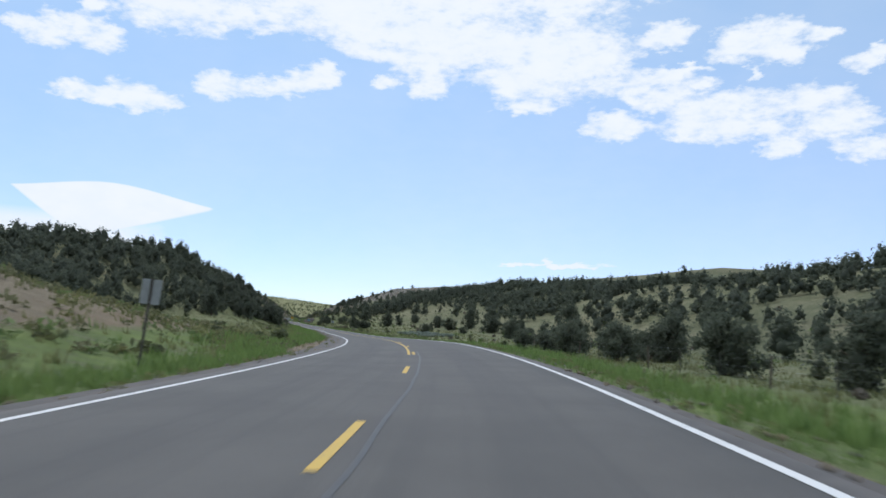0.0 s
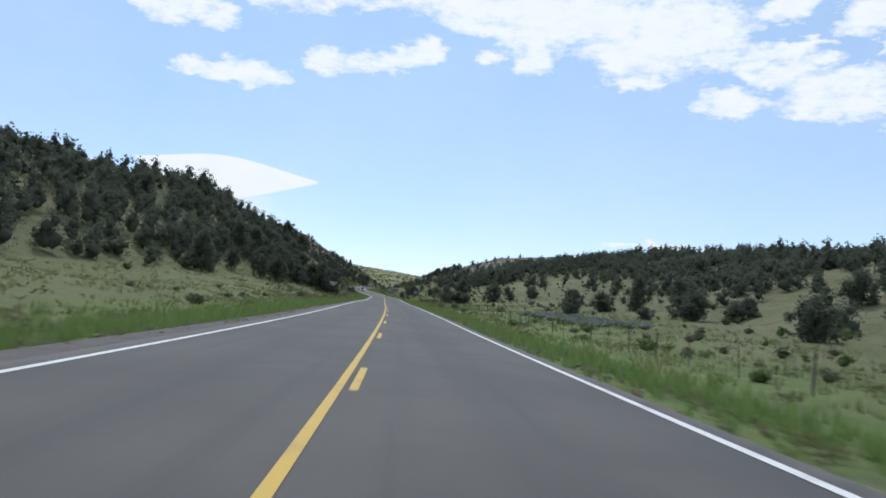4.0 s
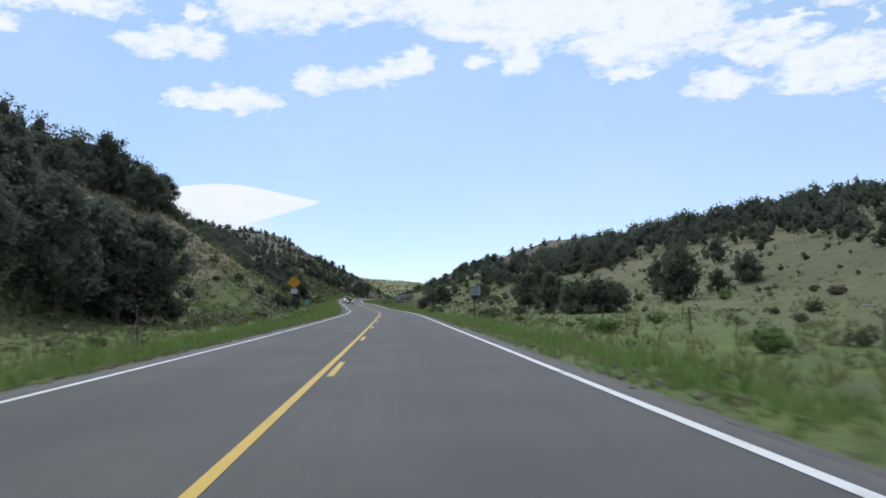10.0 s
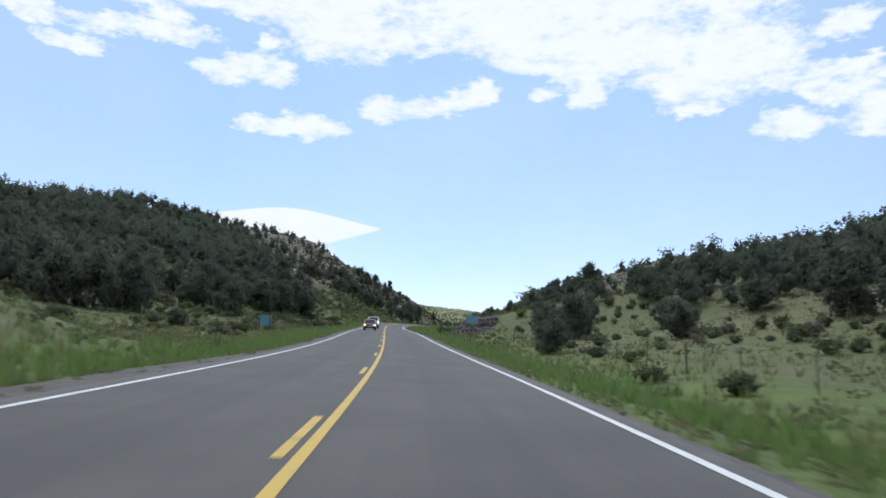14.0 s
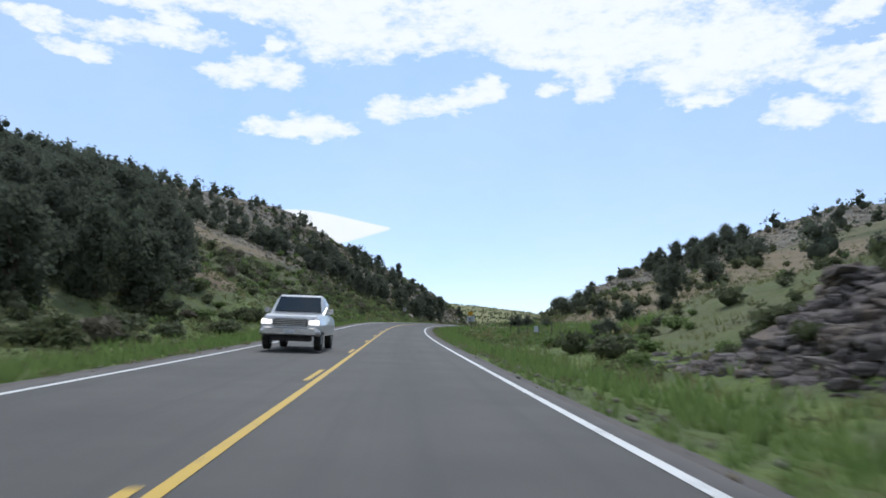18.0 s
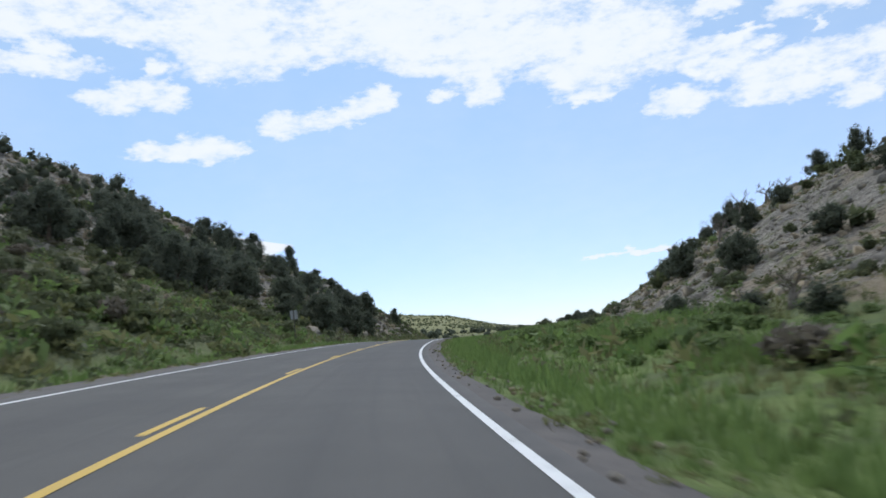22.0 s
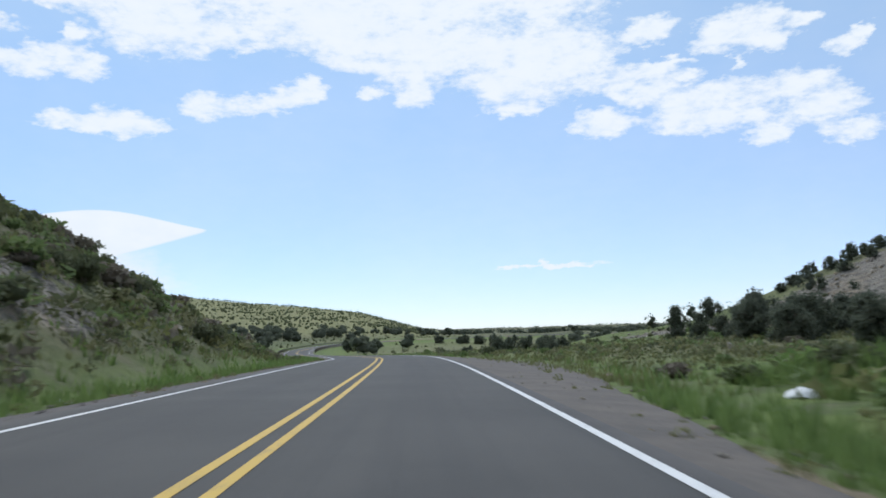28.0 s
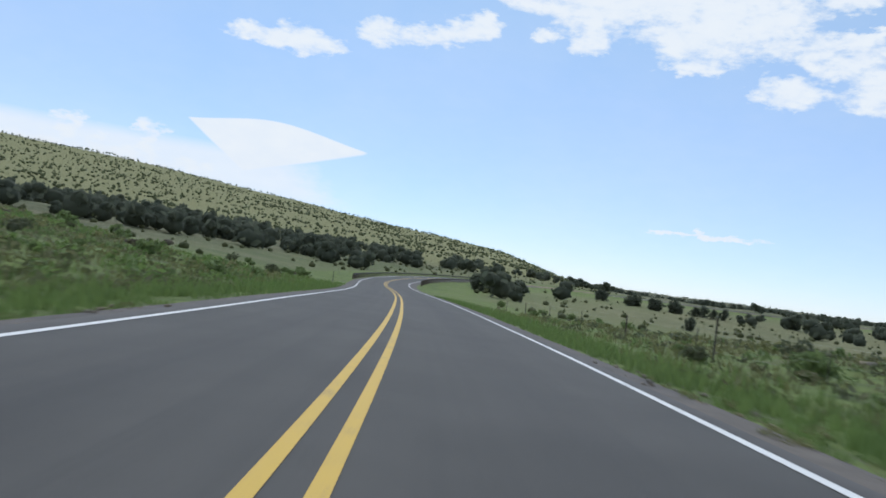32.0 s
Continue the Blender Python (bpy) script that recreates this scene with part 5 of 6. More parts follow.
def brushy(s, v):
    """Bushes to the 100 square metres of each sort."""
    a, L = np.abs(v), v < 0
    edge = ramp(a, 8.5, 12)
    low_l = 0.4 + 0.9 * ramp(s, 250, 290) + 1.0 * ramp(s, 385, 400) + 1.5 * ramp(s, 395, 430) + 11.0 * ramp(s, 455, 478) * (1 - ramp(a, 26, 40)) * (1 - ramp(s, 505, 520)) + 12.0 * ramp(s, 505, 525) * (1 - ramp(s, 630, 650)) * (1 - ramp(a, 24, 31)) + 0.5 * ramp(s, 320, 335) * (1 - ramp(s, 390, 410))
    low_l = low_l * (1 - ramp(s, 640, 660)) + 6.0 * ramp(s, 640, 660)
    low_l = low_l + 4.0 * ramp(s, 732, 745) * (1 - ramp(s, 788, 800)) * (1 - ramp(a, 24, 34))
    low_l = low_l * (1 - 0.9 * ramp(s, 790, 815))
    sage = edge * np.where(L, low_l, 0.5 + 0.9 * ramp(s, 320, 350) * (1 - ramp(s, 735, 750)) + 2.2 * ramp(s, 330, 430) * (1 - ramp(a, 22, 40)) * (1 - ramp(s, 735, 750)) - 2.6 * ramp(s, 505, 530) * (1 - ramp(s, 720, 735)) * (1 - ramp(a, 18, 24)))
    sage = np.maximum(sage, 0)
    green = edge * np.where(L, 2.0 * ramp(s, 500, 540) + 2.0 * ramp(s, 735, 760) - 1.6 * ramp(s, 790, 815), 13.0 * ramp(s, 470, 520) * (1 - ramp(s, 715, 735)) * (1 - ramp(a, 16, 20)) + 0.4)
    dry = edge * (0.15 + 0.45 * ramp(s, 380, 420) * L + L * (1.4 * ramp(s, 500, 520) + 1.2 * ramp(s, 738, 750) * (1 - ramp(s, 785, 805))))
    dry = dry * (1 - 0.85 * ramp(s, 792, 812))
    bare_ = ramp(s, 525, 529) * (1 - ramp(s, 534, 544)) * L
    sage, green, dry = sage * (1 - bare_), green * (1 - bare_), dry * (1 - bare_)
    scar = ramp(s, 528, 538) * (1 - ramp(s, 605, 620)) * ramp(a, 24, 27) * (1 - ramp(a, 44, 50)) * L
    sage, green, dry = sage * (1 - scar), green * (1 - scar), dry * (1 - 0.8 * scar)
    clump = 0.5 + 1.1 * ramp(rough(s, v, 14, 81, 3), -0.2, 0.35)
    far = 1 - 0.75 * ramp(a, 45, 90)
    return sage * clump * far, green * clump * far, dry * clump * far


bs, bv = rng.uniform(-40, 930, 90000), rng.uniform(-95, 95, 90000)
d3 = np.stack(brushy(bs, bv), 1) * 970 * 190 / 90000 / 100
u = rng.uniform(size=90000)
sort = np.where(u < d3[:, 0], 0, np.where(u < d3[:, 0] + d3[:, 1], 1, np.where(u < d3.sum(1), 2, -1)))
ok = sort >= 0
bs, bv, sort = bs[ok], bv[ok], sort[ok]
BP = road_point(bs, bv)
BZ = ground(BP[:, 0], BP[:, 1])
meshes = [mesh_of(nm, v, f, [mat]) for nm, mat, lab, (v, f) in BUSHES]
order = np.argsort(np.abs(bv))
num = [0, 0, 0]
rest = [[], [], []]
for i in order:
    k = int(sort[i])
    b = 2 * k + i % 2
    big = (0.6 + 0.9 * rng.uniform() ** 2) * ((0.72 if k == 1 and bv[i] > 0 else 1.0) if bs[i] > 470 and bs[i] < 800 else 0.8)
    if num[k] < 290:
        num[k] += 1
        ob = new(BUSHES[b][0], meshes[b])
        ob.matrix_basis = Matrix.LocRotScale((BP[i, 0], BP[i, 1], BZ[i] - 0.06), Euler((0, 0, i * 2.4)), (big, big * 1.1, big * (0.8 + 0.4 * ((i * 0.37) % 1))))
        tagged(ob, BUSHES[b][2], "shrub", BUSHES[b][0] + "s of the roadside")
    else:
        rest[k].append((BP[i, 0], BP[i, 1], BZ[i] - 0.05, b, big, abs(bv[i])))
silver = mesh_of("silver_sagebrush", *bush(np.random.default_rng(131), 1.8, 1.1, 320, 0.1), [SILVER])
for i in range(46):
    q = road_point(182 + 0.95 * i + 2 * math.sin(i * 1.7), 27.5 + 3.5 * math.sin(i * 2.3) - i * 0.03)
    ob = new("silver_sagebrush", silver)
    ob.matrix_basis = Matrix.LocRotScale((q[0], q[1], zground(q[0], q[1]) - 0.06), Euler((0, 0, i * 2.4)), (0.8 + 0.4 * ((i * 0.37) % 1), 0.95, 0.75))
    tagged(ob, "pale silver sagebrush in a roadside patch", "shrub", "silver sagebrushes of the roadside")
for k, nm in enumerate(("sage_scrub", "green_scrub", "dry_scrub")):
    lite = [bush(np.random.default_rng(120 + k * 3 + j), 1.5, 1.0, 44, 0.21) for j in range(3)]
    full = [bush(np.random.default_rng(140 + k * 3 + j), 1.5, 1.0, 120, 0.125) for j in range(3)]
    scatter(nm, full, [q[:5] for q in rest[k] if q[5] < 25], BUSHES[2 * k][1], ("grey-green", "leafy green", "dry brown")[k] + " scrub near the road", "scrub")
    scatter(nm, lite, [q[:5] for q in rest[k] if q[5] >= 25], BUSHES[2 * k][1], ("grey-green", "leafy green", "dry brown")[k] + " scrub scattered over the slopes", "scrub")


# ---- low scrub: small tufts of twigs and weeds over all the slopes ----
def tuftlet(rng):
    p = rng.normal(size=(16, 3)) * np.array([0.20, 0.20, 0.09]) + np.array([0, 0, 0.15])
    p[:, 2] = np.maximum(p[:, 2], 0.03)
    return leaves(p, 0.075, rng, np.array([0, 0, 0.4]) + 0 * p, 1.3)


TUFTS = [tuftlet(np.random.default_rng(150 + i)) for i in range(8)]
ls, lv = rng.uniform(-35, 880, 64000), (7.6 + 52 * rng.uniform(size=64000) ** 1.4) * np.where(rng.uniform(size=64000) < 0.55, -1, 1)
patch_ = ramp(rough(ls, lv, 11, 85, 3), -0.35, 0.3) * (1 - 0.5 * ramp(np.abs(lv), 30, 60))
patch_ = patch_ * np.where((lv < 0) & (ls > 500), 1.0, np.where(ls < 320, np.where(lv > 0, 0.14, 0.3), 0.6)) * (1 - ramp(lv, 0, 1) * ramp(ls, 715, 730) * (1 - ramp(ls, 790, 800)) * (1 - ramp(lv, 9, 12)))
ok = rng.uniform(size=64000) < 0.62 * patch_
ls, lv = ls[ok], lv[ok]
LP = road_point(ls, lv)
LZ = ground(LP[:, 0], LP[:, 1]) - 0.03
lk = rng.uniform(size=len(ls))
rows_ = np.stack([LP[:, 0], LP[:, 1], LZ, rng.integers(0, 8, len(ls)), rng.uniform(0.7, 1.6, len(ls))], 1)
scatter("low_scrub", TUFTS, rows_[lk < 0.6], LOWSCRUB, "low olive scrub and weeds over the slopes", "scrub")
scatter("dry_weeds", TUFTS, rows_[lk >= 0.6], WEEDS, "low dry weeds over the slopes", "scrub")


# ---- brush that covers the banks and flats beside the road ----
def clumplet(rng):
    p = rng.normal(size=(26, 3))
    p /= np.linalg.norm(p, axis=1)[:, None]
    p = p * np.array([0.42, 0.42, 0.24]) * rng.uniform(0.6, 1.05, 26)[:, None] + np.array([0, 0, 0.2])
    p[:, 2] = np.maximum(p[:, 2], 0.02)
    return leaves(p, 0.10, rng, np.array([0, 0, 0.6]) + 0 * p, 1.4)


CLUMPS = [clumplet(np.random.default_rng(160 + i)) for i in range(8)]


def brush_cover(name, s0, s1, v0, v1, side_, per, mats_, label, top=1.5):
    n = int((s1 - s0) * (v1 - v0) * per)
    s, v = rng.uniform(s0, s1, n), rng.uniform(v0, v1, n)
    keep = rng.uniform(size=n) < (0.3 + 0.7 * ramp(rough(s, v * side_, 7, 87, 3), -0.3, 0.25)) * ramp(v, v0, v0 + 2.5) * (1 - ramp(v, v1 - 4, v1)) * np.clip((s - s0) / 12, 0, 1) * np.clip((s1 - s) / 12, 0, 1)
    s, v = s[keep], v[keep] * side_
    p = road_point(s, v)
    z = ground(p[:, 0], p[:, 1]) - 0.04
    which = rng.integers(0, len(mats_), len(s))
    rows = np.stack([p[:, 0], p[:, 1], z, rng.integers(0, 8, len(s)), 0.6 + (top - 0.6) * rng.uniform(size=len(s)) ** 2], 1)
    for k, (m_, word) in enumerate(mats_):
        scatter(name, CLUMPS, rows[which == k], m_, word + " " + label, "scrub")


DULL = [(LOWSCRUB, "olive"), (SAGE, "grey-green"), (LOWSCRUB, "dull olive"), (WEEDS, "dry")]
GRASSY = [(LOWSCRUB, "olive"), (BRUSH, "leafy green"), (GREEN_GRASS, "green"), (DRY_GRASS, "pale olive"), (SAGE, "grey-green")]
brush_cover("bank_brush", 526, 640, 8.0, 28, -1, 0.85, GRASSY, "brush covering the bank")
brush_cover("bank_brush", 545, 650, 5.9, 17, -1, 1.4, GRASSY, "brush at the foot of the slope", 2.2)
brush_cover("bank_brush", 640, 735, 6.4, 15, -1, 1.1, DULL + [(DRYBRUSH, "brown")], "brush at the foot of the rocks")
brush_cover("bank_brush", -25, 90, 8.5, 36, -1, 0.4, [(WEEDS, "dry"), (LOWSCRUB, "olive"), (BRUSH, "green"), (DRY_GRASS, "yellow-green")], "tufts on the dry bank")
brush_cover("slope_brush", 225, 320, 8.5, 24, -1, 0.3, DULL + [(BRUSH, "green")], "brush at the foot of the woods")
brush_cover("field_brush", 20, 330, 9, 40, 1, 0.06, [(LOWSCRUB, "olive"), (WEEDS, "dry"), (GREEN_GRASS, "green")], "tufts over the meadow", 1.2)
brush_cover("bank_brush", 730, 826, 7.2, 26, -1, 1.1, DULL + [(DRY_GRASS, "pale olive"), (DRYBRUSH, "brown"), (BRUSH, "leafy green")], "brush covering the bank", 2.0)
brush_cover("flat_brush", 385, 465, 8.5, 30, -1, 0.5, [(DRY_GRASS, "yellow-green"), (WEEDS, "dry"), (GREEN_GRASS, "green"), (DRY_GRASS, "pale olive")], "tufts over the meadow", 1.2)
brush_cover("flat_brush", 465, 522, 8.5, 30, -1, 0.7, DULL + [(BRUSH, "green")], "brush covering the flat")
brush_cover("bank_brush", 306, 390, 9.5, 32, -1, 0.9, GRASSY + [(LOWSCRUB, "dull olive")], "brush on the grassy bank")
brush_cover("bank_brush", 290, 345, 8.5, 14, -1, 1.2, [(DRYBRUSH, "brown"), (SAGE, "grey-green"), (WEEDS, "dry")], "brush at the foot of the bank", 1.8)
brush_cover("slope_brush", 555, 705, 19, 52, 1, 0.22, DULL + [(DRY_GRASS, "pale olive")], "brush between the rocks", 1.3)
brush_cover("toe_brush", 545, 735, 16, 26, 1, 0.35, DULL + [(BRUSH, "green")], "brush at the toe of the slope")
brush_cover("ditch_brush", 500, 740, 8.5, 18, 1, 0.85, [(BRUSH, "green"), (GREEN_GRASS, "bright green"), (DRY_GRASS, "yellow-green")], "brush beside the road", 2.3)
brush_cover("field_brush", 790, 900, 8.0, 60, -1, 0.5, [(DRY_GRASS, "yellow-green"), (BRUSH, "green"), (GREEN_GRASS, "bright green"), (GREEN_GRASS, "grassy green")], "brush over the meadow")
brush_cover("field_brush", 735, 900, 10.0, 50, 1, 0.3, [(SAGE, "grey-green"), (DRY_GRASS, "yellow-green"), (WEEDS, "dry"), (BRUSH, "green")], "brush over the meadow")


# ---- grass ----
def tuft(rng, blades, h, w, lean):
    a = rng.uniform(0, 6.28, blades)
    r = rng.uniform(0, w, blades)
    base = np.stack([np.cos(a) * r, np.sin(a) * r, np.full(blades, -0.05)], 1)
    out = np.stack([np.cos(a), np.sin(a), np.zeros(blades)], 1) * rng.uniform(0.2, 1.0, blades)[:, None] * lean
    hh = h * rng.uniform(0.55, 1.15, blades)
    tip = base + out * hh[:, None] + np.array([0, 0, 1]) * hh[:, None]
    t = np.stack([-np.sin(a + 0.7), np.cos(a + 0.7), np.zeros(blades)], 1) * (0.022 + 0.03 * h)
    return np.stack([base - t, base + t, tip], 1).reshape(-1, 3)


def meadow(name, n, pick, h, blades, w, lean, mat, label):
    """Grass as many tufts in one mesh. pick gives the places as (s, v) and sizes."""
    protos = [tuft(np.random.default_rng(200 + j), blades, h, w, lean) for j in range(12)]
    s, v, size = pick(n)
    p = road_point(s, v)
    z = ground(p[:, 0], p[:, 1])
    a = rng.uniform(0, 6.28, len(s))
    which = rng.integers(0, 12, len(s))
    T = np.stack(protos)[which] * size[:, None, None]
    c, d = np.cos(a)[:, None], np.sin(a)[:, None]
    X = T[:, :, 0] * c - T[:, :, 1] * d + p[:, 0, None]
    Y = T[:, :, 0] * d + T[:, :, 1] * c + p[:, 1, None]
    Z = T[:, :, 2] + z[:, None]
    verts = np.stack([X, Y, Z], -1).reshape(-1, 3)
    tagged(new(name, mesh_of(name, verts, np.arange(len(verts)).reshape(-1, 3), [mat])), label, "grass", kind="stuff")


def verge(n):
    s = rng.uniform(-30, 900, n)
    sd = np.where(rng.uniform(size=n) < 0.5, -1, 1)
    v = verge_edge(s, sd) + 0.12 + np.abs(rng.normal(size=n)) * 2.2
    keep = (rough(s, v * sd, 5, 91, 3) + 0.45 > 0.25 * ramp(v, 9, 14)) & ~((sd > 0) & (s > 716) & (s < 815) & (v < 4.9 + 4.9 * ramp(s, 714, 752) * (1 - ramp(s, 784, 814))))
    keep &= ~((sd < 0) & (s > 540) & (s < 795) & (v > 7.0) & (rng.uniform(size=n) < 0.75))
    keep &= ~((sd < 0) & (s > 548) & (s < 612) & (rng.uniform(size=n) < 0.75))
    s, v, sd = s[keep], v[keep], sd[keep]
    return s, v * sd, rng.uniform(0.6, 1.25, len(s)) * (0.55 + 0.65 * ramp(v, 5.0, 6.8))


def field(n):
    s = rng.uniform(-30, 900, n)
    v = (8 + 34 * rng.uniform(size=n) ** 1.5) * np.where(rng.uniform(size=n) < 0.5, -1, 1)
    keep = (rough(s, v, 8, 95, 3) > -0.25) & (rocky(s, v) < 0.4)
    return s[keep], v[keep], rng.uniform(0.6, 1.3, keep.sum())


meadow("verge_grass", 34000, verge, 0.42, 7, 0.16, 0.5, GREEN_GRASS, "lush green grass along the road edge")
meadow("field_grass", 34000, field, 0.40, 7, 0.2, 0.6, DRY_GRASS, "dry yellow-green bunch grass")


def thicket(n):
    s = rng.uniform(505, 735, n)
    v = 10.5 + 8.5 * rng.uniform(size=n)
    keep = rough(s, v, 5, 97, 3) > -0.02
    s, v = s[keep], v[keep]
    return s, v, rng.uniform(0.6, 1.3, len(s)) * (0.5 + 0.4 * ramp(v, 10.5, 14))


meadow("tall_grass", 15000, thicket, 0.9, 9, 0.3, 0.45, GREEN_GRASS, "tall bright green grass below the rocky slope")
for t in KINDS:
    for o in (*t.children_recursive, t):
        bpy.data.objects.remove(o)


# ---- rocks ----
def rock_mesh(seed, flat=0.7):
    r = np.random.default_rng(seed)
    bm = bmesh.new()
    bmesh.ops.create_icosphere(bm, subdivisions=2, radius=0.5)
    cuts = [(Vector(r.normal(size=3)).normalized(), r.uniform(0.26, 0.4)) for _ in range(9)]
    for v in bm.verts:
        for n, d in cuts:
            k = v.co.dot(n) - d
            if k > 0:
                v.co -= n * k
        v.co.z *= flat
        v.co += Vector(r.normal(size=3)) * 0.012
    bmesh.ops.dissolve_limit(bm, angle_limit=0.12, verts=bm.verts, edges=bm.edges)
    bmesh.ops.triangulate(bm, faces=bm.faces)
    return bm_mesh("rock", bm, ROCK)


ROCKS = [rock_mesh(300 + i, 0.55 + 0.06 * (i % 5)) for i in range(8)]


def block_mesh(seed):
    """A broken angular block: the hull of points strewn over a squarish ball."""
    r = np.random.default_rng(seed)
    bm = bmesh.new()
    for p in r.normal(size=(10, 3)):
        p = np.sign(p) * np.abs(p / np.abs(p).max()) ** 0.45 * 0.5 * r.uniform(0.75, 1.0)
        bm.verts.new(p)
    h = bmesh.ops.convex_hull(bm, input=bm.verts)
    bmesh.ops.delete(bm, geom=h["geom_interior"], context="VERTS")
    return bm_mesh("rock", bm, OUTCROP)


BLOCKS = [block_mesh(340 + i) for i in range(12)]
q = road_point(476, 12)
outcrop = thing("rock_outcrop", Matrix.Translation((q[0], q[1], zground(q[0], q[1]))), "dark grey broken rock outcrop in a roadside cut", "rock")
inv = outcrop.matrix_basis.inverted()
rr_ = np.random.default_rng(17)


def foot_of_cut(s):
    return np.interp(s, [452, 458, 478, 484, 488], [12.5, 11.0, 11.3, 12.6, 14.0])


for i in range(296):
    s = 454 + 33 * rr_.uniform()
    v = float(foot_of_cut(s)) + 2.5 * rr_.uniform()
    p = road_point(s, v)
    z = zground(p[0], p[1])
    big = 0.4 + 0.75 * rr_.uniform() ** 2
    ob = new("rock", BLOCKS[i % 12])
    ob.parent = outcrop
    a = float(np.interp(s, SS, RP))
    ob.matrix_basis = inv @ Matrix.LocRotScale((p[0], p[1], z), Euler((0.06 + rr_.normal() * 0.10, -0.1 + rr_.normal() * 0.12, a + rr_.normal() * 0.25)), (big * 0.95, big * rr_.uniform(1.2, 2.4), big * rr_.uniform(0.3, 0.6)))


def rubble(name, n, area, label, seed, size, kinds=ROCKS, mat=ROCK, sunk=-0.02):
    """Loose stones on the bare slopes, as one mesh."""
    r = np.random.default_rng(seed)
    s, v = r.uniform(area[0], area[1], n), r.uniform(area[2], area[3], n)
    k = r.uniform(size=n) < np.maximum(rocky(s, v), np.where(v < 0, 0.0, 0.03))
    p = road_point(s[k], v[k])
    z = ground(p[:, 0], p[:, 1])
    vs, fs, c = [], [], 0
    base = []
    for m in kinds:
        a = np.empty(len(m.vertices) * 3, np.float32)
        m.vertices.foreach_get("co", a)
        f = np.empty(len(m.loops), np.int32)
        m.loops.foreach_get("vertex_index", f)
        base.append((a.reshape(-1, 3), f.reshape(-1, 3)))
    for i in range(len(p)):
        a, f = base[i % len(kinds)]
        g = size * (0.35 + 1.2 * r.uniform() ** 3)
        t = r.uniform(0, 6.28)
        c0, s0 = math.cos(t) * g, math.sin(t) * g
        vs.append(np.stack([a[:, 0] * c0 - a[:, 1] * s0 + p[i, 0], a[:, 0] * s0 + a[:, 1] * c0 + p[i, 1], a[:, 2] * g * (0.6 if mat == OUTCROP else 0.9) + z[i] - sunk * g], 1))
        fs.append(f + c)
        c += len(a)
    tagged(new(name, mesh_of(name, np.concatenate(vs), np.concatenate(fs), [mat])), label, "rocks", kind="stuff")


rubble("right_slope_rubble", 19000, (560, 870, 20, 110), "pale broken stones on a bare slope", 5, 0.62, BLOCKS, ROCK)
rubble("rock_ledges", 3000, (596, 705, 20, 58), "weathered limestone ledges on the slope", 15, 1.15, BLOCKS, ROCK, 0.22)
rubble("left_ledges", 900, (625, 735, -45, -10), "weathered limestone ledges among trees", 16, 1.8, BLOCKS, ROCK, 0.2)
rubble("left_slope_rubble", 6000, (512, 775, -70, -9), "grey broken stones among the trees", 6, 1.1, BLOCKS, ROCK)
rubble("roadcut_rubble", 9000, (450, 490, 10.2, 15.0), "dark broken stones of the outcrop", 8, 0.55, BLOCKS, OUTCROP)
rubble("bank_rubble", 1800, (312, 338, -13.5, -8.4), "dark broken stones on the road bank", 12, 0.42, BLOCKS, OUTCROP)
rubble("hillside_stones", 5000, (150, 420, 30, 110), "small pale stones in dry grass", 9, 0.6)


# ---- dead trees on the rocky crest ----
def dead_tree(s, v, height, seed):
    r = np.random.default_rng(seed)
    p = road_point(s, v)
    t = thing("dead_tree", Matrix.Translation((p[0], p[1], zground(p[0], p[1]) - 0.1)), "bare grey dead tree with forked branches", "tree", "dead trees on the crest")
    part("trunk", tube([(0, 0, -0.3), (0.1, 0, height * 0.25), (0.25, 0.05, height * 0.5)], [0.2, 0.15, 0.1], 7), DEADWOOD, t)

    def fork(p0, d, ln, rad, depth, bm):
        p1 = p0 + d * ln
        mid = p0 + d * ln * 0.5 + Vector(r.normal(size=3)) * ln * 0.08
        tube([p0, mid, p1], [rad, rad * 0.75, rad * 0.45], 5, bm)
        if depth:
            for _ in range(3):
                e = (d + Vector(r.normal(size=3)) * 0.55 + Vector((0, 0, 0.15))).normalized()
                fork(p1 - d * ln * r.uniform(0, 0.5), e, ln * r.uniform(0.55, 0.8), rad * 0.5, depth - 1, bm)

    for i in range(5):
        bm = bmesh.new()
        a = i * 1.26 + r.uniform(0, 0.6)
        fork(Vector((0.25, 0.05, height * (0.24 + 0.06 * i))), Vector((math.cos(a), math.sin(a), 0.75)).normalized(), height * 0.3, 0.07, 3, bm)
        part("branch", bm, DEADWOOD, t)


for i, (s, v, h) in enumerate(((652, 42.5, 3.0), (659, 41.5, 4.2), (648, 43, 2.5), (640, 33, 3.4), (592, 19, 2.2), (596, 18.8, 1.5), (643, 34, 2.6))):
    dead_tree(s, v, h, i + 1)


# ---- signs ----
def post_bm(height, w=0.06, d=0.06):
    return box(-w / 2, w / 2, -d / 2, d / 2, -0.4, height, 0.008)


def plate(w, h, z, y=-0.05, corner=0.05, bm=None):
    """A sheet-metal panel with rounded corners."""
    bm = bm or bmesh.new()
    pts = []
    for cx, cz, a0 in ((w / 2 - corner, h / 2 - corner, 0), (-w / 2 + corner, h / 2 - corner, 90), (-w / 2 + corner, -h / 2 + corner, 180), (w / 2 - corner, -h / 2 + corner, 270)):
        for k in range(4):
            a = radians(a0 + 30 * k)
            pts.append((cx + corner * math.cos(a), cz + corner * math.sin(a)))
    return sheet(pts, z, y, bm)


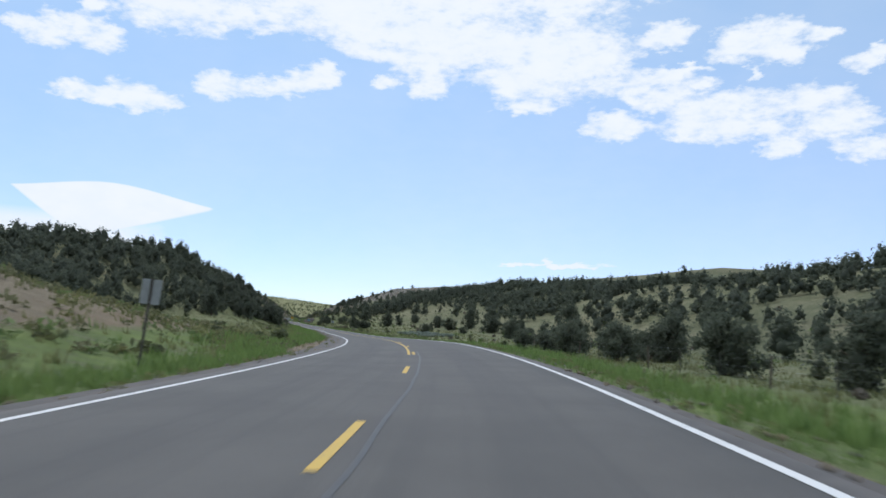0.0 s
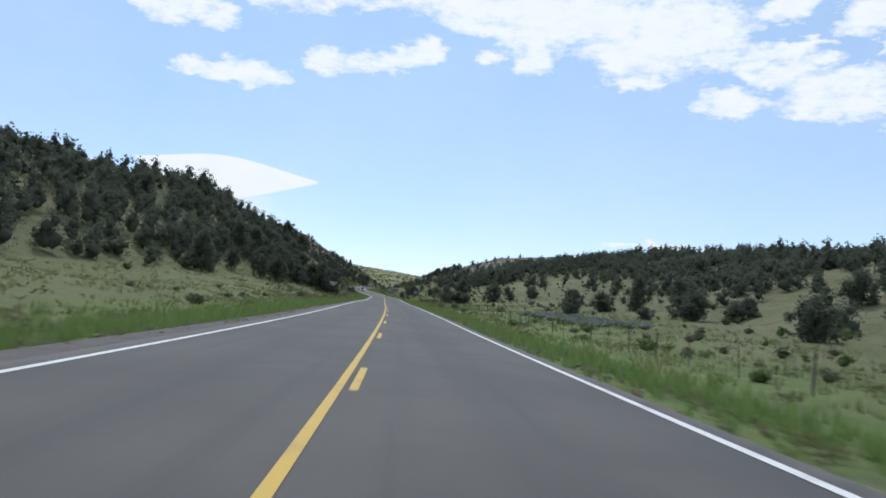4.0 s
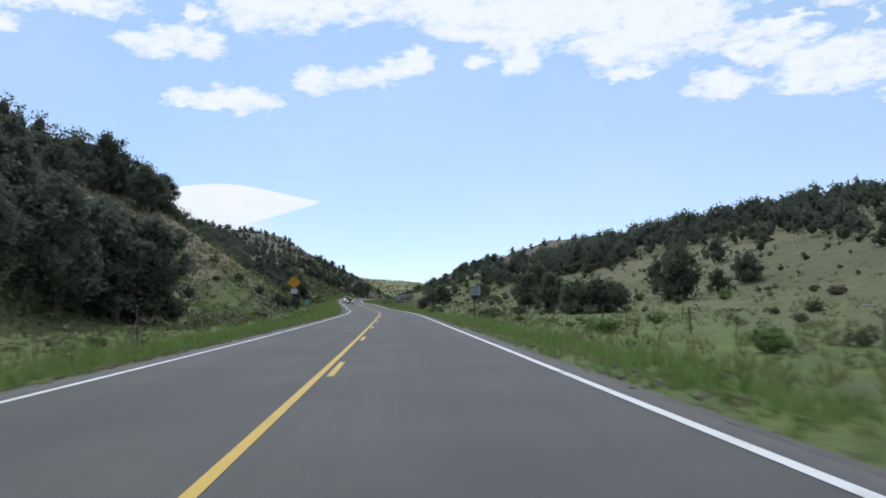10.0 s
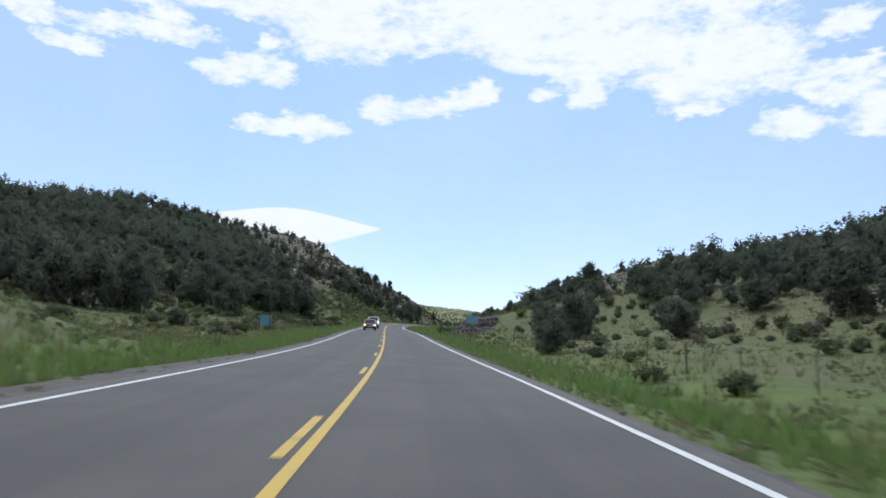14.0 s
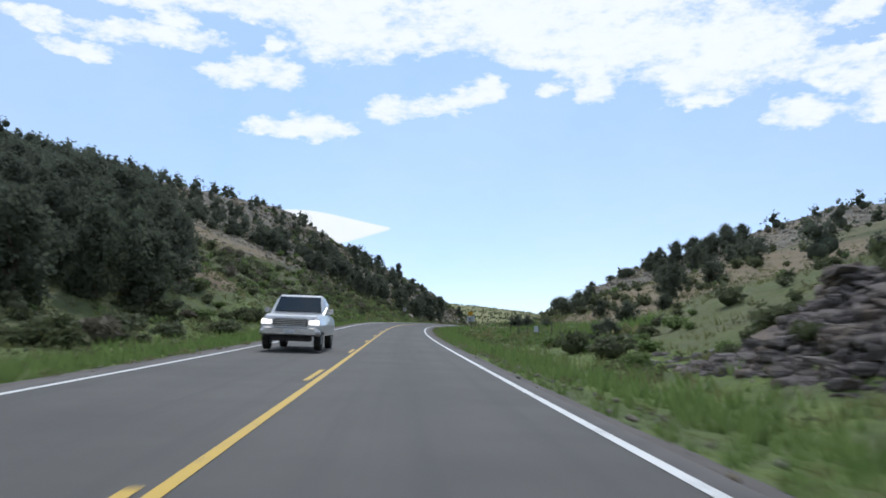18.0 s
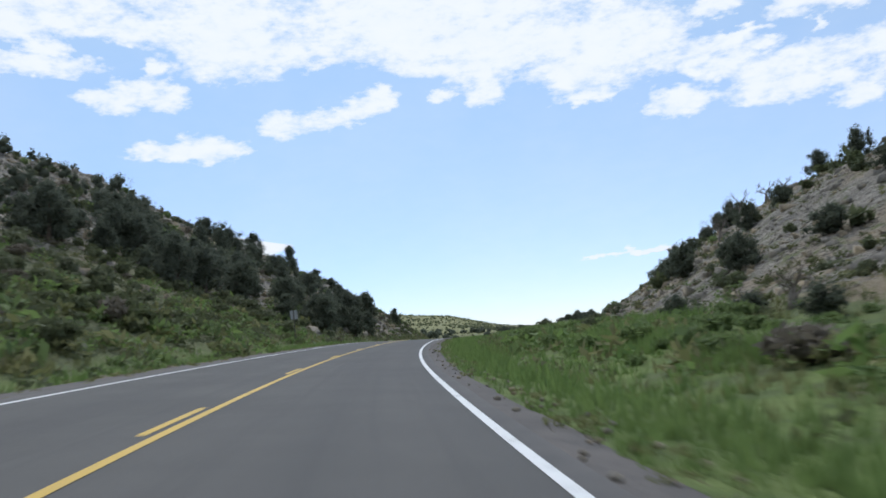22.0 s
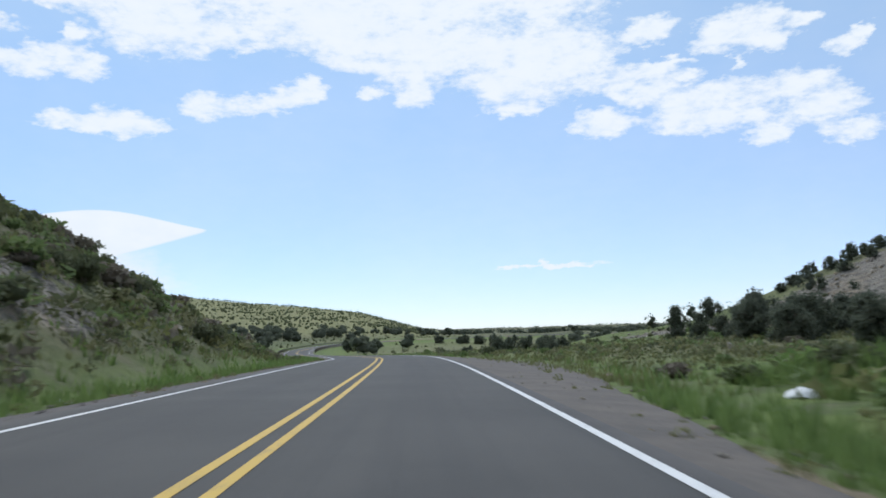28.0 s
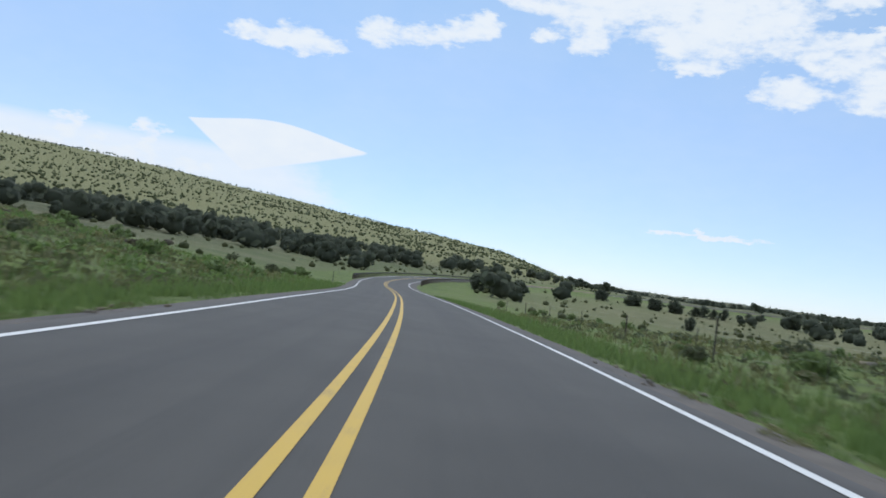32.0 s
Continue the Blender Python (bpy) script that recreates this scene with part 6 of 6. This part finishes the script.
def sheet(pts, z, y, bm=None, thick=0.006):
    bm = bm or bmesh.new()
    a = [bm.verts.new((px, y, z + pz)) for px, pz in pts]
    b = [bm.verts.new((px, y + thick, z + pz)) for px, pz in pts]
    bm.faces.new(a)
    bm.faces.new(b[::-1])
    for i in range(len(a)):
        j = (i + 1) % len(a)
        bm.faces.new((a[i], b[i], b[j], a[j]))
    return bm


def at_road(s, v, rz=0.0, lean=(0, 0)):
    p = road_point(s, v)
    a = math.degrees(float(np.interp(s, SS, RP)))
    return pose(p[0], p[1], zground(p[0], p[1]), lean[0], lean[1], a + rz)


def bars(parent, w, z, y, rows_):
    """Lines of writing too far off to read, as dark bars."""
    for k, (dz, share, h) in enumerate(rows_):
        n = max(1, int(share * 5))
        for j in range(n):
            x0 = -w * share / 2 + w * share * j / n
            part("text_bar", box(x0, x0 + w * share / n * 0.8, y - 0.004, y - 0.001, z + dz - h / 2, z + dz + h / 2), SIGN_DARK, parent)


t = thing("road_sign", at_road(14, -8.1, 0, (0, 5)), "grey back of a road sign on one post", "road sign", "signs along the road")
part("post", post_bm(2.75, 0.07), POST, t)
part("panel", plate(0.6, 0.76, 2.35, 0.045), STEEL, t, "bare metal sign back")

t = thing("road_sign", at_road(248.5, -10.3, 0), "pale tapered sign back on two posts", "road sign", "signs along the road")
for x in (-0.36, 0.36):
    p_ = part("post", post_bm(3.4, 0.07), POST, t)
    p_.location.x = x
part("panel", sheet([(-0.8, 0.38), (-0.8, 0.27), (-0.25, -0.38), (0.25, -0.38), (0.8, 0.27), (0.8, 0.38)][::-1], 2.95, 0.05), STEEL, t, "pale metal sign back with tapered lower edge")

t = thing("road_sign", at_road(325.3, 9.1, -8), "pale blue-grey notice sign on two dark posts", "road sign", "signs along the road")
for x in (-0.17, 0.27):
    p_ = part("post", post_bm(3.32, 0.07, 0.07), POST, t)
    p_.location.x = x
pn = part("panel", plate(0.88, 0.88, 2.86, -0.05), SIGN_PALE, t, "pale blue-grey sign face")
bars(pn, 0.88, 2.86, -0.05, [(0.28, 0.6, 0.1), (0.07, 0.5, 0.1), (-0.14, 0.7, 0.1), (-0.31, 0.6, 0.07)])

t = thing("warning_sign", at_road(326, -8.0, 8), "yellow diamond warning sign with white plate below", "road sign", "signs along the road")
part("post", post_bm(3.9, 0.07), POST, t)
part("panel", sheet([(0, -0.64), (0.64, 0), (0, 0.64), (-0.64, 0)], 3.45, -0.05), SIGN_YELLOW, t, "yellow diamond sign back")
part("lower_plate", plate(0.6, 0.45, 2.62, -0.05), SIGN_WHITE, t, "white plate")

t = thing("information_sign", at_road(437, -12.3, 0), "low blue sign back on two short posts", "road sign", "signs along the road")
for x in (-0.55, 0.55):
    p_ = part("post", post_bm(1.7, 0.1, 0.1), WOODPOST, t)
    p_.location.x = x
part("panel", plate(1.4, 0.8, 1.15, 0.06, 0.03), SIGN_BLUE, t, "pale blue panel")
part("top_board", box(-0.74, 0.74, 0.03, 0.1, 1.55, 1.78, 0.01), SIGN_BLUE, t, "teal header board")

t = thing("information_sign", at_road(430, 8.3, -6, (0, 4)), "blue sign panel on one post above rocks", "road sign", "signs along the road")
part("post", post_bm(2.6, 0.08), POST, t)
part("panel", plate(1.15, 0.8, 2.4, -0.05), SIGN_BLUE, t, "pale blue sign face")

t = thing("warning_sign", at_road(546, 9.0, -8, (0, -3)), "yellow warning sign above a white notice on one post", "road sign", "signs along the road")
part("post", post_bm(2.9, 0.08), POST, t)
part("panel", plate(0.54, 0.44, 2.55, -0.05, 0.06), SIGN_YELLOW, t, "yellow warning panel")
pn = part("notice_panel", plate(0.86, 0.6, 1.95, -0.05), SIGN_WHITE, t, "white notice panel")
bars(pn, 0.86, 1.95, -0.05, [(0.18, 0.7, 0.07), (0.06, 0.8, 0.07), (-0.07, 0.6, 0.07), (-0.2, 0.7, 0.06)])

t = thing("road_sign", at_road(629, -8.2, 6), "blue-grey sign back on one post below rocks", "road sign", "signs along the road")
part("post", post_bm(2.7, 0.07), POST, t)
part("panel", plate(0.62, 0.8, 2.28, 0.045), STEEL, t, "bare metal sign back")

t = thing("marker_post", at_road(520, 12.5), "white marker plate on a short post", "marker", "marker posts along the road")
part("post", post_bm(0.9, 0.05), POST, t)
part("plate", plate(0.34, 0.5, 0.85, -0.04), SIGN_WHITE, t, "white plate")

for s, v, h in ((284, -9.1, 1.6), (266, -6.6, 1.3), (672, -7.3, 1.3), (455, -12.5, 1.5), (846, 13.4, 1.8), (905, -6.6, 1.3), (820, -24, 1.6)):
    t = thing("marker_post", at_road(s, v), "dark steel marker post at the road edge", "marker", "marker posts along the road")
    part("post", post_bm(h, 0.07, 0.05), POST, t)
    part("cap", box(-0.04, 0.04, -0.03, 0.03, h, h + 0.04, 0.008), STEEL, t, "bare metal cap")


# ---- wire fences ----
def fence(s0, s1, offs, step, label, wires=(0.4, 0.75, 1.08, 1.28)):
    ss_ = np.arange(s0, s1, step)
    vv = np.interp(ss_, [o[0] for o in offs], [o[1] for o in offs])
    p = road_point(ss_, vv)
    z = ground(p[:, 0], p[:, 1])
    t = thing("wire_fence", Matrix.Translation((p[0, 0], p[0, 1], z[0])), label, "fence", "fences along the road")
    kinds = [post_bm(1.25, 0.035, 0.035), tube([(0, 0, -0.4), (0.01, 0, 0.7), (0.02, 0.01, 1.3)], [0.05, 0.047, 0.04], 7)]
    ms = [bm_mesh("post", kinds[0], POST), bm_mesh("post", kinds[1], WOODPOST)]
    for i in range(len(ss_)):
        ob = new("post", ms[0 if i % 3 else 1])
        ob.parent = t
        ob.matrix_basis = Matrix.LocRotScale(p[i] * 0 + np.array([p[i, 0] - p[0, 0], p[i, 1] - p[0, 1], z[i] - z[0]]), Euler((0.05 * math.sin(i * 3.1), 0.05 * math.sin(i * 1.7), i)), None)
    for h in wires:
        pts = [(p[i, 0] - p[0, 0], p[i, 1] - p[0, 1], z[i] - z[0] + h - (0.02 if i % 2 else 0)) for i in range(len(ss_))]
        part("wire", tube(pts, [0.0014] * len(pts), 3), STEEL, t, "thin barbed wire")


fence(-36, 440, [(-40, 14), (60, 14), (127, 12.8), (230, 16.5), (360, 13.6), (390, 12.6), (440, 12.4)], 4.7, "sagging barbed wire fence with dark steel and wood posts")
fence(508, 572, [(508, 11.5), (550, 11.6), (600, 12)], 5.2, "barbed wire fence in tall roadside grass", (0.4, 0.85))
fence(795, 905, [(795, 13), (850, 13), (905, 13)], 10.4, "barbed wire fence in a grassy field")


# ---- guardrails at the bend ----
def guardrail(s0, s1, off, label):
    s = np.arange(s0, s1, 2.0)
    t = thing("guardrail", Matrix.Translation(tuple(road_point(s0, off))), label, "guardrail", "guardrails of the bend")
    o = road_point(s0, off)
    prof = [(0, 0.45), (0.06, 0.50), (0.06, 0.54), (0, 0.58), (0.06, 0.62), (0.06, 0.66), (0, 0.72)]
    sg = 1 if off < 0 else -1
    v = np.concatenate([road_point(s, off + sg * a, b) - o for a, b in prof])
    n = len(s)
    i = np.arange(len(prof) * n).reshape(len(prof), n)
    f = np.stack([i[:-1, :-1], i[1:, :-1], i[1:, 1:], i[:-1, 1:]], -1).reshape(-1, 4)
    me_ = mesh_of("rail", v, f, [RAILSTEEL])
    r = part("rail", me_, RAILSTEEL, t)
    sol = r.modifiers.new("thick", "SOLIDIFY")
    sol.thickness = 0.008
    me2 = bm_mesh("post", box(-0.07, 0.07, -0.09, 0.09, -0.6, 0.74, 0.01), WOODPOST)
    for k in range(0, n, 1):
        p = road_point(s[k], off - sg * 0.1) - o
        ob = new("post", me2)
        ob.parent = t
        ob.matrix_basis = Matrix.LocRotScale(p, Euler((0, 0, float(np.interp(s[k], SS, RP)))), None)


guardrail(940, 1110, -5.4, "rusty dark guardrail on wooden posts outside the bend")
guardrail(962, 1110, 5.5, "rusty dark guardrail on wooden posts inside the bend")


# ---- two vehicles in the far lane ----
def paint(name, col):
    m, n, b = material(name, 0.3, 0.25, 0.5)
    p = n.node("ShaderNodeTexCoord").outputs["Object"]
    dusty = n.step(n.noise(p, 3.0, 4.0), 0.45, 0.75)
    n.put(b.inputs["Base Color"], n.mix(n.m("MULTIPLY", dusty, 0.35), col, (0.30, 0.25, 0.2)))
    b.inputs["Coat Weight"].default_value = 0.6
    return m


GLASSY, _n, _b = material("dark car glass", 0.06, 0.0, 0.6)
_b.inputs["Base Color"].default_value = (0.02, 0.025, 0.03, 1)
RUBBER = speckled("black tyre rubber", (0.02, 0.02, 0.02), (0.035, 0.035, 0.035), 8.0, 0.9)
CHROME = speckled("bright metal trim", (0.6, 0.6, 0.62), (0.45, 0.45, 0.47), 4.0, 0.25, 0.9)
BLACKTRIM = speckled("black plastic trim", (0.03, 0.03, 0.03), (0.045, 0.045, 0.045), 6.0, 0.7)
LAMP, _n, _b = material("lit headlamp", 0.3)
_b.inputs["Base Color"].default_value = (1, 0.95, 0.85, 1)
_b.inputs["Emission Color"].default_value = (1.0, 0.93, 0.8, 1)
_b.inputs["Emission Strength"].default_value = 2.2


def loft(sections, bm=None):
    """A body through cross sections (y, half width below, half width above, z below, z above)."""
    bm = bm or bmesh.new()
    rings = []
    for y, wb, wt, zb, zt in sections:
        k = min(0.08, (zt - zb) * 0.3)
        pts = [(-wb, zb), (-wb - 0.03, (zb + zt) / 2), (-wt, zt - k), (-wt + k, zt), (wt - k, zt), (wt, zt - k), (wb + 0.03, (zb + zt) / 2), (wb, zb)]
        rings.append([bm.verts.new((x, y, z)) for x, z in pts])
    for a, b in zip(rings, rings[1:]):
        for i in range(8):
            j = (i + 1) % 8
            bm.faces.new((a[i], a[j], b[j], b[i]))
    bm.faces.new(rings[0])
    bm.faces.new(rings[-1][::-1])
    return bm


def wheel(t, x, y, r=0.36):
    w = new("wheel")
    w.parent = t
    w.location = (x, y, r)
    w.empty_display_size = 0.1
    me_ = bmesh.new()
    prof = [(-0.11, 0.62 * r), (-0.12, 0.9 * r), (-0.09, r), (0.09, r), (0.12, 0.9 * r), (0.11, 0.62 * r)]
    rings = [[me_.verts.new((px, q * math.cos(a), q * math.sin(a))) for a in (2 * math.pi * k / 20 for k in range(20))] for px, q in prof]
    for a, b in zip(rings, rings[1:]):
        for k in range(20):
            me_.faces.new((a[k], a[(k + 1) % 20], b[(k + 1) % 20], b[k]))
    part("tyre", me_, RUBBER, w)
    bm = bmesh.new()
    bmesh.ops.create_cone(bm, cap_ends=True, segments=20, radius1=0.62 * r, radius2=0.55 * r, depth=0.2, matrix=Matrix.Rotation(math.pi / 2, 4, "Y"))
    part("rim", bm, STEEL, w, "grey metal rim")


def vehicle(name, s, off, col, label, pickup):
    a = math.degrees(float(np.interp(s, SS, RP)))
    p = road_point(s, off)
    b = math.degrees(math.atan(float(np.interp(s, SS, RB))))
    t = thing(name, pose(p[0], p[1], p[2] + 0.012, 0, b, a), label, "car", "vehicles on the road")
    m = paint(name + " paint", col)
    W2 = 0.97 if pickup else 0.89
    hood = 1.16 if pickup else 1.04
    sill = 0.54 if pickup else 0.44
    L = 2.7 if pickup else 2.3
    part("body", loft([(-L, W2 - 0.10, W2 - 0.16, sill + 0.08, hood - 0.16), (-L + 0.08, W2 - 0.03, W2 - 0.08, sill + 0.02, hood - 0.06), (-L + 0.3, W2 - 0.01, W2 - 0.07, sill, hood - 0.01), (-L + 0.7, W2, W2 - 0.06, sill - 0.04, hood + 0.02), (-0.95, W2, W2 - 0.04, sill - 0.04, hood + 0.07), (-0.7, W2, W2 - 0.02, sill - 0.04, hood + 0.1), (L - 0.2, W2, W2 - 0.03, sill, hood + 0.06), (L, W2 - 0.06, W2 - 0.1, sill + 0.06, hood)]), m, t, smooth=False)
    y1 = 1.0 if pickup else L - 0.25
    part("cabin", loft([(-0.95, W2 - 0.06, W2 - 0.12, hood + 0.04, hood + 0.08), (-0.30, W2 - 0.07, W2 - 0.19, hood + 0.04, hood + 0.69), (-0.1, W2 - 0.07, W2 - 0.19, hood + 0.04, hood + 0.74), (y1 - 0.4, W2 - 0.07, W2 - 0.19, hood + 0.04, hood + 0.73), (y1, W2 - 0.08, W2 - 0.16, hood + 0.02, hood + 0.30)]), m, t)
    bm = bmesh.new()
    f = [(-W2 + 0.17, -0.905, hood + 0.13), (W2 - 0.17, -0.905, hood + 0.13), (W2 - 0.27, -0.36, hood + 0.63), (-W2 + 0.27, -0.36, hood + 0.63)]
    q = [bm.verts.new(v) for v in f] + [bm.verts.new((v[0], v[1] + 0.02, v[2] - 0.02)) for v in f]
    for c in ((0, 1, 2, 3), (7, 6, 5, 4), (0, 4, 5, 1), (1, 5, 6, 2), (2, 6, 7, 3), (3, 7, 4, 0)):
        bm.faces.new([q[i] for i in c])
    bmesh.ops.translate(bm, verts=bm.verts, vec=(0, -0.035, 0.03))
    part("windscreen", bm, GLASSY, t, "dark windscreen")
    for sx_ in (-1, 1):
        x = sx_ * (W2 - 0.145)
        part("side_window", box(min(x, x + sx_ * 0.03), max(x, x + sx_ * 0.03), -0.3, y1 - 0.45, hood + 0.18, hood + 0.52, 0.01), GLASSY, t, "dark side window")
        h = part("headlight", box(sx_ * (W2 - 0.22) - 0.17, sx_ * (W2 - 0.22) + 0.17, -L - 0.015, -L + 0.1, hood - 0.34, hood - 0.17, 0.02), LAMP, t, "lit headlight")
        part("turn_light", box(sx_ * (W2 - 0.2) - 0.1, sx_ * (W2 - 0.2) + 0.1, -L - 0.06, -L + 0.05, sill + 0.02, sill + 0.12, 0.01), SIGN_YELLOW, t, "amber turn light")
        mr = part("mirror", box(sx_ * (W2 + 0.12) - 0.1, sx_ * (W2 + 0.12) + 0.1, -0.75, -0.65, hood + 0.08, hood + 0.26, 0.02), BLACKTRIM if not pickup else CHROME, t)
        part("wheel_arch", box(sx_ * (W2 - 0.04) - 0.05, sx_ * (W2 - 0.04) + 0.05, -L + 0.40, -L + 1.30, sill - 0.06, 0.86, 0.04), BLACKTRIM, t, "dark wheel arch")
        wheel(t, sx_ * (W2 - 0.13), -L + 0.85, 0.40 if pickup else 0.36)
        wheel(t, sx_ * (W2 - 0.13), L - 0.85, 0.40 if pickup else 0.36)
    g = part("grille", box(-W2 + 0.42, W2 - 0.42, -L - 0.02, -L + 0.08, hood - 0.38, hood - 0.13, 0.02), BLACKTRIM, t, "dark grille")
    for k in range(4):
        part("grille_bar", box(-W2 + 0.46, W2 - 0.46, -L - 0.035, -L - 0.02, hood - 0.355 + 0.06 * k, hood - 0.33 + 0.06 * k), CHROME, g)
    # added black block gives the gap below the bumper its shade
    part("skid_panel", box(-W2 + 0.3, W2 - 0.3, -L + 0.1, -L + 0.5, 0.3, sill + 0.02, 0.03), BLACKTRIM, t, "dark block for the shaded gap underneath")
    part("bumper", loft([(-L - 0.14, W2 - 0.14, W2 - 0.16, sill - 0.02, sill + 0.17), (-L - 0.08, W2 - 0.04, W2 - 0.06, sill - 0.06, sill + 0.2), (-L + 0.04, W2 - 0.01, W2 - 0.02, sill - 0.08, sill + 0.2)]), CHROME if pickup else BLACKTRIM, t)
    part("number_plate", box(-0.16, 0.16, -L - 0.155, -L - 0.142, sill + 0.02, sill + 0.13), SIGN_WHITE, t, "plain pale plate")
    part("roof_rail", box(-W2 + 0.32, W2 - 0.32, 0.3, 0.36, hood + 0.735, hood + 0.765, 0.008), BLACKTRIM, t)
    return t


vehicle("red_car", 457, -1.85, (0.22, 0.02, 0.02), "boxy dark red car with lit headlights on the road", False).scale = (0.9, 0.9, 0.8)
vehicle("pickup_truck", 485.5, -1.95, (0.55, 0.57, 0.6), "silver pickup truck with lit headlights on the road", True)


# ---- the gravel pull-out ----
ps = np.arange(698, 826, 1.0)
pw = 4.8 + 4.9 * ramp(ps, 714, 752) * (1 - ramp(ps, 784, 814)) + 0.4 * rough(ps, ps * 0, 5, 61, 3)
pv = np.stack([np.linspace(4.0, w_, 8) for w_ in pw])
pp = road_point(np.repeat(ps, 8), pv.ravel())
pz = np.maximum(ground(pp[:, 0], pp[:, 1]) + 0.05, -99)
pz = np.where(pv.ravel() < 6.2, np.maximum(pz, road_point(np.repeat(ps, 8), pv.ravel(), -0.03 - 0.05 * (pv.ravel() - 4.0))[:, 2]), pz)
pz[7::8] -= 0.15
pi_ = np.arange(len(pp)).reshape(-1, 8)
tagged(new("gravel_pull_out", mesh_of("gravel_pull_out", np.stack([pp[:, 0], pp[:, 1], pz], 1), np.stack([pi_[:-1, :-1], pi_[:-1, 1:], pi_[1:, 1:], pi_[1:, :-1]], -1).reshape(-1, 4), [PULLOUT])), "grey gravel pull-out beside the road", "pavement", kind="structure")


# ---- loose stones and weeds along the shoulders ----
def shoulder_spots(n, inner, outer):
    """Places beside the road from the asphalt's edge to a little past the verge."""
    s, side_ = rng.uniform(-25, 830, n), np.where(rng.uniform(size=n) < 0.5, -1.0, 1.0)
    far_ = verge_edge(s, side_)
    far_ = np.where(side_ > 0, np.maximum(far_, np.interp(s, ps, pw)), far_)
    v = (inner + (far_ + outer - inner) * rng.uniform(size=n) ** 0.7) * side_
    p = road_point(s, v)
    low = road_point(s, v, -0.04)[:, 2] - 0.06 * np.clip(np.abs(v) - 4, 0, 1.2)
    return p[:, 0], p[:, 1], np.where(np.abs(v) < 5.6, np.maximum(ground(p[:, 0], p[:, 1]), low), ground(p[:, 0], p[:, 1]) + 0.04)


PEBBLES = [blob(np.array([0, 0, 0.2]), np.array([1.0, 0.75, 0.55]), np.random.default_rng(400 + i), 4, 6) for i in range(5)]
x, y, z = shoulder_spots(9000, 4.15, 0.4)
scatter("shoulder_stones", PEBBLES, list(zip(x, y, z, rng.integers(0, 5, 9000), 0.018 + 0.07 * rng.uniform(size=9000) ** 3)), ROCK, "small loose stones on the gravel shoulder", "stones")
x, y, z = shoulder_spots(2600, 4.5, 0.5)
scatter("shoulder_weeds", CLUMPS, list(zip(x, y, z - 0.02, rng.integers(0, 8, 2600), 0.12 + 0.3 * rng.uniform(size=2600) ** 2)), DRY_GRASS, "small dry weeds on the gravel shoulder", "weeds")


# ---- small things on the verges ----
def scrap(s, v, size, seed):
    r = np.random.default_rng(seed)
    bm = bmesh.new()
    bmesh.ops.create_icosphere(bm, subdivisions=2, radius=0.5)
    for w_ in bm.verts:
        w_.co = Vector((w_.co.x * 1.3, w_.co.y, max(w_.co.z, -0.1) * 0.5)) + Vector(r.normal(size=3)) * 0.07
    p = road_point(s, v)
    ob = new("litter_bag", bm_mesh("litter_bag", bm, LITTER))
    ob.matrix_basis = Matrix.LocRotScale((p[0], p[1], zground(p[0], p[1])), Euler((0, 0, seed)), (size, size, size))
    tagged(ob, "crumpled white litter in roadside grass", "litter", "litter on the verges")


scrap(730, 10.3, 0.75, 1)
scrap(634, -7.6, 0.3, 2)
scrap(730.5, -6.2, 0.4, 3)
scrap(215, 11.5, 0.5, 4)
for i, (s, v) in enumerate(((722, 8.3), (733, 7.6), (741, 8.8), (752, 7.4), (655, 7.0), (600, 6.8), (592, 7.6), (20, -7.2), (88, -6.8), (415, -6.6), (338, 6.9), (590, -5.5), (597, -5.8), (603, -5.4), (585, -6.0), (608, -6.1))):
    p = road_point(s, v)
    ob = new("stone", ROCKS[i % 8])
    ob.matrix_basis = Matrix.LocRotScale((p[0], p[1], zground(p[0], p[1]) + 0.02), Euler((0, 0, i)), (0.3 + 0.05 * (i % 4),) * 3)
    tagged(ob, "grey loose stone on the gravel verge", "stone", "stones on the verge")
